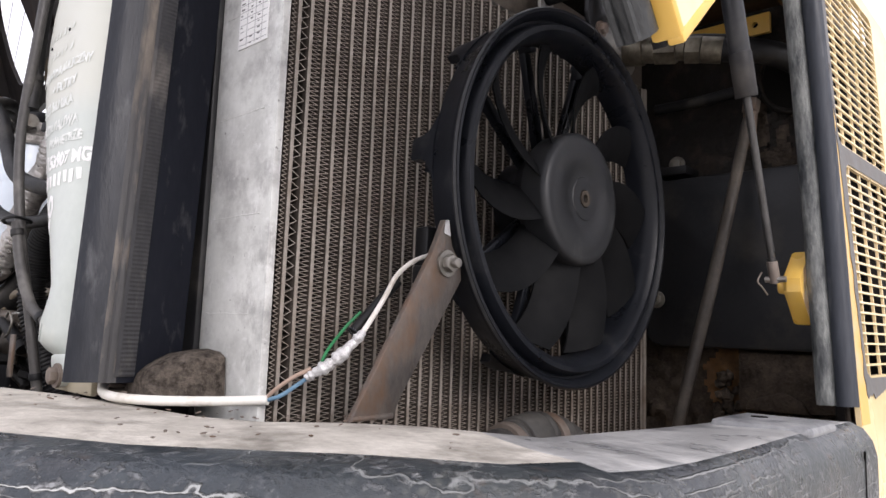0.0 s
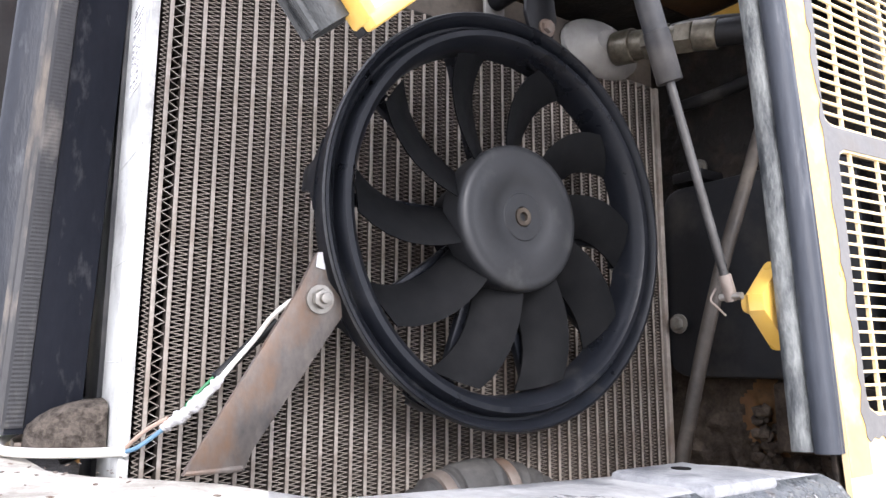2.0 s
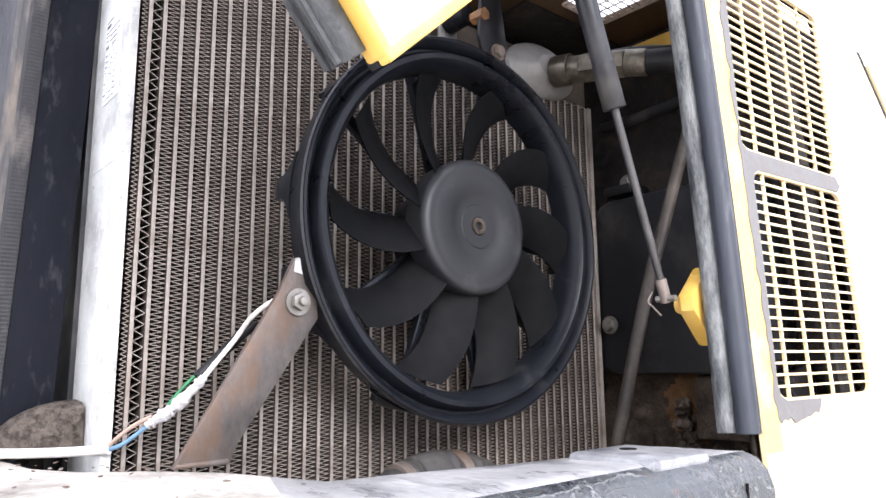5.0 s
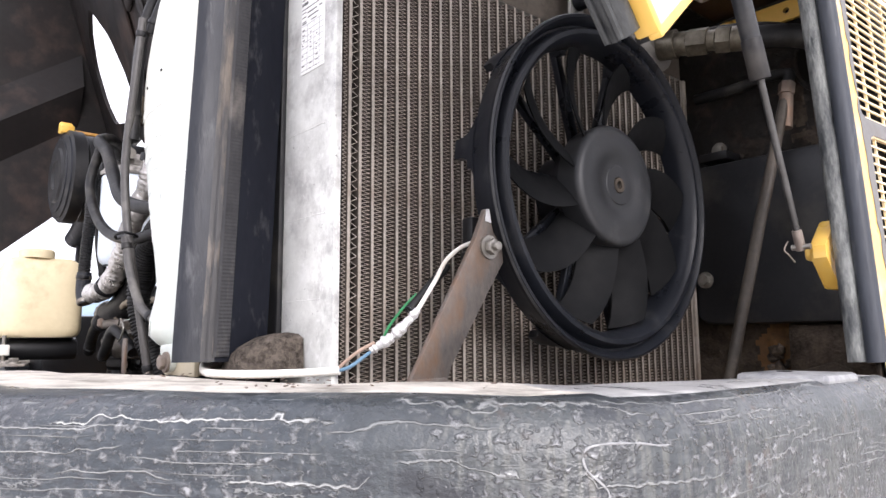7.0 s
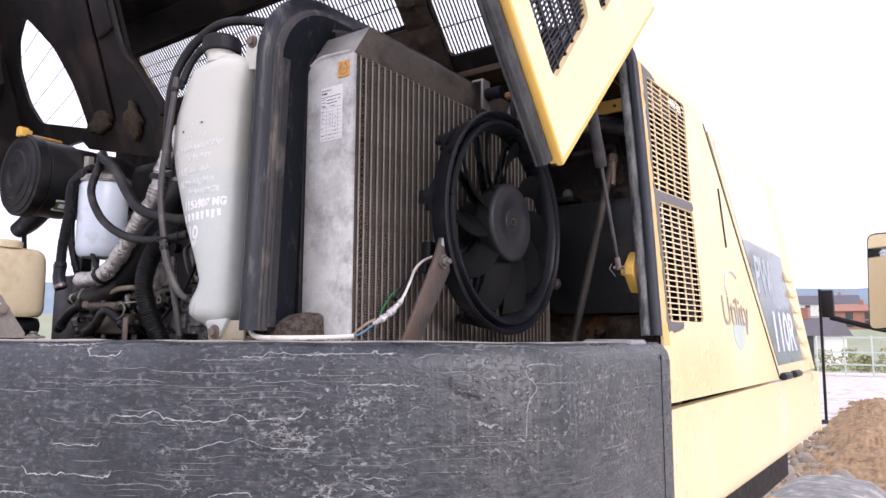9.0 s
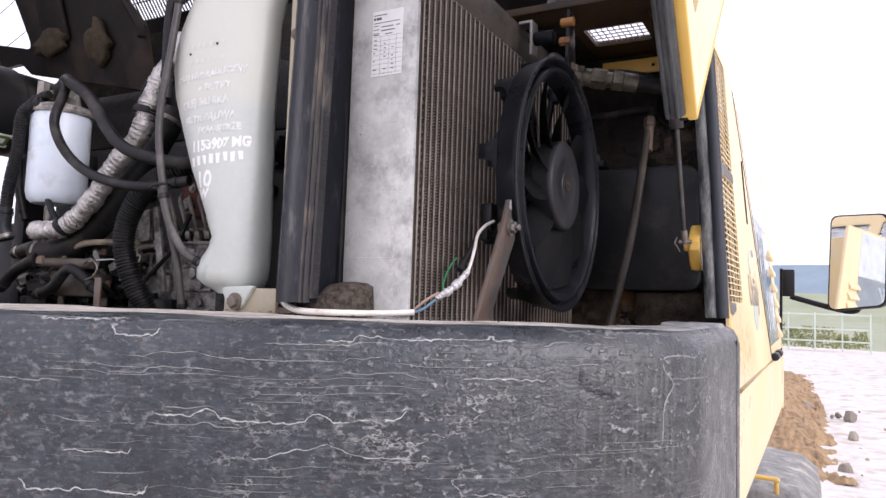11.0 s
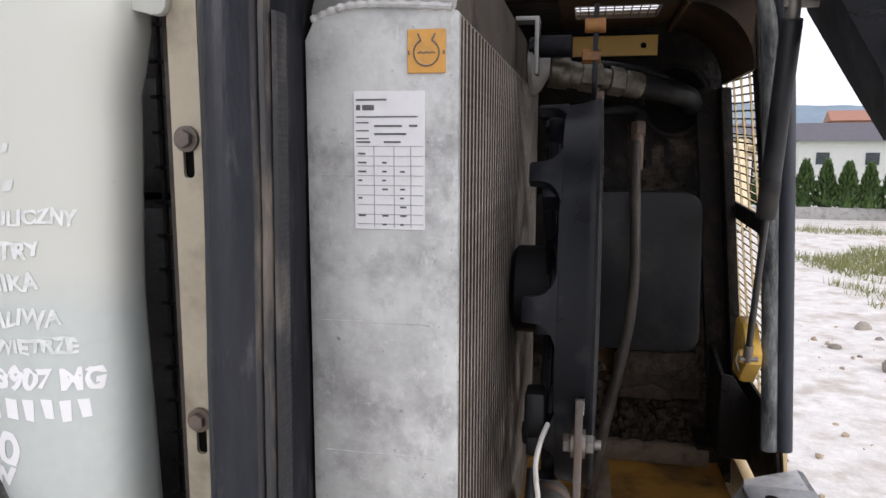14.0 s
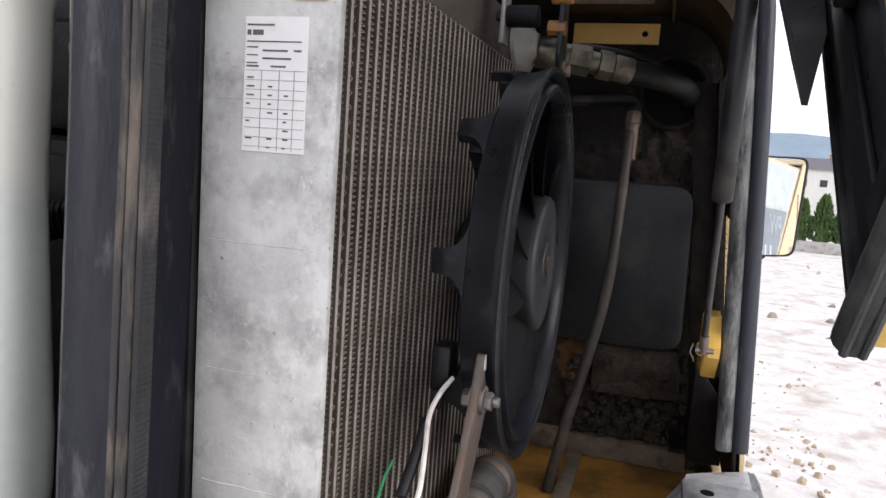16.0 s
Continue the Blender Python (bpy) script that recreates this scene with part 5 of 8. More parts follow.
def foam_block():
    bm = bmesh.new()
    rings = []
    for y, s in ((0.2860, 0.42), (0.2885, 0.55), (0.2960, 0.70), (0.3060, 0.84), (0.3180, 0.95), (0.330, 1.0), (0.348, 1.02)):
        rings.append([(-0.636 + (x + 0.636) * s, y, 1.480 + (z - 1.480) * s + 0.0030 * noise.noise(Vector((x * 60, y * 60, z * 60))) + 0.0012 * noise.noise(Vector((x * 170, y * 170, z * 170)))) for x, z in
                      [(-0.700, 1.480), (-0.697, 1.489), (-0.687, 1.500), (-0.670, 1.512), (-0.65, 1.521), (-0.63, 1.525), (-0.606, 1.525), (-0.596, 1.518), (-0.593, 1.480)]])
    loft(rings, bm)
    single("foam_block", bm, foam, "dusty dark brown foam block at the radiator's foot", "foam block")


foam_block()
def foot_plate():
    t = thing("foot_plate", (-0.73, 0.30, 1.478), "rusty steel foot plate with bolts on the counterweight", "plate")
    part("plate", box((-0.80, 0.280, 1.479), (-0.655, 0.36, 1.486), 0.001), rust, t)
    b = bolt((-0.70, 0.30, 1.486), (0, 0, 1), 0.008)
    part("bolt_head", b, rust, t)


foot_plate()


# ---- expansion bottle ----
def bottle_edges(z):
    left = [(1.505, -0.832), (1.512, -0.858), (1.525, -0.872), (1.545, -0.874), (1.560, -0.859), (1.580, -0.841), (1.62, -0.859), (1.69, -0.897), (1.75, -0.922), (1.82, -0.949),
            (1.87, -0.954), (1.92, -0.940), (1.97, -0.910), (1.990, -0.890), (2.000, -0.866)]
    right = [(1.505, -0.778), (1.515, -0.764), (1.54, -0.759), (1.68, -0.760), (1.78, -0.762), (1.88, -0.7565), (1.925, -0.7555), (1.942, -0.7465), (1.975, -0.7460), (1.988, -0.755), (2.000, -0.778)]

    def at(tab):
        for (a, x), (b, y) in zip(tab, tab[1:]):
            if a <= z <= b:
                return x + (y - x) * (z - a) / (b - a)
        return tab[0][1] if z < tab[0][0] else tab[-1][1]
    return at(left), at(right)


def bottle_front(x, z):
    a, b = bottle_edges(z)
    u = max(-1, min(1, (2 * x - a - b) / (b - a)))
    close = min(1.0, (z - 1.503) / 0.02, (2.002 - z) / 0.02)
    p = 2.78 if u > 0 else 2.35
    return 0.300 - (0.036 * (1 - abs(u) ** p) ** (1 / p)) * max(0.3, close) ** 0.5


def bottle():
    t = thing("expansion_bottle", (-0.83, 0.30, 1.48), "milky white plastic expansion bottle with handwriting", "bottle")
    rings = []
    zs = [1.503, 1.508, 1.515, 1.525, 1.535, 1.545, 1.555, 1.57, 1.585, 1.61, 1.65, 1.69, 1.73, 1.77, 1.81, 1.85, 1.88, 1.91, 1.935, 1.955, 1.97, 1.98, 1.99, 1.996, 2.001]
    for z in zs:
        a, b = bottle_edges(z)
        mid, w = (a + b) / 2, (b - a) / 2
        close = max(0.3, min(1.0, (z - 1.503) / 0.02, (2.002 - z) / 0.02)) ** 0.5
        ring = []
        for k in range(40):
            ang = 2 * math.pi * k / 40
            c, s = math.cos(ang), math.sin(ang)
            e = (0.85 if c < 0 else 0.72) if s < 0 else 0.5
            ring.append((mid + w * math.copysign(abs(c) ** e, c), 0.300 + (0.034 if s > 0 else 0.036) * close * math.copysign(abs(s) ** e, s), z))
        rings.append(ring)
    body = part("body", loft(rings), milk, t, "", 60)
    part("neck", lathe([(0.026, 1.995), (0.026, 2.012), (0.030, 2.014), (0.030, 2.018), (0.024, 2.02)], (-0.832, 0.30, 0), "z", 32, closed=False), milk, t)
    cap = lathe([(0.033, 2.014), (0.036, 2.017), (0.036, 2.040), (0.030, 2.046), (0.014, 2.050)], (-0.832, 0.30, 0), "z", 18, closed=False)
    part("cap", cap, black_plastic, t, "black ribbed cap", 20)
    ear = bmesh.new()
    prism(rounded([(-0.765, 1.97), (-0.722, 1.96), (-0.722, 2.025), (-0.750, 2.035)], 0.012), "y", 0.296, 0.304, 0.001, ear)
    part("upper_ear", ear, milk, t)
    part("bolt_head", bolt((-0.738, 0.296, 2.015), (0, -1, 0), 0.008), rust, t)
    low = bmesh.new()
    prism(rounded([(-0.800, 1.512), (-0.738, 1.516), (-0.764, 1.482), (-0.786, 1.4795)], 0.008), "y", 0.266, 0.274, 0.001, low)
    part("lower_ear", low, milk, t)
    part("bolt_head", bolt((-0.772, 0.266, 1.4925), (0, -1, 0), 0.0085), rust, t)

    def bend(v):
        v = Vector((-0.877 + (v.x + 0.849) * 1.07, v.y, v.z))
        left, right = bottle_edges(v.z)
        u = (2 * v.x - left - right) / (right - left)
        if u > 0.3:
            u = 0.3 + 0.95 * math.tanh((u - 0.3) / 0.95)
        x = (left + right) / 2 + u * (right - left) / 2 + 0.0015 * noise.noise(Vector((v.x * 75, v.z * 75, 2))) + 0.10 * (v.z - round(v.z / 0.022) * 0.022)
        z = v.z + 0.0034 * noise.noise(Vector((v.x * 80, v.z * 50, 9))) + 0.0016 * noise.noise(Vector((v.x * 210, v.z * 160, 4))) + 0.03 * (v.x + 0.83)
        return Vector((x, bottle_front(x, z) - 0.0006 + (v.y - 0.2) * 0.3, z))
    for body_text, x, z, size, m in (("OLEJ HYDRAULICZNY", -0.888, 1.826, 0.0136, chalk_faint), ("+ FILTRY", -0.842, 1.804, 0.0160, chalk_faint), ("OLEJ SILNIKA", -0.874, 1.783, 0.0155, chalk_faint),
                                     ("FILTR PALIWA", -0.868, 1.759, 0.0156, chalk_faint), ("POWIETRZE", -0.836, 1.740, 0.0140, chalk_faint), ("1153907 MG", -0.8495, 1.715, 0.0205, chalk),
                                     ("10", -0.838, 1.660, 0.033, chalk), ("W", -0.832, 1.643, 0.020, chalk)):
        letters(body_text, size, (x, 0.2, z), m, body, bend=bend, squeeze=1.0, bold=0.00055 if m is chalk_faint else 0.0009)
    for k in range(8):
        x = -0.8495 + 0.0128 * k
        stroke = prism([(x + 0.0012 * (k % 3), 1.6935), (x + 0.0068 + 0.001 * (k % 2), 1.6930 + 0.001 * (k % 2)), (x + 0.0078, 1.7065 + 0.0015 * (k % 2)), (x - 0.0006, 1.7075)], "y", 0.1996, 0.2004)
        for v in stroke.verts:
            v.co = bend(v.co)
        part("writing_bar", stroke, chalk, body, smooth=0)
    # two worn lines of writing above, no longer readable
    random.seed(61)
    for x0, z0, n in ((-0.872, 1.872, 7), (-0.862, 1.848, 6)):
        for k in range(n):
            x = x0 + 0.0118 * k + random.uniform(-0.001, 0.001)
            w, h = random.uniform(0.003, 0.0065), random.uniform(0.006, 0.010)
            stroke = prism([(x, z0), (x + w, z0 + 0.001), (x + w + 0.001, z0 + h), (x + 0.0015, z0 + h)], "y", 0.1998, 0.2002)
            for v in stroke.verts:
                v.co = bend(v.co)
            part("worn_writing", stroke, chalk_worn, body, smooth=0)
    for x, z in ((-0.834, 1.874), (-0.890, 1.865)):
        spots = bmesh.new()
        rod((x, bottle_front(x, z) - 0.0012, z), (x, bottle_front(x, z) + 0.001, z), 0.0018, None, 10, spots)
        part("dark_spot", spots, rubber_dark, body)


bottle()


def bottle_bracket():
    t = thing("bottle_bracket", (-0.76, 0.285, 1.476), "pale painted steel bracket under the bottle", "bracket")
    part("plate", box((-0.80, 0.273, 1.477), (-0.705, 0.279, 1.512), 0.001), strip_paint, t)
    part("flange", box((-0.745, 0.279, 1.478), (-0.705, 0.33, 1.4835), 0.001), strip_paint, t)


bottle_bracket()


def fan_guard():
    """The dark guard of the engine fan behind the bottle."""
    t = thing("fan_guard", (-0.76, 0.40, 1.48), "black slotted plastic guard of the engine fan", "guard")
    part("back", box((-0.78, 0.43, 1.40), (-0.728, 0.437, 2.0)), hollow_shade, t)
    g = bmesh.new()
    for i in range(5):
        x = -0.778 + 0.0115 * i
        bar(g, (x, 0.37, 1.42), (x, 0.37, 1.99), 0.003, 0.004, (0, 1, 0))
    for k in range(21):
        z = 1.43 + 0.027 * k
        bar(g, (-0.785, 0.37, z), (-0.728, 0.37, z), 0.003, 0.004, (0, 1, 0))
    part("grid", g, guard_plastic, t, smooth=0)
    part("edge_plate", box((-0.7425, 0.322, 1.492), (-0.7275, 0.326, 2.0), 0.001), grimy_shaded_plate, t, "grimy brown-grey edge plate")
    part("shroud", box((-0.728, 0.345, 1.40), (-0.652, 0.95, 2.0), 0.004), black_plastic, t)


fan_guard()


# ---- side of the machine ----
inner_corner()


def rear_edge(z):
    return 0.832 + 0.07 * (z - 1.48)


SIDEWAYS = Matrix(((0, 0, 1, 0), (1, 0, 0, 0), (0, 1, 0, 0), (0, 0, 0, 1)))


def tilt(co):
    return Vector((co.x + 0.015 - 0.09 * (co.z - 1.5), co.y, co.z))


def side_panel():
    t = thing("side_panel", (PX, 1.2, 1.37), "sun-bleached yellow steel side panel with two stacked grilles", "panel")
    g1 = [(0.930, 2.040), (1.207, 2.052), (1.158, 1.799), (0.893, 1.787)]
    g2 = [(0.909, 1.762), (1.156, 1.773), (1.128, 1.519), (0.878, 1.519)]
    outer = [(rear_edge(1.372), 1.364), (1.880, 1.358), (1.362, 2.048), (1.30, 2.075), (rear_edge(2.07), 2.075)]
    part("sheet", leaned(plate(outer, [rounded(g1, 0.018), rounded(g2, 0.018)], "x", PX - 0.005, PX)), yellow_side, t)
    for g, uprights in ((g1, (0.16, 0.37, 0.58, 0.79)), (g2, (0.125, 0.35, 0.575, 0.80))):
        a, b, c, d = [Vector((PX - 0.004, y, z)) for y, z in g]
        bm = bmesh.new()
        for u in uprights:
            bar(bm, a.lerp(b, u), d.lerp(c, u), 0.0034, 0.003, (1, 0, 0))
        for k in range(1, 21):
            u = k / 21
            bar(bm, a.lerp(d, u) + Vector((0.002, 0, 0)), b.lerp(c, u) + Vector((0.002, 0, 0)), 0.0024, 0.0024, (1, 0, 0))
        bmesh.ops.recalc_face_normals(bm, faces=bm.faces)
        # wire faces turned inwards are coloured near-black, as their backlit shade
        for f in bm.faces:
            f.material_index = 1 if f.normal.x < -0.5 else 0
        part("grille_mesh", leaned(bm), [yellow_side, sooty], t, "yellow wire grille", smooth=0)
    # paint worn to bare steel behind a ragged edge round the grilles
    ragged = []
    for k in range(57):
        z = 2.06 - 0.01 * k
        ragged.append((rear_edge(z) + 0.033 + 0.008 * noise.noise(Vector((z * 45, 0, 0))) + 0.003 * noise.noise(Vector((z * 160, 5, 0))), z))
    for k in range(14):
        y = 0.872 + 0.0075 * k
        ragged.append((y, 1.497 + 0.008 * noise.noise(Vector((y * 70, 3, 0))) + 0.004 * noise.noise(Vector((y * 230, 3, 0))) + 0.012 * max(0, k - 9) / 4))
    inside = [(0.975, 1.5165), (0.893, 1.5165), (0.880, 1.522), (0.8775, 1.535), (0.906, 1.750), (0.912, 1.760), (0.922, 1.7645), (1.148, 1.7750), (1.162, 1.785), (1.150, 1.7965), (0.906, 1.785), (0.895, 1.789), (0.893, 1.802), (0.926, 2.026), (0.934, 2.039), (0.946, 2.0425), (0.99, 2.046), (0.96, 2.055)]
    strip = [(rear_edge(z) + 0.001, z) for z in (1.47, 1.6, 1.8, 2.06)] + [(rear_edge(z) + 0.036, z) for z in (2.06, 1.8, 1.6, 1.47)]
    part("edge_strip", leaned(plate(strip, [], "x", PX + 0.0001, PX + 0.0006)), yellow_edge, t, "less faded yellow edge")
    part("bare_patch", leaned(plate(ragged + inside, [], "x", PX + 0.0008, PX + 0.0014)), primer, t, "paint worn to bare grey steel")
    # near-black sheet and flange on the panel's inner side
    part("lining", leaned(plate([(rear_edge(1.372) + 0.013, 1.37), (1.36, 1.37), (1.355, 2.04), (1.29, 2.072), (rear_edge(2.07) + 0.013, 2.072)], [rounded(g1, 0.018), rounded(g2, 0.018)], "x", PX - 0.0095, PX - 0.0055)), sooty, t, "near-black inner face of the panel")
    part("flange", leaned(prism([(rear_edge(1.372), 1.372), (rear_edge(2.062), 2.062), (rear_edge(2.062) + 0.012, 2.062), (rear_edge(1.372) + 0.012, 1.372)], "x", PX - 0.0145, PX - 0.0098, 0.001)), sooty, t, "near-black inner flange")
    # thin black strip drawn in place of the dark gap between the panels
    part("joint_seal", leaned(prism([(1.3625, 2.046), (1.3735, 2.046), (1.8935, 1.361), (1.8810, 1.361)], "x", PX + 0.0002, PX + 0.0012)), rubber_dark, t, "dark strip standing in for the gap between the panels", smooth=0)
    part("latch_slot", leaned(prism(rounded([(1.426, 1.880), (1.434, 1.880), (1.432, 1.720), (1.424, 1.720)], 0.002), "x", PX + 0.0004, PX + 0.003)), black_plastic, t)
    part("emblem_arc", leaned(sweep([(PX + 0.001, 1.432 + 0.075 * math.cos(a), 1.612 + 0.045 * math.sin(a)) for a in [radians(205 - 23 * i) for i in range(8)]], 0.004, 6)), emblem_blue, t, "pale blue emblem arc")
    part("emblem_disc", leaned(prism([(1.445 + 0.06 * math.cos(a), 1.497 + 0.042 * math.sin(a)) for a in [2 * math.pi * k / 24 for k in range(24)]], "x", PX + 0.0003, PX + 0.001)), emblem_blue, t, "pale blue emblem disc")
    letters("Utility", 0.105, (PX + 0.0016, 1.300, 1.517), grey_letter, t, turn=SIDEWAYS, bend=tilt, squeeze=1.05)


side_panel()


def front_panel():
    t = thing("front_side_panel", (PX, 2.2, 1.37), "yellow front side panel with a dark decal and pale figures", "panel")
    outer = [(1.882, 1.368), (2.60, 1.366), (2.27, 2.035), (1.408, 2.035)]
    part("sheet", leaned(plate(outer, [], "x", PX - 0.012, PX)), yellow_side, t)
    decal = prism([(1.892, 1.40), (2.36, 1.405), (2.213, 1.765), (1.634, 1.765)], "x", PX + 0.0004, PX + 0.0014)
    part("dark_decal", leaned(decal), glass_dark, t, "dark blue-grey decal")
    # upper decal is a paler piece: the sky's reflection put into its colour
    part("pale_decal", leaned(prism([(1.632, 1.768), (2.212, 1.768), (2.10, 2.02), (1.450, 2.02)], "x", PX + 0.0004, PX + 0.0014)), sky_pale_decal, t, "upper decal, pale blue with the sky's reflection in its colour")
    letters("110R", 0.175, (PX + 0.0022, 1.885, 1.445), pale_letter, t, turn=SIDEWAYS, bend=tilt, squeeze=1.02, bold=0.004)
    letters("PW", 0.16, (PX + 0.0022, 1.74, 1.62), faint_letter, t, turn=SIDEWAYS, bend=tilt, squeeze=0.9, bold=0.003)
    for y in (1.95, 2.14):
        part("hinge", leaned(rod((PX + 0.008, y - 0.05, 1.366), (PX + 0.008, y + 0.05, 1.366), 0.012, None, 12, None, 0.002)), rubber, t)
    # folds of the front corner
    for k in range(6):
        z = 1.41 + 0.055 * k
        y = 2.50 - 0.5 * (z - 1.37)
        part("louvre", leaned(prism([(PX - 0.004, z), (PX + 0.012, z), (PX + 0.012, z + 0.012), (PX - 0.002, z + 0.045)], "y", y - 0.12, y, 0.002)), yellow_side, t, "pressed louvre lip")


front_panel()


def lower_panel():
    t = thing("lower_panel", (PX, 1.6, 1.15), "plain yellow lower body panel with a rolled bottom edge", "panel")
    bm = bmesh.new()
    prof = [(PX - 0.09, 1.105), (PX - 0.05, 1.108), (PX - 0.02, 1.116), (PX - 0.004, 1.132), (PX, 1.155), (PX, 1.352), (PX - 0.02, 1.352), (PX - 0.02, 1.16), (PX - 0.09, 1.12)]
    loft([[(x, y, z) for x, z in prof] for y in (0.804, 1.2, 1.6, 2.1, 2.66, 2.685)], bm)
    part("sheet", leaned(bm), yellow_side, t)
    part("front_end", leaned(box((-0.5, 2.686, 1.12), (PX, 2.70, 1.352), 0.004)), yellow_side, t)


lower_panel()

# added block: blocks the sky and stands in for the dark inside
single("inner_baffle", box((-2.40, 1.166, 1.345), (-0.264, 1.352, 2.055), 0.004), sooty, "added near-black block for the unlit inside behind the side grilles", "partition", kind="structure")
body_close = bmesh.new()
box((-2.44, 1.16, 0.94), (-0.30, 2.68, 1.34), bm=body_close)
box((-2.44, 1.36, 1.345), (-0.26, 2.1, 2.0), bm=body_close)
body_close.faces.ensure_lookup_table()
for f in body_close.faces:
    f.material_index = 0 if f.calc_center_median().z < 1.341 else 1
single("machine_body", body_close, [sooty, yellow_side], "inner body of the machine behind its panels", "machine body", kind="structure")
single("undercarriage", box((-2.1, 0.6, -0.06), (-0.55, 2.9, 0.93), 0.03), sooty, "dark undercarriage below the machine", "undercarriage")


def door_seals():
    for dx, dy, r, mat, lab in ((0.0, 0.0, 0.0100, seal_rubber, "weathered grey rubber door seal with scuffs"), (0.0188, 0.002, 0.0105, blue_rubber, "faded blue-black bulb-shaped rubber door seal")):
        line = [(-0.2100 + dx, 0.816 + dy, 1.489), (-0.2205 + dx, 0.820 + dy, 1.69), (-0.2315 + dx, 0.820 + dy, 1.88), (-0.2390 + dx, 0.820 + dy, 1.985),
                (-0.2445 + dx, 0.821 + dy, 2.040), (-0.259 + dx, 0.823 + dy, 2.072), (-0.295 + dx, 0.825 + dy, 2.096), (-0.35 + dx, 0.826 + dy, 2.102), (-0.52 + dx, 0.826 + dy, 2.103)]
        t = thing("door_seal", line[0], lab, "seal", "door seals")
        part("bulb", sweep(line, r, 14), mat, t)
        part("lip", sweep([(x + 0.004, y + r * 0.95, z) for x, y, z in line], 0.004, 8), mat, t)


door_seals()
gusset = thing("gusset", (-0.225, 0.98, 1.336), "sooty triangular steel gusset at the foot of the panel", "bracket")
part("web", prism([(0.986, 1.40), (1.11, 1.40), (1.11, 1.56), (0.986, 1.53)], "x", -0.242, -0.236, 0.001), sooty, gusset)
part("face_plate", prism([(-0.243, 1.402), (-0.194, 1.402), (-0.194, 1.488), (-0.226, 1.534), (-0.243, 1.537)], "y", 0.979, 0.985, 0.001), sooty, gusset)
part("flange", box((-0.266, 1.02, 1.395), (-0.2425, 1.11, 1.401)), sooty, gusset)


def gas_spring():
    t = thing("gas_spring", (-0.252, 0.72, 1.62), "black gas spring with a bare steel rod between hood and bracket", "gas spring")
    foot, joint = Vector((-0.250, 0.786, 1.622)), Vector((-0.254, 0.723, 1.806))
    d = (joint - foot).normalized()
    top = joint + d * 0.213
    tube = rod(joint, top, 0.0105, None, 20, None, 0.0015)
    part("cylinder", tube, spring_paint, t)
    part("collar", rod(joint - d * 0.004, joint + d * 0.042, 0.0113, None, 20, None, 0.0012), black_plastic, t)
    part("rod", rod(foot, joint, 0.0040, None, 14), chrome, t)
    end = bmesh.new()
    rod(foot - d * 0.008, foot + d * 0.016, 0.0056, None, 14, end, 0.001)
    part("end_eye", end, rust, t)
    part("pin", rod(foot + Vector((0.012, 0, -0.004)), foot + Vector((-0.009, 0, -0.004)), 0.0032, None, 12), zinc, t)
    part("spring_clip", sweep([foot + Vector((-0.012, -0.002, 0.004)), foot + Vector((-0.015, -0.006, -0.006)), foot + Vector((-0.012, -0.002, -0.012)), foot + Vector((-0.009, 0.006, -0.020))], 0.0010, 6), rust, t)
    part("top_pin", rod(top + d * 0.014 + Vector((-0.010, 0, 0)), top + d * 0.014 + Vector((0.022, 0, 0)), 0.0042, None, 12), zinc, t)
    part("top_eye", rod(top - d * 0.002, top + d * 0.02, 0.007, None, 14, None, 0.001), zinc, t)
    b = thing("spring_bracket", (-0.235, 0.84, 1.572), "folded yellow steel bracket of the gas spring", "bracket")
    bm = bmesh.new()
    rings = []
    for x, s in ((-0.2495, 0.84), (-0.2470, 0.965), (-0.2430, 1.0), (-0.2290, 1.0)):
        rings.append([(x, 0.872 + (y - 0.872) * s, 1.613 + (z - 1.613) * s) for y, z in
                      [(0.802, 1.620), (0.836, 1.652), (0.872, 1.654), (0.872, 1.572), (0.838, 1.572), (0.804, 1.606)]])
    loft(rings, bm)
    part("body", bm, yellow, b, "", 25)
    part("boss", rod((-0.2560, 0.815, 1.613), (-0.242, 0.818, 1.613), 0.0080, 0.0105, 18, None, 0.003), yellow, b)


gas_spring()


# ---- opened hood ----
HINGE_Y, HINGE_Z, OPEN = 0.862, 2.0, -50.8
LIFT = Matrix.Translation((0, HINGE_Y, HINGE_Z)) @ Matrix.Rotation(radians(OPEN), 4, "X") @ Matrix.Translation((0, -HINGE_Y, -HINGE_Z))


def turned(bm):
    bm.transform(LIFT)
    return bm


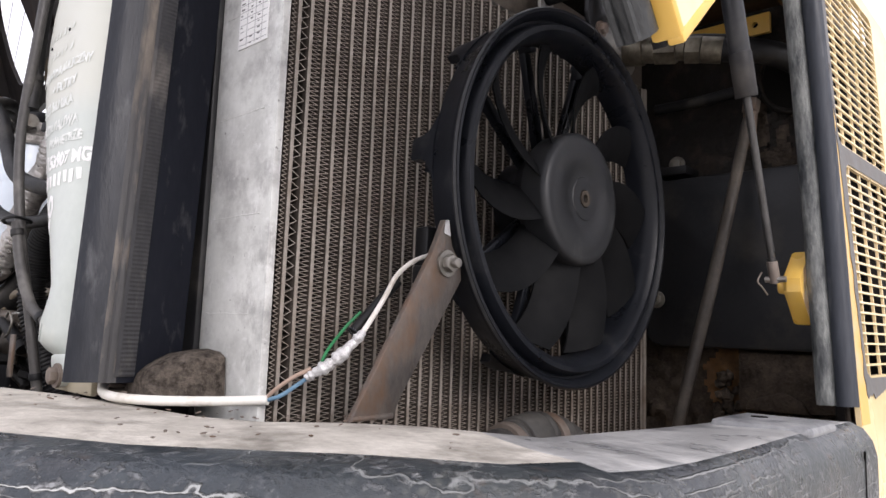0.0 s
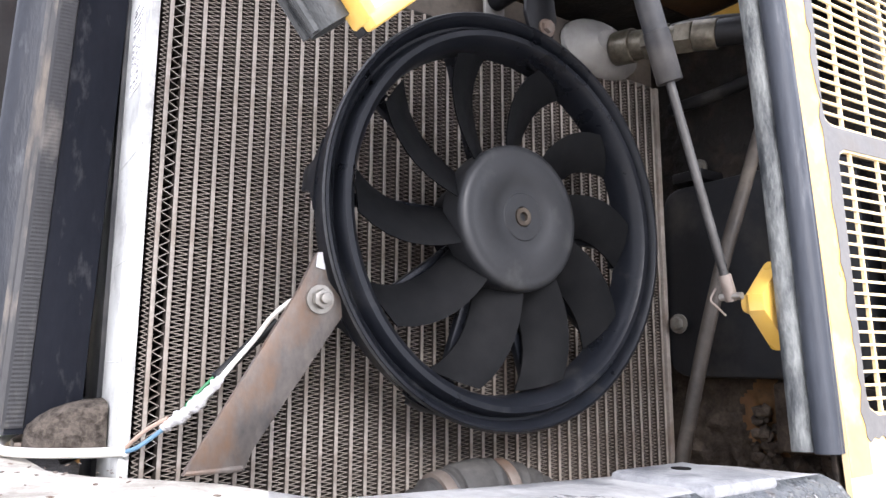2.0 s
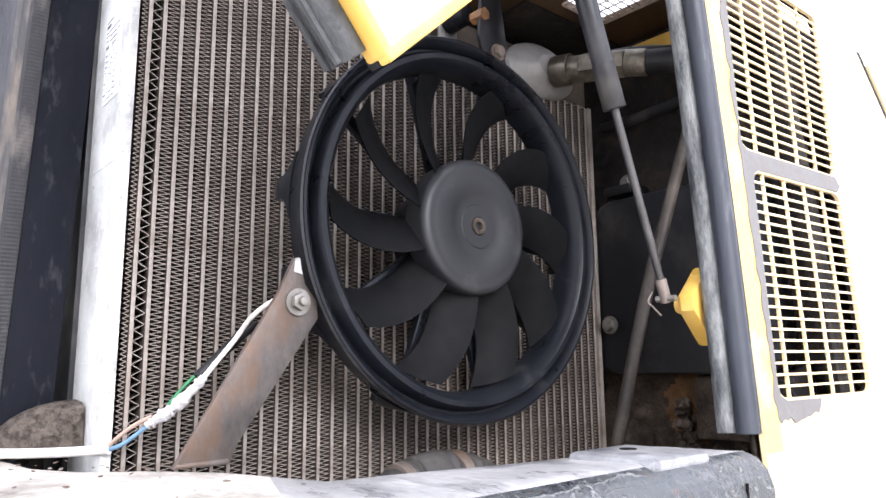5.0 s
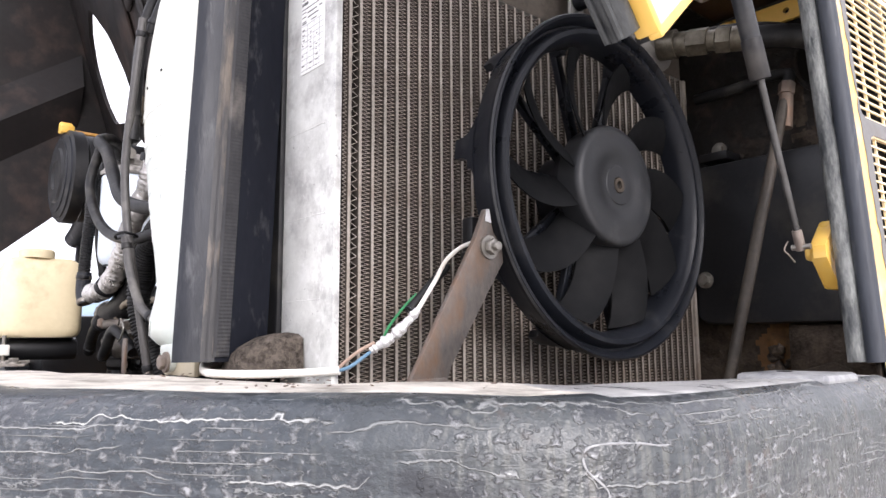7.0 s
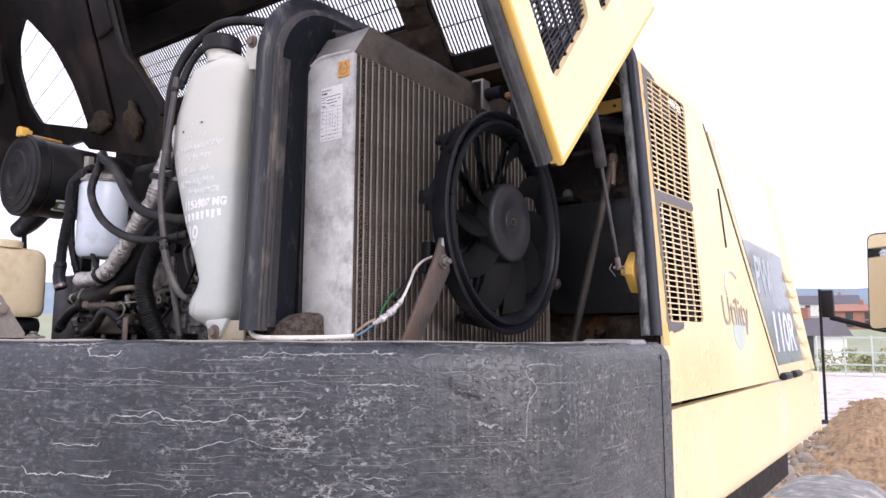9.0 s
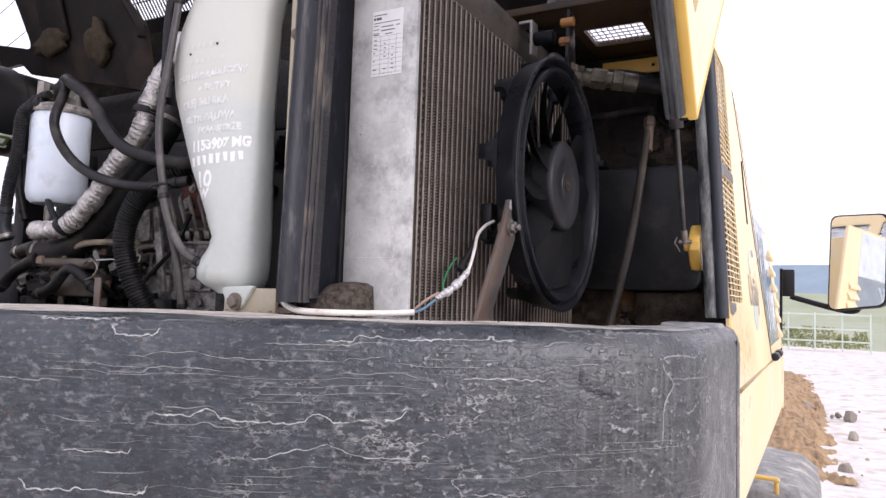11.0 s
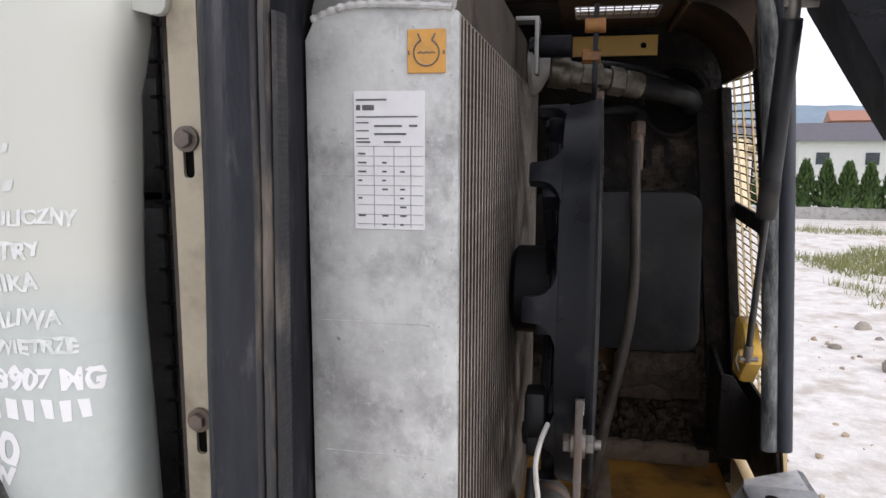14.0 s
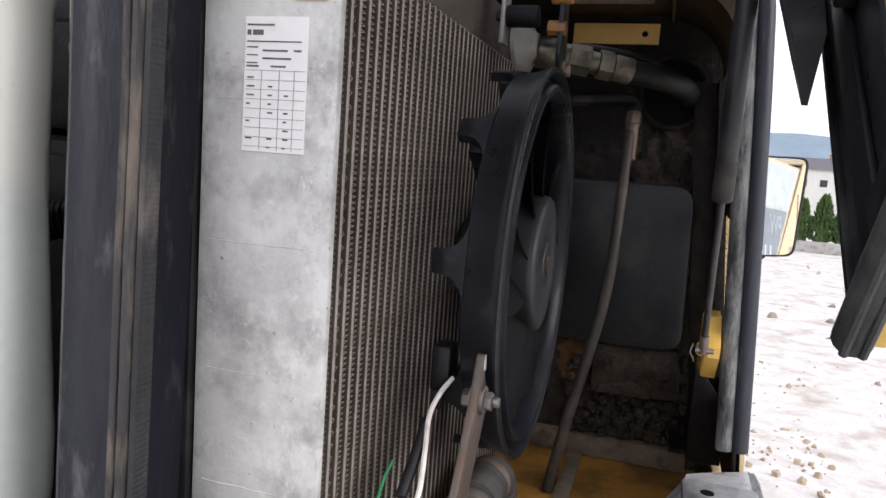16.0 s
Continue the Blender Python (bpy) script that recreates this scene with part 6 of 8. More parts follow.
def hood():
    t = thing("engine_hood", (-1.3, 0.86, 2.05), "opened yellow engine hood with a sooty black inside and mesh openings", "hood")
    g1 = [(0.35, 1.518), (0.672, 1.518), (0.640, 1.708), (0.35, 1.708)]
    g2 = [(0.35, 1.765), (0.655, 1.765), (0.625, 1.955), (0.35, 1.955)]
    outer = [(0.28, 1.465), (0.775, 1.465), (0.733, 2.045), (0.28, 2.045)]
    holes = [rounded(g1, 0.02), rounded(g2, 0.02)]
    part("flank", turned(plate(outer, holes, "x", -0.183, -0.173)), yellow_side, t, "yellow side wall of the hood")
    part("flank_lining", turned(plate([(0.285, 1.47), (0.77, 1.47), (0.729, 2.04), (0.285, 2.04)], holes, "x", -0.1875, -0.1835)), spring_paint, t, "black painted inside")
    for g, rows in ((g1, 5), (g2, 5)):
        a, b, c, d = [Vector((-0.180, y, z)) for y, z in g]
        m = bmesh.new()
        for i in range(1, 40):
            bar(m, a.lerp(b, i / 40), d.lerp(c, i / 40), 0.0022, 0.003, (1, 0, 0))
        for k in range(1, rows):
            bar(m, a.lerp(d, k / rows), b.lerp(c, k / rows), 0.004, 0.004, (1, 0, 0))
        part("grille_mesh", turned(m), black_paint, t, "black wire grille", smooth=0)
    # rolled edges at the lower corner, and the rubber along the bottom edge
    part("edge_fold", turned(box((-0.192, 0.28, 1.461), (-0.172, 0.772, 1.469), 0.003)), yellow, t)
    part("edge_fold", turned(prism([(0.776, 1.462), (0.734, 2.045), (0.726, 2.045), (0.768, 1.462)], "x", -0.183, -0.172, 0.002)), yellow, t)
    part("edge_lip", turned(prism([(0.7755, 1.4625), (0.7335, 2.0445), (0.7265, 2.0445), (0.7685, 1.4625)], "x", -0.1930, -0.1835, 0.001)), black_paint, t, "black painted inner lip")
    arm = loft([[(a, 0.662, z), (b, 0.662, z), (b, y, z), (c, y, z)] for z, a, b, c, y in
                ((1.647, -0.240, -0.218, -0.2225, 0.722), (1.74, -0.245, -0.214, -0.2235, 0.735), (1.91, -0.252, -0.2085, -0.225, 0.757), (2.02, -0.256, -0.2085, -0.226, 0.752))])
    part("hinge_arm", turned(arm), spring_paint, t, "black box-section hinge arm", 25)
    seal = bmesh.new()
    loft([[(-0.1955 + 0.0120 * math.cos(a), y, 1.455 + 0.0135 * math.sin(a)) for a in [2 * math.pi * k / 14 for k in range(14)]] for y in (0.28, 0.45, 0.6, 0.745, 0.763)], seal)
    for k in range(2):
        sweep([(-0.2015 + 0.0105 * k, 0.28, 1.4425), (-0.2015 + 0.0105 * k, 0.762, 1.4425)], 0.0030, 8, seal, 2)
    part("edge_seal", turned(seal), hood_seal, t, "scuffed grey rubber edge seal")
    part("inner_frame", turned(prism([(0.700, 1.50), (0.735, 1.475), (0.700, 2.03), (0.668, 2.03)], "x", -0.1935, -0.188, 0.002)), black_paint, t, "black steel stiffening frame")
    part("inner_frame", turned(box((-0.205, 0.33, 1.718), (-0.188, 0.68, 1.755), 0.003)), black_paint, t, "black steel stiffening frame")
    part("inner_frame", turned(box((-0.200, 0.32, 1.475), (-0.188, 0.70, 1.508), 0.003)), black_paint, t, "black steel stiffening frame")
    # right part of the top, with a mesh window
    w3 = rounded([(-0.66, 0.45), (-0.66, 0.72), (-0.32, 0.72), (-0.32, 0.45)], 0.02)
    w4 = rounded([(-1.735, 0.47), (-1.735, 0.62), (-0.74, 0.62), (-0.74, 0.47)], 0.02)
    outline = [(-1.80, 0.855), (-0.74, 0.855), (-0.72, 0.785), (-0.26, 0.785), (-0.186, 0.735), (-0.186, 0.20), (-0.6, 0.0), (-1.80, -0.06)]
    part("top", turned(plate(outline, [w3, w4], "z", 2.046, 2.058)), hood_inner, t, "sooty underside")
    part("top_skin", turned(plate(outline, [w3, w4], "z", 2.0585, 2.062)), yellow_side, t)
    m = bmesh.new()
    for i in range(90):
        x = -1.735 + 0.995 * i / 89
        bar(m, (x, 0.47, 2.056), (x, 0.62, 2.056), 0.0032, 0.0025, (0, 0, 1))
    for y in (0.505, 0.54, 0.575):
        bar(m, (-1.735, y, 2.058), (-0.74, y, 2.058), 0.0028, 0.002, (0, 0, 1))
    part("mesh", turned(m), black_paint, t, "fine black wire mesh", smooth=0)
    m = bmesh.new()
    for i in range(37):
        x = -0.66 + 0.34 * i / 36
        bar(m, (x, 0.45, 2.056), (x, 0.72, 2.056), 0.0030, 0.0025, (0, 0, 1))
    for k in range(5):
        y = 0.45 + 0.27 * k / 4
        bar(m, (-0.66, y, 2.058), (-0.32, y, 2.058), 0.0028, 0.002, (0, 0, 1))
    part("mesh", turned(m), black_paint, t, "fine black wire mesh", smooth=0)
    part("rib", turned(box((-1.75, 0.375, 2.022), (-0.70, 0.455, 2.0455), 0.01)), hood_inner, t)

    # sagging brown insulation between the mesh windows
    def crumpled(x0, x1, y0, y1, nx, ny, z0=2.036):
        bm = bmesh.new()
        g = []
        for i in range(nx + 1):
            row = []
            for k in range(ny + 1):
                x, y = x0 + (x1 - x0) * i / nx, y0 + (y1 - y0) * k / ny
                n1 = noise.noise(Vector((x * 22, y * 22, 5))) + 0.6 * noise.noise(Vector((x * 55, y * 55, 1))) + 0.3 * noise.noise(Vector((x * 120, y * 120, 2)))
                edge = min(1.0, 8.0 * min(i / nx, 1 - i / nx, k / ny, 1 - k / ny))
                row.append(bm.verts.new((x + 0.006 * n1, y, z0 - edge * (0.012 + 0.014 * n1))))
            g.append(row)
        for i in range(nx):
            for k in range(ny):
                bm.faces.new((g[i][k], g[i + 1][k], g[i + 1][k + 1], g[i][k + 1]))
        thick = bmesh.ops.extrude_face_region(bm, geom=bm.faces[:])
        bmesh.ops.translate(bm, vec=(0, 0, 0.0095), verts=[v for v in thick["geom"] if isinstance(v, bmesh.types.BMVert)])
        return bm
    part("insulation", turned(crumpled(-0.96, -0.662, 0.628, 0.842, 48, 36)), brown_felt, t, "sagging brown insulation")
    part("insulation", turned(crumpled(-0.738, -0.664, 0.44, 0.640, 14, 36)), brown_felt, t, "sagging brown insulation")

    # steep inner panel over the engine, with two mesh windows
    def steep(bm, off=0.0):
        for v in bm.verts:
            v.co.y += 0.50 - 0.32 * (v.co.z - 2.15) - 0.2 * (v.co.x + 1.8)
        return bm
    leaf_hole = rounded([(-2.018, 2.470), (-2.134, 2.434), (-2.193, 2.363), (-2.180, 2.253), (-2.105, 2.170), (-1.701, 2.070), (-1.741, 2.199), (-1.827, 2.322), (-1.94, 2.413)], 0.03)
    edge = [(-2.335, 2.10), (-1.78, 2.052), (-1.74, 2.022), (-1.58, 1.985), (-1.215, 1.90), (-1.205, 2.022), (-1.337, 2.178), (-1.36, 2.9), (-2.335, 2.9)]
    part("inner_panel", steep(plate(edge, [leaf_hole], "y", 0.0, 0.012)), hood_inner, t, "sooty inner panel with mesh windows")
    m = bmesh.new()
    for k in range(6):
        bar(m, (-2.20, 0.006, 2.08 + 0.075 * k), (-1.70, 0.006, 2.12 + 0.075 * k), 0.0011, 0.001, (0, 1, 0))
    part("mesh", steep(m), zinc, t, smooth=0)
    rim = bmesh.new()
    sweep([(-1.352, -0.006, 2.35), (-1.345, -0.006, 2.19), (-1.28, -0.008, 2.115), (-1.215, -0.008, 2.03), (-1.21, -0.006, 1.998)], 0.010, 8, rim, 5)
    part("window_rim", steep(rim), hood_inner, t)
    part("rib", steep(box((-1.62, -0.012, 2.05), (-1.50, -0.001, 2.9), 0.005)), hood_inner, t)
    part("rib", steep(box((-1.48, -0.012, 2.24), (-1.37, -0.001, 2.36), 0.005)), hood_inner, t)
    for x0, x1, z0, z1 in ((-1.665, -1.515, 2.035, 2.085), (-1.425, -1.330, 1.985, 2.060)):
        foam_bm = bmesh.new()
        ring = []
        for k in range(18):
            a = 2 * math.pi * k / 18
            w = 1 + 0.55 * noise.noise(Vector((math.cos(a) * 2.5, math.sin(a) * 2.5, x0 * 9)))
            ring.append(((x0 + x1) / 2 + (x1 - x0) / 2 * w * math.cos(a), (z0 + z1) / 2 + (z1 - z0) / 2 * w * math.sin(a)))
        prism(ring, "y", -0.016, -0.001, 0.004, foam_bm)
        part("foam_remnant", steep(foam_bm), felt_tan, t, "torn tan foam remnant")
    far = plate([(0.08, 1.62), (0.25, 1.725), (0.632, 2.072), (0.511, 2.45), (0.415, 2.75), (-0.35, 2.45)], [], "x", -2.335, -2.312)
    part("far_flank", far, hood_inner, t, "sooty inside of the far side wall")
    sw = loft([[(-2.312 + 0.05 * (1 - abs(k - 4) / 4), y, z + 0.03 * k) for k in range(9)] for y, z in ((-0.05, 1.86), (0.25, 2.02), (0.5, 2.2))])
    part("far_swage", sw, hood_inner, t)


hood()


# ---- engine bay ----
def air_filter():
    t = thing("air_filter", (-1.69, 0.5, 1.80), "black plastic air filter housing with a yellow latch", "air filter")
    cx, cz = -1.728, 1.908
    part("housing", lathe([(0.100, 0.375), (0.104, 0.38), (0.104, 0.46), (0.100, 0.465), (0.100, 0.72), (0.07, 0.76)], (cx, 0, cz), "y", 40, closed=False), black_plastic, t)
    cap = lathe([(0.03, 0.332), (0.035, 0.326), (0.062, 0.326), (0.066, 0.331), (0.078, 0.331), (0.096, 0.336), (0.110, 0.345), (0.110, 0.372), (0.106, 0.376)], (cx, 0, cz), "y", 40, closed=False)
    part("end_cap", cap, black_plastic, t)
    k = bmesh.new()
    prism(rounded([(cx - 0.012, cz + 0.104), (cx + 0.020, cz + 0.101), (cx + 0.026, cz + 0.118), (cx + 0.006, cz + 0.122), (cx + 0.002, cz + 0.131), (cx - 0.010, cz + 0.128)], 0.004), "y", 0.330, 0.358, 0.003, k)
    part("latch", k, yellow, t, "yellow latch")
    part("latch_arm", box((cx + 0.006, 0.3585, cz + 0.104), (cx + 0.018, 0.44, cz + 0.112), 0.003), yellow_old, t)
    st = Matrix.Translation((cx, 0.425, cz)) @ Matrix.Rotation(radians(50), 4, "Y")
    label = part("sticker", box((0.1020, -0.020, -0.019), (0.1032, 0.020, 0.019), m=st, bm=bmesh.new()), pale_letter, t, "small square green sticker", smooth=0)
    part("sticker_field", box((0.1033, -0.016, -0.015), (0.1038, 0.016, 0.015), m=st, bm=bmesh.new()), leaf, label, smooth=0)
    part("sticker_mark", box((0.1039, -0.008, -0.007), (0.1043, 0.008, 0.007), m=st, bm=bmesh.new()), pale_letter, label, smooth=0)
    part("dust_valve", sweep([(cx - 0.040, 0.42, cz - 0.080), (cx - 0.085, 0.413, cz - 0.112), (cx - 0.130, 0.405, cz - 0.132)], lambda u: 0.032 - 0.010 * u, 16), rubber, t)
    part("stay_rod", rod((cx - 0.165, 0.43, cz - 0.05), (cx - 0.062, 0.40, cz - 0.225), 0.0065, None, 10), black_paint, t)
    for r in (0.100, 0.084):
        part("cap_rib", lathe([(r, 0.3385 if r > 0.09 else 0.3325), (r + 0.003, 0.3375 if r > 0.09 else 0.3315), (r + 0.003, 0.345)], (cx, 0, cz), "y", 40), rubber, t)
    part("snorkel", sweep([(cx, 0.74, cz), (cx + 0.15, 0.80, cz + 0.02), (cx + 0.45, 0.78, cz - 0.0)], 0.065, 18), black_plastic, t)


air_filter()


def oil_filter():
    t = thing("fuel_filter", (-1.413, 0.405, 1.67), "white fuel filter canister with a dark filter head", "filter")
    c = (-1.413, 0.405)
    part("canister", lathe([(0.045, 1.672), (0.052, 1.679), (0.056, 1.694), (0.056, 1.849), (0.053, 1.856)], (*c, 0), "z", 40, closed=False), filter_white, t)
    part("head", lathe([(0.060, 1.853), (0.062, 1.858), (0.058, 1.868), (0.035, 1.876), (0.03, 1.90)], (*c, 0), "z", 32, closed=False), pump_metal, t)
    f = bmesh.new()
    rod((c[0] - 0.03, c[1] - 0.02, 1.89), (c[0] + 0.05, c[1] - 0.02, 1.895), 0.012, None, 14, f)
    hexagon((c[0] - 0.005, c[1] - 0.04, 1.875), (c[0] - 0.005, c[1] - 0.04, 1.915), 0.012, f)
    part("union", f, zinc, t)
    part("drain_plug", rod((c[0] - 0.02, c[1], 1.668), (c[0] - 0.02, c[1], 1.640), 0.009, None, 12), zinc, t)


oil_filter()


def washer_tank():
    t = thing("washer_tank", (-1.60, 0.29, 1.53), "yellowed plastic washer tank with a round cap", "tank")
    bm = bmesh.new()
    rings = []
    for z, s in ((1.530, 0.86), (1.536, 0.95), (1.548, 1.0), (1.60, 1.0), (1.647, 0.99), (1.675, 0.97), (1.690, 0.9), (1.699, 0.74)):
        rings.append([(-1.595 + 0.050 * s * math.copysign(abs(math.cos(a)) ** 0.45, math.cos(a)), 0.30 + 0.079 * s * math.copysign(abs(math.sin(a)) ** 0.45, math.sin(a)), z)
                      for a in [2 * math.pi * k / 36 for k in range(36)]])
    loft(rings, bm)
    part("body", bm, beige_plastic, t, "", 50)
    part("cap", lathe([(0.034, 1.698), (0.035, 1.713), (0.031, 1.717)], (-1.578, 0.285, 0), "z", 28, closed=False), beige_plastic, t)
    part("base", rod((-1.595, 0.225, 1.506), (-1.595, 0.375, 1.506), 0.0235, None, 20, None, 0.003), black_plastic, t)
    part("post", rod((-1.552, 0.232, 1.482), (-1.552, 0.232, 1.534), 0.004, None, 10), zinc, t)
    part("clip", box((-1.562, 0.222, 1.493), (-1.544, 0.242, 1.515), 0.003), white_cable, t, "small white plastic clip")
    return t


washer = washer_tank()
washer.matrix_basis = Matrix.Translation((-0.045, -0.003, 0.0)) @ washer.matrix_basis


def mounting_bracket():
    """A slotted upright bracket on the counterweight, before the washer tank."""
    t = thing("mounting_bracket", (-1.259, 0.126, 1.479), "slotted grey steel bracket bolted on the counterweight", "bracket")
    m = Matrix.Translation((-1.259, 0.126, 0)) @ Matrix.Rotation(radians(68.3), 4, "Z")
    slot = rounded([(-0.019, 1.556), (-0.008, 1.559), (0.011, 1.536), (0.001, 1.530)], 0.006, 3)
    web = plate(rounded([(-0.030, 1.4835), (0.050, 1.4835), (0.032, 1.512), (0.010, 1.548), (0.001, 1.565), (-0.014, 1.570), (-0.030, 1.560)], 0.010), [slot], "y", -0.0025, 0.0025)
    part("web", merge(bmesh.new(), web, m), grey_steel, t)
    part("foot", box((-0.040, -0.0025, 1.4795), (0.082, 0.030, 1.4840), 0.001, m=m, bm=bmesh.new()), grey_steel, t)
    part("bolt_head", merge(bmesh.new(), bolt((0.006, -0.0025, 1.534), (0, -1, 0), 0.0085), m), rust, t)
    part("bolt_head", merge(bmesh.new(), bolt((0.062, 0.014, 1.484), (0, 0, 1), 0.008), m), zinc, t)


mounting_bracket()
single("battery_box", box((-2.42, 0.42, 1.42), (-2.20, 0.60, 1.60), 0.01), black_plastic, "black plastic battery box at the far side", "box")


def engine_hoses():
    def hose(pts, r, mat=hose_rubber, ridge=0.0, pitch=0.01, label="black rubber hose in the engine bay", cat="hose", name="engine_hose"):
        t = thing(name, pts[0], label, cat, "engine hoses")
        part("tube", sweep(pts, r, 14, ridge=ridge, pitch=pitch), mat, t)
        line = spline(pts)
        for k in (2, len(line) - 3):
            d = (line[k + 1] - line[k - 1]).normalized()
            part("clamp", rod(line[k] - d * 0.004, line[k] + d * 0.004, r + ridge + 0.0014, None, 16, None, 0.0006), zinc if r > 0.012 else black_plastic, t)
    # foil-wrapped pipe, tied and bent round to the engine
    wrap = [(-1.345, 0.325, 1.609), (-1.275, 0.325, 1.611), (-1.231, 0.33, 1.631), (-1.180, 0.33, 1.672), (-1.141, 0.33, 1.717), (-1.084, 0.335, 1.772), (-1.070, 0.34, 1.825), (-1.055, 0.35, 1.875), (-1.02, 0.37, 1.95)]
    tube = sweep(wrap, lambda u: 0.0172 + 0.0012 * math.sin(60 * u) + 0.0007 * math.sin(143 * u) + 0.0007 * math.sin(420 * u), 20, None, 26)
    for v in tube.verts:
        v.co += 0.0016 * Vector((noise.noise(v.co * 170), noise.noise(v.co * 170 + Vector((5, 0, 0))), noise.noise(v.co * 170 + Vector((0, 5, 0)))))
    single("foil_pipe", tube, foil, "pipe wrapped in crumpled silver foil", "pipe", "engine hoses")
    for c, d in (((-1.075, 0.337, 1.815), (0.15, 0.1, 1.0)), ((-1.262, 0.327, 1.616), (0.75, 0.1, 0.6))):
        c, d = Vector(c), Vector(d).normalized()
        single("hose_clip", rod(c - d * 0.006, c + d * 0.006, 0.0200, None, 20, None, 0.001), black_plastic, "black strap round the foil pipe", "strap", "foil pipe straps")
    hose([(-1.40, 0.37, 1.572), (-1.34, 0.37, 1.574), (-1.285, 0.37, 1.590), (-1.225, 0.375, 1.630), (-1.17, 0.38, 1.69), (-1.13, 0.40, 1.76), (-1.11, 0.43, 1.84)], 0.026)
    # large corrugated hose that drops to the pump
    hose([(-0.84, 0.42, 1.745), (-0.93, 0.37, 1.728), (-0.985, 0.34, 1.708), (-1.046, 0.335, 1.684), (-1.092, 0.335, 1.640), (-1.106, 0.335, 1.585), (-1.094, 0.345, 1.525), (-1.076, 0.36, 1.477), (-1.055, 0.38, 1.42)],
         0.0180, hose_rubber, 0.0022, 0.0056, "thick corrugated black hose")
    hose([(-1.400, 0.385, 1.885), (-1.330, 0.345, 1.892), (-1.262, 0.31, 1.873), (-1.245, 0.298, 1.855), (-1.252, 0.288, 1.797), (-1.206, 0.288, 1.736), (-1.125, 0.29, 1.693), (-1.031, 0.30, 1.674), (-0.938, 0.32, 1.682)], 0.0085)
    hose([(-1.400, 0.385, 1.900), (-1.300, 0.335, 1.896), (-1.216, 0.29, 1.868), (-1.162, 0.29, 1.835), (-1.113, 0.29, 1.781), (-1.057, 0.29, 1.737), (-0.977, 0.31, 1.714), (-0.92, 0.35, 1.715)], 0.0105)
    hose([(-1.40, 0.36, 1.870), (-1.436, 0.34, 1.848), (-1.447, 0.34, 1.773), (-1.465, 0.34, 1.706), (-1.473, 0.34, 1.631)], 0.0115, hose_rubber, 0.0014, 0.0052, "corrugated black sleeve over a cable")
    hose([(-1.472, 0.341, 1.66), (-1.475, 0.341, 1.62), (-1.468, 0.345, 1.596)], 0.0140, rubber, label="grey rubber end of a corrugated sleeve")
    hose([(-1.39, 0.36, 1.885), (-1.45, 0.36, 1.872), (-1.482, 0.365, 1.82), (-1.488, 0.37, 1.72), (-1.47, 0.38, 1.64)], 0.0085)
    hose([(-1.41, 0.38, 1.72), (-1.38, 0.37, 1.67), (-1.34, 0.37, 1.625), (-1.28, 0.38, 1.59)], 0.006)
    # bundle that rises behind the foil pipe
    for k in range(4):
        dx = 0.022 * k
        hose([(-1.20 + dx, 0.42, 1.74), (-1.185 + dx, 0.41, 1.82), (-1.165 + dx, 0.41, 1.89 + 0.004 * k), (-1.10 + dx, 0.42, 1.955), (-1.02 + dx, 0.44, 2.0)], 0.0085, hose_rubber, 0.0015, 0.006, "thin corrugated black conduit")
    # thin grey lines before the bottle
    hose([(-0.915, 0.262, 1.975), (-0.925, 0.258, 1.88), (-0.938, 0.255, 1.76), (-0.925, 0.262, 1.65), (-0.905, 0.275, 1.55), (-0.900, 0.29, 1.46)], 0.0058, vinyl, label="grey vinyl line tied beside the bottle")
    hose([(-0.928, 0.258, 1.66), (-0.912, 0.262, 1.61), (-0.885, 0.268, 1.565), (-0.850, 0.275, 1.545)], 0.0062, vinyl, label="grey vinyl branch line into the bottle")
    single("cable_tie", sweep([(-0.945, 0.25, 1.66), (-0.925, 0.243, 1.662), (-0.908, 0.25, 1.664), (-0.925, 0.272, 1.662), (-0.945, 0.25, 1.66)], 0.002, 6), black_plastic, "black cable tie on the lines", "cable tie")
    # lines that loop over the bottle's cap to the baffle
    hose([(-0.935, 0.262, 1.80), (-0.945, 0.27, 1.95), (-0.925, 0.285, 2.03), (-0.865, 0.30, 2.075), (-0.79, 0.31, 2.075), (-0.70, 0.35, 2.055), (-0.62, 0.45, 2.05)], 0.0085)
    hose([(-0.925, 0.275, 1.96), (-0.905, 0.29, 2.02), (-0.865, 0.30, 2.047), (-0.832, 0.30, 2.045)], 0.0070)
    hose([(-1.38, 0.36, 1.49), (-1.31, 0.345, 1.505), (-1.26, 0.345, 1.54), (-1.20, 0.36, 1.50)], 0.010)
    hose([(-1.52, 0.37, 1.50), (-1.455, 0.36, 1.535), (-1.40, 0.355, 1.553), (-1.385, 0.352, 1.556)], 0.011)
    hose([(-1.56, 0.42, 1.575), (-1.47, 0.40, 1.585), (-1.41, 0.385, 1.585), (-1.36, 0.38, 1.58)], 0.013)

engine_hoses()


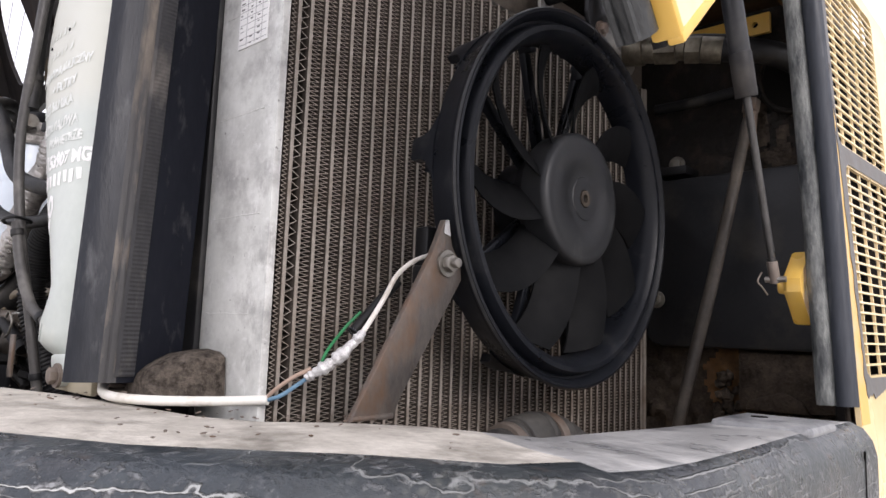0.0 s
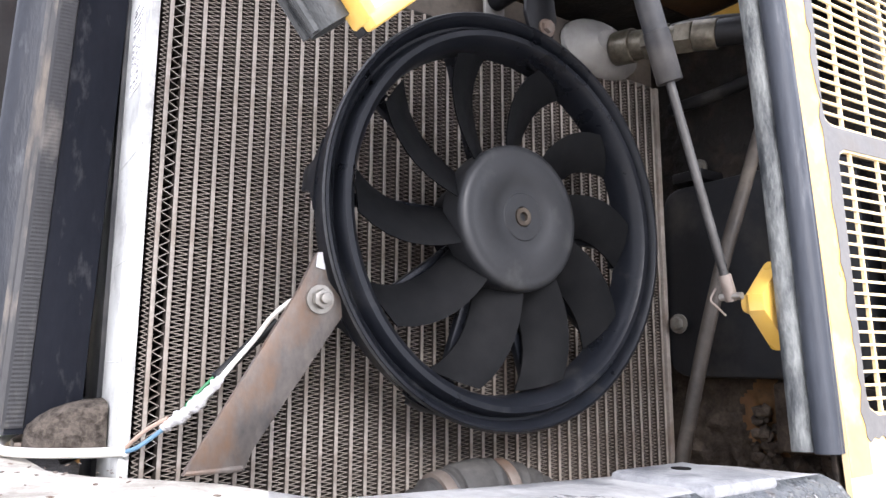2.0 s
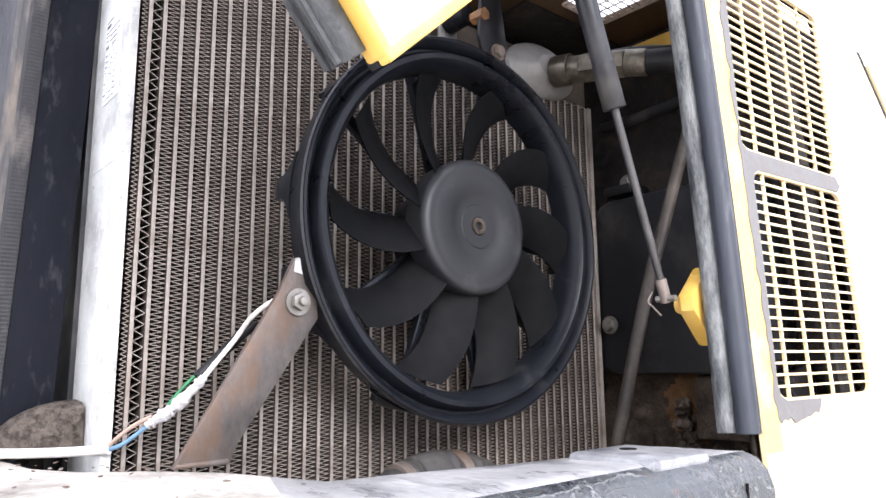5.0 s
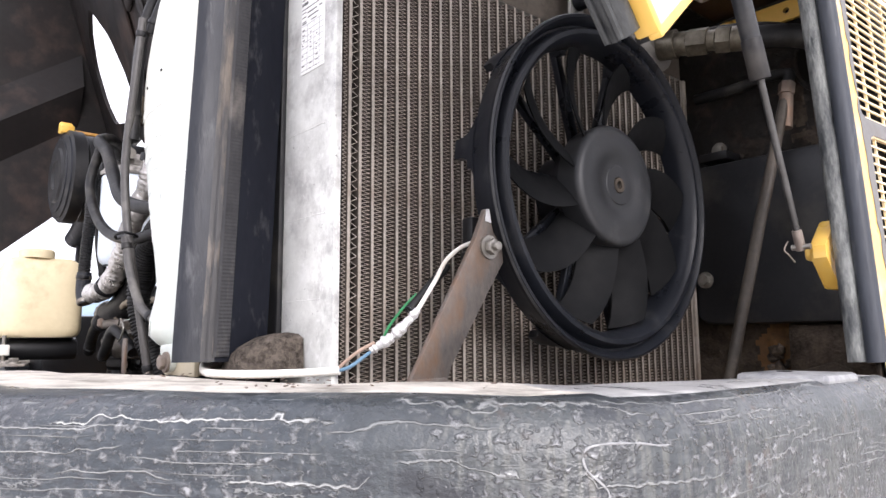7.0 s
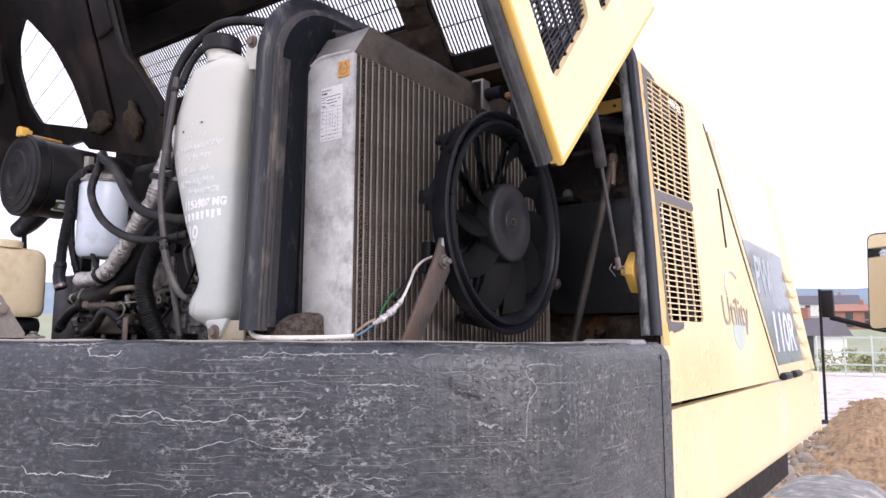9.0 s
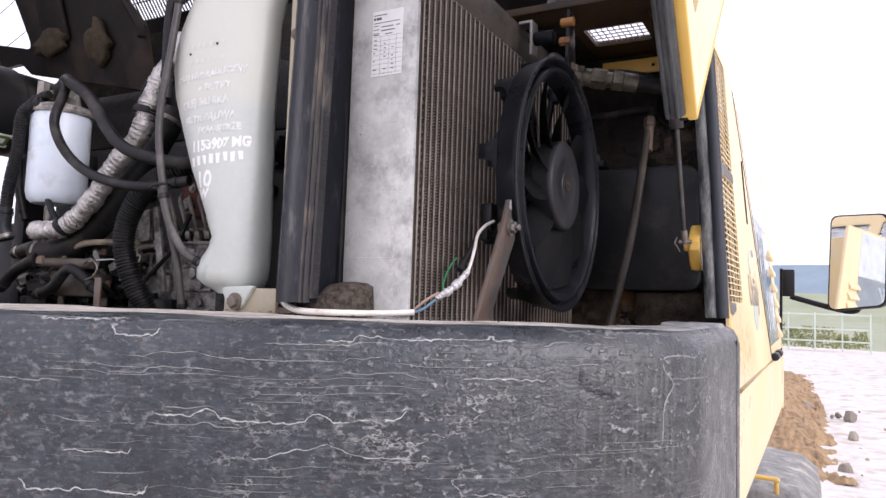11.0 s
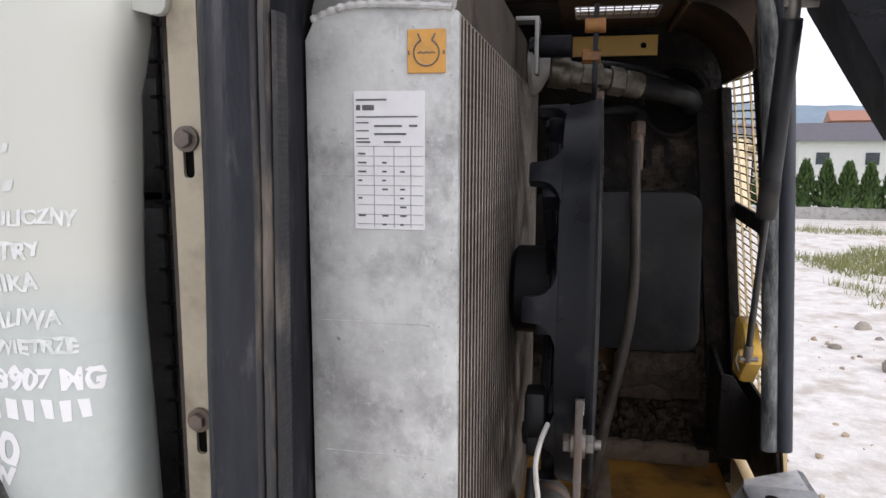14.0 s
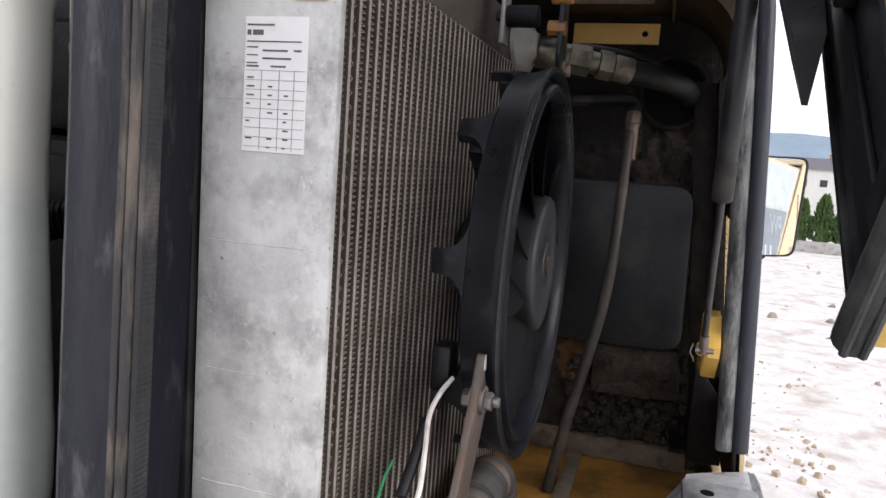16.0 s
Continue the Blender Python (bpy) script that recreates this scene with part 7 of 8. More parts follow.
def engine_block():
    t = thing("engine", (-1.3, 0.8, 1.336), "dark oily diesel engine with pump and fittings", "engine")
    blk = bmesh.new()
    box((-1.62, 0.53, 1.336), (-0.80, 1.05, 1.82), 0.02, bm=blk)
    box((-1.58, 0.56, 1.82), (-0.80, 0.95, 1.96), 0.03, bm=blk)
    for k in range(6):
        rod((-1.50 + 0.11 * k, 0.535, 1.70), (-1.50 + 0.11 * k, 0.515, 1.70), 0.012, None, 6, blk)
        box((-1.545 + 0.11 * k, 0.505, 1.74), (-1.47 + 0.11 * k, 0.535, 1.80), 0.006, bm=blk)
    part("block", blk, engine_metal, t)
    pump = bmesh.new()
    box((-1.212, 0.450, 1.455), (-1.090, 0.53, 1.578), 0.012, bm=pump)
    box((-1.200, 0.440, 1.500), (-1.110, 0.46, 1.535), 0.008, bm=pump)
    box((-1.090, 0.435, 1.465), (-0.985, 0.53, 1.605), 0.010, bm=pump)
    rod((-1.135, 0.435, 1.482), (-1.135, 0.47, 1.482), 0.026, None, 22, pump, 0.003)
    for z in (1.470, 1.505, 1.548):
        box((-1.085, 0.428, z), (-0.992, 0.437, z + 0.006), 0.002, bm=pump)
    part("pump", pump, pump_metal, t, "grey alloy pump body")
    hole = [(-1.181 + 0.0055 * math.cos(a), 1.588 + 0.0055 * math.sin(a)) for a in [2 * math.pi * k / 12 for k in range(12)]]
    part("lug_plate", plate([(-1.198, 1.572), (-1.198, 1.602), (-1.178, 1.647), (-1.142, 1.655), (-1.136, 1.598), (-1.162, 1.594), (-1.166, 1.572)], [hole], "y", 0.412, 0.418), pump_metal, t)
    part("lever", prism([(-1.113, 1.655), (-1.099, 1.656), (-1.082, 1.575), (-1.068, 1.497), (-1.083, 1.494), (-1.097, 1.572)], "y", 0.395, 0.402, 0.001), pump_metal, t)
    part("link_rod", sweep([(-1.120, 0.380, 1.508), (-1.040, 0.382, 1.575), (-1.022, 0.385, 1.605), (-1.020, 0.40, 1.640)], 0.0042, 10, None, 5), black_paint, t)
    for x, z, r in ((-1.038, 1.538, 0.0115), (-1.021, 1.516, 0.0095), (-1.019, 1.486, 0.0085), (-1.031, 1.598, 0.0085), (-1.068, 1.556, 0.007), (-1.150, 1.545, 0.007), (-1.178, 1.508, 0.007), (-1.060, 1.490, 0.006)):
        part("hexagon_bolt", bolt((x, 0.436, z), (0, -1, 0), r), pump_metal, t)
    for x, z, r in ((-1.098, 1.588, 0.0105), (-1.148, 1.563, 0.0085), (-1.160, 1.553, 0.0075)):
        eye = lathe([(r, 0.398), (r, 0.408), (r * 0.55, 0.408), (r * 0.55, 0.398)], (x, 0, z), "y", 18)
        part("eyelet", eye, zinc, t)
    part("union", rod((-1.150, 0.405, 1.583), (-1.098, 0.405, 1.586), 0.0048, None, 12, None, 0.0008), zinc, t)
    part("gusset_plate", prism([(-1.066, 1.588), (-1.032, 1.580), (-1.027, 1.560), (-1.052, 1.551)], "y", 0.424, 0.429, 0.001), pump_metal, t)
    for z in (1.614, 1.590):
        part("rack_bar", box((-1.085, 0.425, z), (-0.975, 0.447, z + 0.005), 0.001), pump_metal, t)
    for x in (-1.078, -1.050, -1.024, -0.998):
        part("rack_block", box((x, 0.430, 1.5955), (x + 0.016, 0.447, 1.6135), 0.002), engine_metal, t)
    part("foot_bracket", box((-1.115, 0.395, 1.435), (-1.050, 0.432, 1.490), 0.003), black_paint, t)
    red = part("red_cover", box((-1.084, 0.432, 1.640), (-0.985, 0.50, 1.705), 0.008), surface("dull_red_paint", (0.06, 0.014, 0.010), (0.12, 0.030, 0.022), 0.6), t, "dull red cover")
    part("hexagon_bolt", bolt((-1.061, 0.432, 1.661), (0, -1, 0), 0.0105), pump_metal, red)
    part("hexagon_bolt", bolt((-1.052, 0.432, 1.692), (0, -1, 0), 0.0055), pump_metal, red)
    part("white_tag", box((-1.010, 0.422, 1.619), (-0.984, 0.4245, 1.638), 0.0008), paper, t)
    # fuel line, fittings and the brown cooler in front of the sump
    part("fuel_line", sweep([(-1.310, 0.36, 1.556), (-1.285, 0.358, 1.574), (-1.250, 0.357, 1.586), (-1.190, 0.357, 1.589), (-1.120, 0.375, 1.588)], 0.0058, 12, None, 8), tan_hose, t, "tan rubber fuel line")
    part("pipe_nut", rod((-1.386, 0.352, 1.556), (-1.369, 0.352, 1.556), 0.0165, None, 20, None, 0.003), black_paint, t)
    part("pipe_nut", hexagon((-1.362, 0.352, 1.555), (-1.345, 0.352, 1.555), 0.0125), rust, t)
    part("pipe", rod((-1.390, 0.354, 1.553), (-1.212, 0.354, 1.549), 0.0095, None, 16, None, 0.001), grimy_shaded_plate, t)
    part("fuel_cooler", box((-1.352, 0.366, 1.488), (-1.222, 0.41, 1.534), 0.008), grimy_shaded_plate, t, "grimy brown cooler body")
    part("clip_wire", sweep([(-1.212, 0.336, 1.548), (-1.188, 0.333, 1.557), (-1.168, 0.332, 1.543), (-1.178, 0.332, 1.526), (-1.200, 0.334, 1.519)], 0.0018, 8, None, 6), zinc, t)
    part("strap", box((-1.176, 0.334, 1.462), (-1.160, 0.338, 1.524), 0.001), rust, t)
    part("wire", sweep([(-1.215, 0.342, 1.553), (-1.170, 0.342, 1.556), (-1.130, 0.36, 1.558)], 0.0013, 6, None, 5), tape, t)
    random.seed(3)
    clutter = bmesh.new()
    for i in range(90):
        x, z = random.uniform(-1.56, -1.22), random.uniform(1.44, 1.60)
        s = random.uniform(0.008, 0.024)
        y = random.uniform(0.41, 0.48)
        if i % 3 == 0:
            hexagon((x, y, z), (x + random.uniform(-0.03, 0.03), y - 0.03, z + random.uniform(-0.02, 0.03)), s * 0.7, clutter)
        elif i % 3 == 1:
            rod((x, y, z), (x + random.uniform(-0.09, 0.09), y + 0.02, z + random.uniform(-0.04, 0.04)), s * 0.5, None, 12, clutter)
        else:
            box((x - s, y, z - s), (x + s, y + 0.06, z + s), 0.004, bm=clutter)
    part("engine_clutter", clutter, engine_metal, t)
    # added dark box, only there to hide the bright background
    part("side_tank", box((-1.84, 0.50, 1.336), (-1.63, 0.95, 1.655), 0.02), black_paint, t)
    random.seed(12)
    for i in range(44):
        x, z = random.uniform(-1.50, -1.13), random.uniform(1.475, 1.575)
        y = random.uniform(0.375, 0.43)
        s = random.uniform(0.006, 0.014)
        kind = i % 4
        if kind == 0:
            part("connector", box((x - s * 1.6, y, z - s), (x + s * 1.6, y + 0.03, z + s), 0.003), black_plastic, t)
        elif kind == 1:
            part("pipe_nut", hexagon((x, y, z), (x + random.uniform(-0.02, 0.02), y + 0.02, z + 0.01), s, None), pump_metal, t)
        elif kind == 2:
            part("bracket_plate", box((x - s, y, z - s * 1.8), (x + s, y + 0.004, z + s * 1.8), 0.001), rust, t)
        else:
            dx, dz = random.uniform(-0.10, 0.10), random.uniform(-0.03, 0.05)
            part("fuel_line", sweep([(x, y, z), (x + dx * 0.4, y - 0.02, z + dz + 0.02), (x + dx, y + 0.02, z + dz), (x + dx * 1.2, y + 0.06, z + dz - 0.04)], 0.0035 + 0.002 * random.random(), 8, None, 5), random.choice((pump_metal, black_plastic, rubber)), t)
    # pump details: cover ribs, unions and steel pipes
    for k in range(5):
        part("cover_rib", box((-1.205 + 0.019 * k, 0.4405, 1.545), (-1.198 + 0.019 * k, 0.4495, 1.574), 0.001), pump_metal, t)
    for k in range(4):
        x = -1.075 + 0.024 * k
        part("steel_pipe", sweep([(x, 0.425, 1.607), (x + 0.004, 0.412, 1.632), (x - 0.020, 0.42, 1.668), (x - 0.060, 0.46, 1.690)], 0.0034, 8, None, 5), zinc, t)
        part("pipe_nut", hexagon((x, 0.428, 1.600), (x, 0.424, 1.614), 0.0072), zinc, t)
    part("round_cover", lathe([(0.012, 0.428), (0.016, 0.424), (0.021, 0.426), (0.023, 0.436)], (-1.010, 0, 1.568), "y", 24, closed=False), pump_metal, t)
    part("side_post", box((-1.665, 0.47, 1.40), (-1.625, 0.52, 1.80), 0.004), black_paint, t)
    part("intake", sweep([(-1.5, 0.7, 1.93), (-1.3, 0.66, 1.96), (-1.0, 0.68, 1.97), (-0.85, 0.75, 1.97)], 0.06, 18), hose_rubber, t)
    # added dark plate that closes the sky gap under the hood
    part("rear_shelf", box((-1.76, 0.62, 1.88), (-0.80, 0.66, 2.11), 0.004), sooty, t)
    part("rear_wall", box((-2.2, 1.06, 1.336), (-0.70, 1.08, 2.05)), sooty, t)


engine_block()
bar_floor = box((-2.42, 0.16, 1.28), (-0.66, 0.50, 1.30))
single("engine_tray", bar_floor, sooty, "dark oily tray under the engine", "tray", kind="structure")


# ---- mirror ----
def wing_mirror():
    t = thing("wing_mirror", (0.10, 3.0, 1.30), "rectangular wing mirror in a black frame on a tube arm", "mirror")
    face = rounded([(-0.018, 1.512), (0.205, 1.540), (0.215, 1.935), (-0.005, 1.935)], 0.035, 6)
    slew = Matrix.Translation((0.1, 3.0, 0)) @ Matrix.Translation((0, 0, 1.73)) @ Matrix.Rotation(radians(-12), 4, "Z") @ Matrix.Rotation(radians(-2), 4, "X") @ Matrix.Translation((-0.1, -3.0, -1.73))
    inner = [(0.098 + (x - 0.098) * 0.93, 1.73 + (z - 1.73) * 0.96) for x, z in face]
    part("shell", prism(face, "y", 3.006, 3.06, 0.008, None, slew), black_plastic, t)
    part("glass", prism(inner, "y", 3.000, 3.005, 0, None, slew), mirror_glass, t, "mirror glass", smooth=0)
    part("arm", sweep([(0.10, 3.06, 1.54), (0.098, 3.06, 1.522), (0.06, 3.055, 1.517), (-0.02, 3.05, 1.535), (-0.16, 3.05, 1.575)], 0.012, 12), black_paint, t)
    part("post", rod((-0.200, 3.05, 1.11), (-0.196, 3.05, 1.70), 0.0062, None, 14), black_paint, t)
    part("stay", rod((-0.200, 3.05, 1.12), (-0.36, 2.701, 1.12), 0.010, None, 10), black_paint, t)
    part("clamp_box", box((-0.192, 3.025, 1.575), (-0.142, 3.07, 1.695), 0.005), black_plastic, t)


wing_mirror()


# ---- ground and distance ----
def ground():
    bm = bmesh.new()
    rs = [0.0, 1, 2, 3, 4, 5, 6.5, 8, 10, 13, 17, 22, 30, 45, 80, 160, 400, 1200, 4000]
    rings = []
    for i, r in enumerate(rs):
        ring = []
        for k in range(64):
            a = 2 * math.pi * k / 64
            x, y = r * math.cos(a), r * math.sin(a)
            z = 0.10 * noise.noise(Vector((x * 0.35, y * 0.35, 0))) if 0 < r < 60 else 0.0
            if r > 30:
                z -= (r - 30) * 0.03 if r < 200 else 5.1
            ring.append(bm.verts.new((x, y, z)))
        rings.append(ring)
    for a, b in zip(rings, rings[1:]):
        for k in range(64):
            if a is rings[0]:
                continue
            f = bm.faces.new((a[k], a[(k + 1) % 64], b[(k + 1) % 64], b[k]))
            f.material_index = 1 if rings.index(b) > 13 else 0
    bm.faces.new(rings[1])
    for v in rings[0]:
        bm.verts.remove(v)
    tagged(finish("ground", bm, [gravel, mid_field]), "pale trodden gravel ground", "ground", kind="structure")


ground()


def soil_bank():
    bm = bmesh.new()
    n = 110
    grid = []
    for i in range(n + 1):
        row = []
        for k in range(n + 1):
            u, v = i / n, k / n
            x, y = -1.75 + 1.5 * u + 0.5 * (1 - v), 6.8 + 12.0 * v
            h = 0.30 * math.sin(math.pi * u) ** 1.2 * math.sin(math.pi * v) ** 0.5
            h += 0.10 * noise.noise(Vector((x * 2.5, y * 2.5, 4))) + 0.06 * noise.noise(Vector((x * 8, y * 6, 1))) + 0.05 * abs(noise.noise(Vector((x * 17, y * 11, 3))))
            row.append(bm.verts.new((x, y, max(-0.1, h - 0.04))))
        grid.append(row)
    for i in range(n):
        for k in range(n):
            bm.faces.new((grid[i][k], grid[i + 1][k], grid[i + 1][k + 1], grid[i][k + 1]))
    single("dug_soil", bm, brown_soil, "long heap of brown dug soil on the gravel", "soil", kind="stuff")
    random.seed(21)
    base = bmesh.new()
    bmesh.ops.create_icosphere(base, subdivisions=2, radius=1.0)
    for v in base.verts:
        v.co *= 1 + 0.28 * noise.noise(v.co * 1.7)
    first = None
    for i in range(110):
        s = (random.uniform(0.03, 0.12) * (2.0 if i < 6 else 1)) if i % 4 else random.uniform(0.015, 0.035)
        m = Matrix.LocRotScale((random.uniform(-1.9, 0.6), random.uniform(6.0, 13.0), s * 0.35) if i < 34 else ((random.uniform(1.2, 3.0), random.uniform(6.0, 13.0), s * 0.2) if i < 46 else (random.uniform(-1.7, -0.75), random.uniform(5.0, 9.5), s * 0.3)), Euler((random.random() * 6, random.random() * 6, random.random() * 6)), (s, s * random.uniform(0.7, 1.2), s * 0.7))
        if first is None:
            first = single("stone", base, stone, "pale broken stone on the gravel", "stone", "stones")
            first.matrix_basis = m
        else:
            o = first.copy()
            scene.collection.objects.link(o)
            o.matrix_basis = m


soil_bank()


def rubble():
    """Broken pale stone and clods along the edge of the dug strip."""
    random.seed(19)
    bm = bmesh.new()
    for i in range(520):
        v = random.random()
        y = 4.2 + 7.5 * v
        x = -1.35 + 0.22 * (y - 4.2) * 0.2 + random.gauss(0, 0.30)
        s = 0.015 + 0.075 * random.random() ** 2.2
        lump = bmesh.ops.create_icosphere(bm, subdivisions=1, radius=s, matrix=Matrix.LocRotScale((x, y, s * 0.35 + 0.02), Euler((random.random() * 3, random.random() * 3, 0)), (1, random.uniform(0.6, 1.2), random.uniform(0.45, 0.9))))
        for q in lump["verts"]:
            q.co += s * 0.5 * Vector((noise.noise(q.co * 25), noise.noise(q.co * 25 + Vector((4, 0, 0))), noise.noise(q.co * 25 + Vector((0, 4, 0)))))
    single("rubble", bm, clod_soil, "pale broken rubble beside the dug soil", "rubble", kind="stuff", smooth=0)


rubble()


def dirt_clods():
    """Loose brown crumbs trodden into the gravel beside the machine."""
    random.seed(77)
    bm = bmesh.new()
    for i in range(230):
        patch = random.choice(((0.62, 5.6, 0.22, 0.35), (0.85, 5.15, 0.2, 0.25), (1.25, 6.6, 0.5, 0.7), (0.5, 4.5, 0.3, 0.4), (1.6, 8.2, 0.9, 1.2)))
        x, y = random.gauss(patch[0], patch[2]), random.gauss(patch[1], patch[3])
        s = 0.006 + 0.026 * random.random() ** 3
        lump = bmesh.ops.create_icosphere(bm, subdivisions=1, radius=s, matrix=Matrix.Translation((x, y, 0.10 * noise.noise(Vector((x * 0.35, y * 0.35, 0))) + s * 0.1)))
        for v in lump["verts"]:
            v.co += s * 0.9 * Vector((noise.noise(v.co * 60), noise.noise(v.co * 60 + Vector((7, 0, 0))), 0.4 * noise.noise(v.co * 60 + Vector((0, 7, 0)))))
    single("dirt_clods", bm, clod_soil, "loose brown dirt clods on the pale gravel", "dirt", kind="stuff", smooth=0)


dirt_clods()


def fender():
    t = thing("mud_guard", (-0.3, 3.8, 0.5), "dusty grey mud guard with a yellow grab rail", "mud guard")
    bm = bmesh.new()
    rings = []
    for y, s in ((3.30, 0.75), (3.36, 0.93), (3.5, 1.0), (4.3, 1.0), (4.45, 0.85)):
        rings.append([(-0.31 + x * s, y, 0.50 + z * s) for x, z in [(-0.30, 0.0), (-0.28, 0.12), (-0.18, 0.17), (0.0, 0.19), (0.17, 0.165), (0.25, 0.10), (0.27, 0.0)]])
    loft(rings, bm)
    part("shell", bm, scuffed_guard, t)
    part("grab_rail", sweep([(-0.48, 3.34, 0.62), (-0.48, 3.27, 0.70), (-0.47, 3.27, 0.715), (-0.24, 3.27, 0.715), (-0.23, 3.27, 0.70), (-0.23, 3.34, 0.62)], 0.011, 10, n=6), yellow, t)
    part("leg", box((-0.45, 3.55, 0.0), (-0.2, 4.2, 0.505)), sooty, t)


fender()


def hedge():
    """A clipped row of conifers: each is a cone of small upright sprays."""
    random.seed(31)
    bm = bmesh.new()
    for i in range(900):
        h = random.random() ** 0.8
        r = 0.33 * (1 - h) ** 0.72 * random.uniform(0.72, 1.05)
        a = random.random() * 2 * math.pi
        p = Vector((r * math.cos(a), r * math.sin(a), 0.05 + 1.30 * h))
        out = Vector((math.cos(a) * 0.5, math.sin(a) * 0.5, 1.0)).normalized()
        s = out.cross(Vector((random.uniform(-1, 1), random.uniform(-1, 1), 0.2))).normalized() * random.uniform(0.025, 0.045)
        e = p + out * random.uniform(0.10, 0.17)
        bm.faces.new([bm.verts.new(q) for q in (p - s, p + s, e + s * 0.2, e - s * 0.2)])
    rod((0, 0, 0), (0, 0, 1.1), 0.20, 0.03, 8, bm)
    first = single("conifer", bm, leaf, "dense green clipped conifer in a hedge row", "conifer", "hedge", smooth=0)
    n = 0
    for i in range(40):
        p = Vector((2.95 + 0.52 * i, 22.0 - 0.10 * i, 0))
        m = Matrix.LocRotScale((p.x, p.y, 0.26), Euler((0, 0, random.random() * 6)), (random.uniform(0.9, 1.1), random.uniform(0.9, 1.1), random.uniform(0.84, 1.02)))
        if i == 0:
            first.matrix_basis = m
        else:
            o = first.copy()
            scene.collection.objects.link(o)
            o.matrix_basis = m
    single("garden_wall", box((2.0, 21.0, -0.1), (26, 21.2, 0.33), 0.02), concrete, "low pale concrete garden wall before the hedge", "wall")


hedge()


def house(x, y, z, w, d, h, roof_h, wall, turn, label, roofing=None):
    t = thing("house", (x, y, z), label, "house", "distant houses")
    m = Matrix.Translation((x, y, z)) @ Matrix.Rotation(radians(turn), 4, "Z")
    part("wall", box((-w / 2, -d / 2, 0), (w / 2, d / 2, h), m=m, bm=bmesh.new()), wall, t)
    roof = prism([(-d / 2 - 0.5, h), (d / 2 + 0.5, h), (0, h + roof_h)], "x", -w / 2 - 0.4, w / 2 + 0.4, 0, bmesh.new(), m)
    part("roof", roof, roofing or slate, t)
    for i in range(3):
        for k in range(2):
            cx = -w / 2 + w * (i + 0.5) / 3
            cz = h * (0.25 + 0.45 * k)
            part("window", box((cx - 0.6, -d / 2 - 0.06, cz - 0.5), (cx + 0.6, -d / 2 - 0.02, cz + 0.7), m=m, bm=bmesh.new()), window_dark, t, smooth=0)
    part("chimney", box((w * 0.2, -0.3, h + roof_h * 0.4), (w * 0.2 + 0.6, 0.3, h + roof_h + 0.8), m=m, bm=bmesh.new()), red_brick, t)


house(27.5, 80, -3.3, 13, 7, 6.2, 1.9, plaster, -12, "white plastered house with a dark roof")
house(38, 112, -3.5, 9, 8, 9.6, 1.6, red_brick, -10, "red brick house with a tiled roof", red_brick)
house(25, 140, -3.6, 10, 9, 8.4, 2.0, plaster, 8, "white house with a dark gable roof")
house(58, 128, -3.6, 13, 9, 4.4, 3.4, plaster, -20, "white house with a dark gable roof")
house(-14, 150, 3.0, 9, 8, 3.2, 1.4, red_brick, 5, "red brick house beyond the yard", red_brick)
house(-26, 220, 7.2, 15, 9, 3.2, 2.6, plaster, 12, "pale house with a wide dark roof beyond the yard")
house(-10.6, 62, -0.6, 8, 7, 2.2, 1.4, plaster, -6, "pale house with a dark roof beyond the yard")


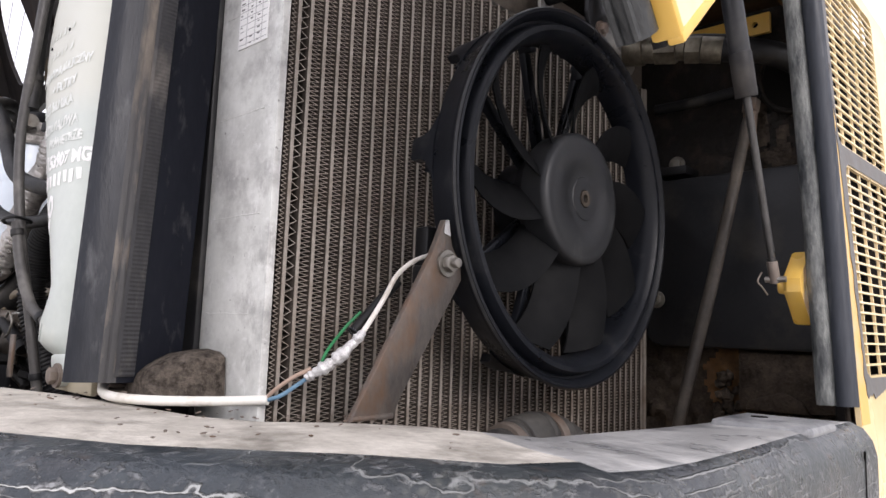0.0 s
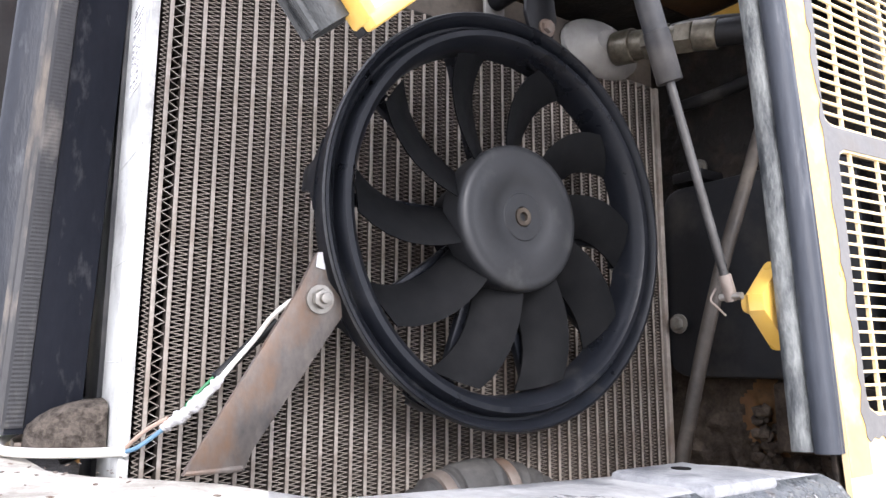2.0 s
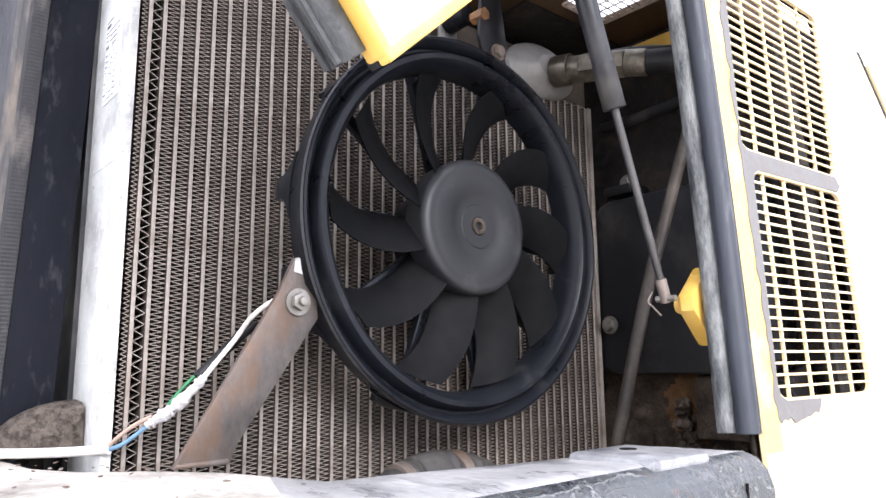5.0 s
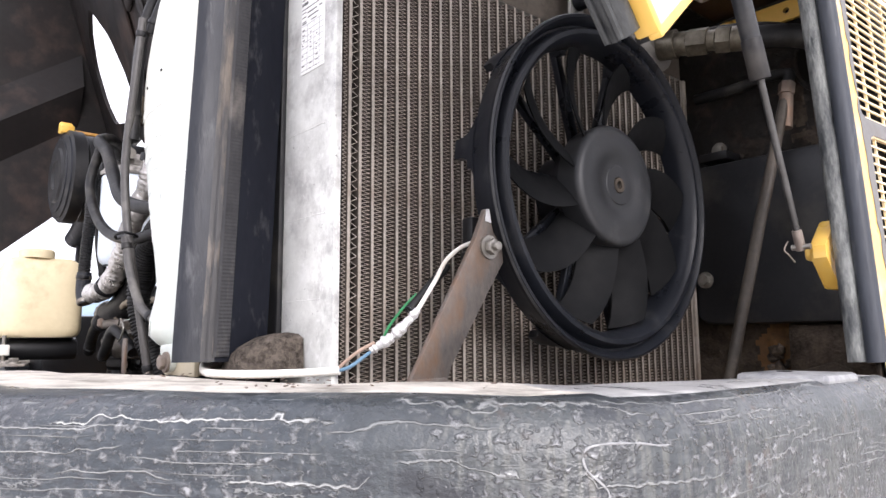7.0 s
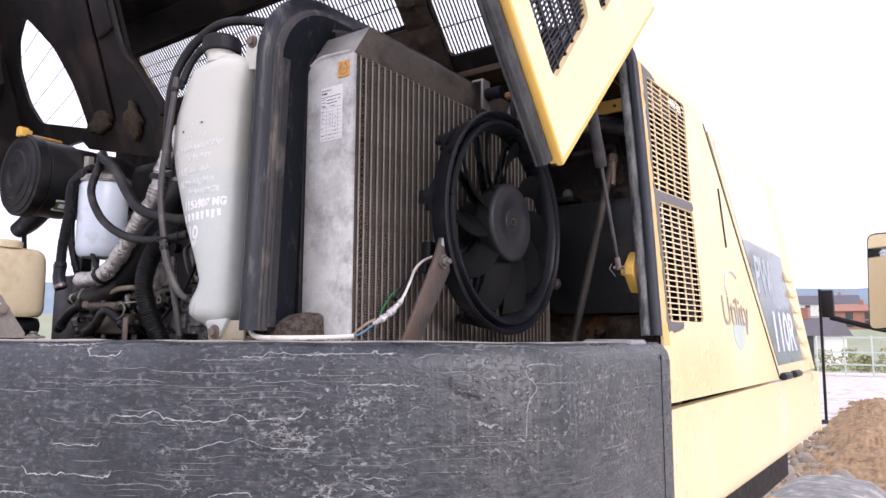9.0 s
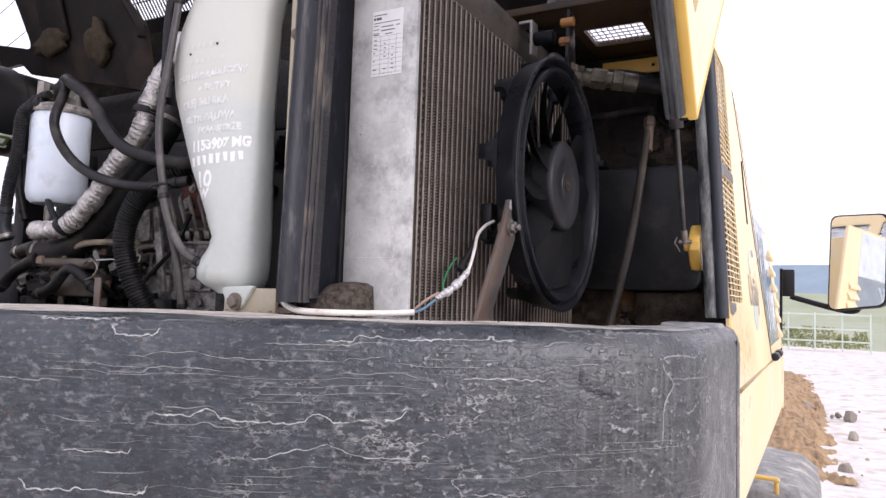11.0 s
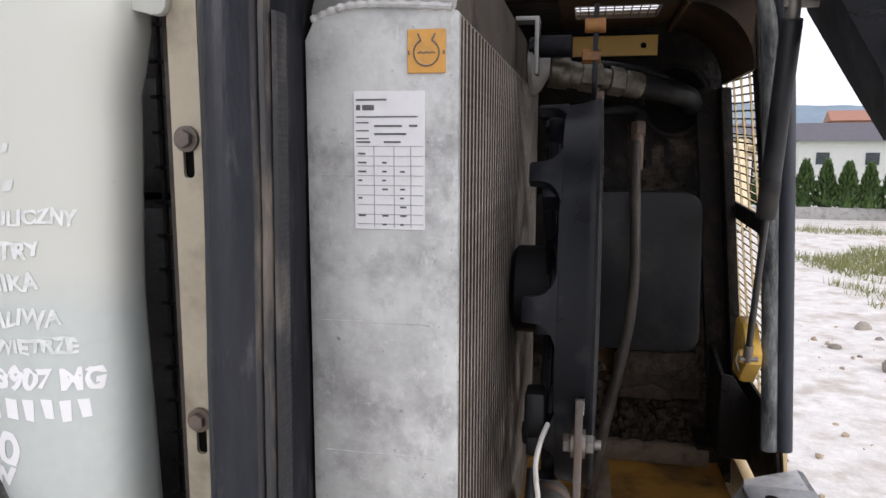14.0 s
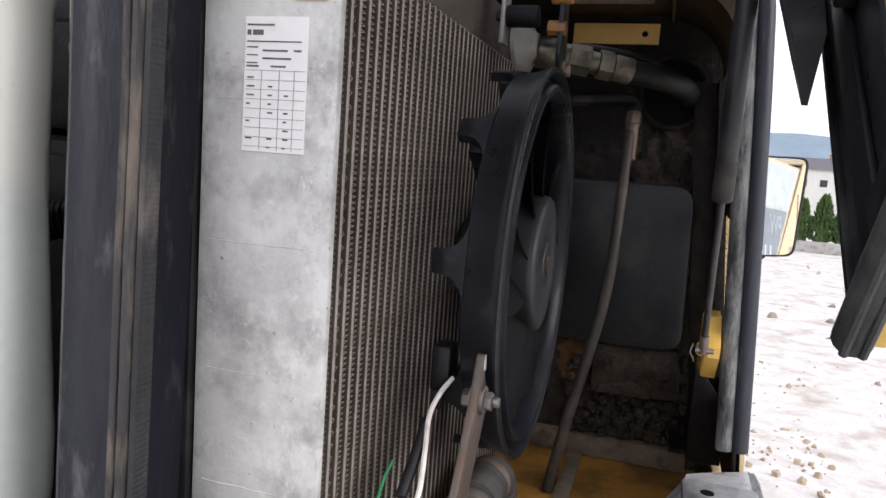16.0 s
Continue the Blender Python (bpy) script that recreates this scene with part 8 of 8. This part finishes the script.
def garden_fence():
    """A pale green frame fence beyond the dug soil."""
    t = thing("garden_fence", (-2.0, 33, 0), "pale green painted frame fence beyond the yard", "fence")
    post = box((-0.03, -0.03, -0.05), (0.03, 0.03, 1.55), 0.004)
    first = part("post", post, pale_green, t)
    for k in range(7):
        o = first if k == 0 else first.copy()
        if k:
            scene.collection.objects.link(o)
            o.parent, o.matrix_parent_inverse = t, first.matrix_parent_inverse
        o.matrix_basis = Matrix.Translation((-4.2 + 1.0 * k, 33 + 0.1 * (k % 2), 0))
    for z in (0.35, 0.85, 1.45):
        part("rail", box((-4.25, 33.0, z), (1.85, 33.04, z + 0.06), 0.004), pale_green, t)
    random.seed(90)
    for k in range(9):
        x, y, r = -4.0 + 0.7 * k + random.uniform(-0.2, 0.2), 34.5 + random.uniform(0, 2), random.uniform(0.35, 0.7)
        bm = bmesh.new()
        for i in range(260):
            a, h = random.random() * 6.28, random.random()
            p = Vector((x + r * math.cos(a) * random.random() ** 0.4 * (1 - 0.5 * h), y + r * math.sin(a) * random.random() ** 0.4 * (1 - 0.5 * h), 1.6 * r * h))
            u = Vector((random.uniform(-1, 1), random.uniform(-1, 1), random.uniform(-0.3, 1))).normalized() * 0.11
            w = u.orthogonal().normalized() * 0.05
            bm.faces.new([bm.verts.new(q) for q in (p - w, p + w, p + u)])
        single("shrub", bm, grass, "small dusty green shrub behind the fence", "shrub", "shrubs", smooth=0)


garden_fence()




def hills():
    for name, d, hgt, seed, mat, lab in (("backdrop_hills", 1500, 122, 2, hazed_hill, "blue hazy hills on the horizon"), ("backdrop_slope", 700, 26, 9, mid_field, "pale green slope before the hills")):
        bm = bmesh.new()
        n = 120
        low, top = [], []
        for k in range(n + 1):
            a = radians(-70 + 170 * k / n)
            x, y = -d * math.sin(a), d * math.cos(a)
            low.append(bm.verts.new((x, y, -14)))
            top.append(bm.verts.new((x * 1.2, y * 1.2, hgt * (0.95 + 0.35 * noise.noise(Vector((k * 0.07, seed, 0))) + 0.05 * noise.noise(Vector((k * 0.5, seed, 3)))))))
        for k in range(n):
            bm.faces.new((low[k], low[k + 1], top[k + 1], top[k]))
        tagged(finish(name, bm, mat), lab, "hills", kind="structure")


hills()


def weeds():
    random.seed(77)
    bm = bmesh.new()
    for i in range(16000):
        x, y = random.uniform(2.9, 7.8), random.uniform(8.5, 18.0)
        thick = noise.noise(Vector((x * 0.45, y * 0.35, 6))) + 0.35 * noise.noise(Vector((x * 1.6, y * 1.4, 2)))
        if thick < 0.06:
            continue
        h = random.uniform(0.05, 0.18) + 0.5 * min(0.5, thick) * random.random()
        a = random.random() * 6.28
        s = Vector((math.cos(a), math.sin(a), 0)) * random.uniform(0.006, 0.016)
        p = Vector((x, y, -0.04))
        lean = Vector((random.uniform(-0.1, 0.1), random.uniform(-0.1, 0.1), h))
        bm.faces.new([bm.verts.new(q) for q in (p - s, p + s, p + lean)])
    single("weeds", bm, grass, "dry grass and weeds along the track", "grass", kind="stuff", smooth=0)


weeds()
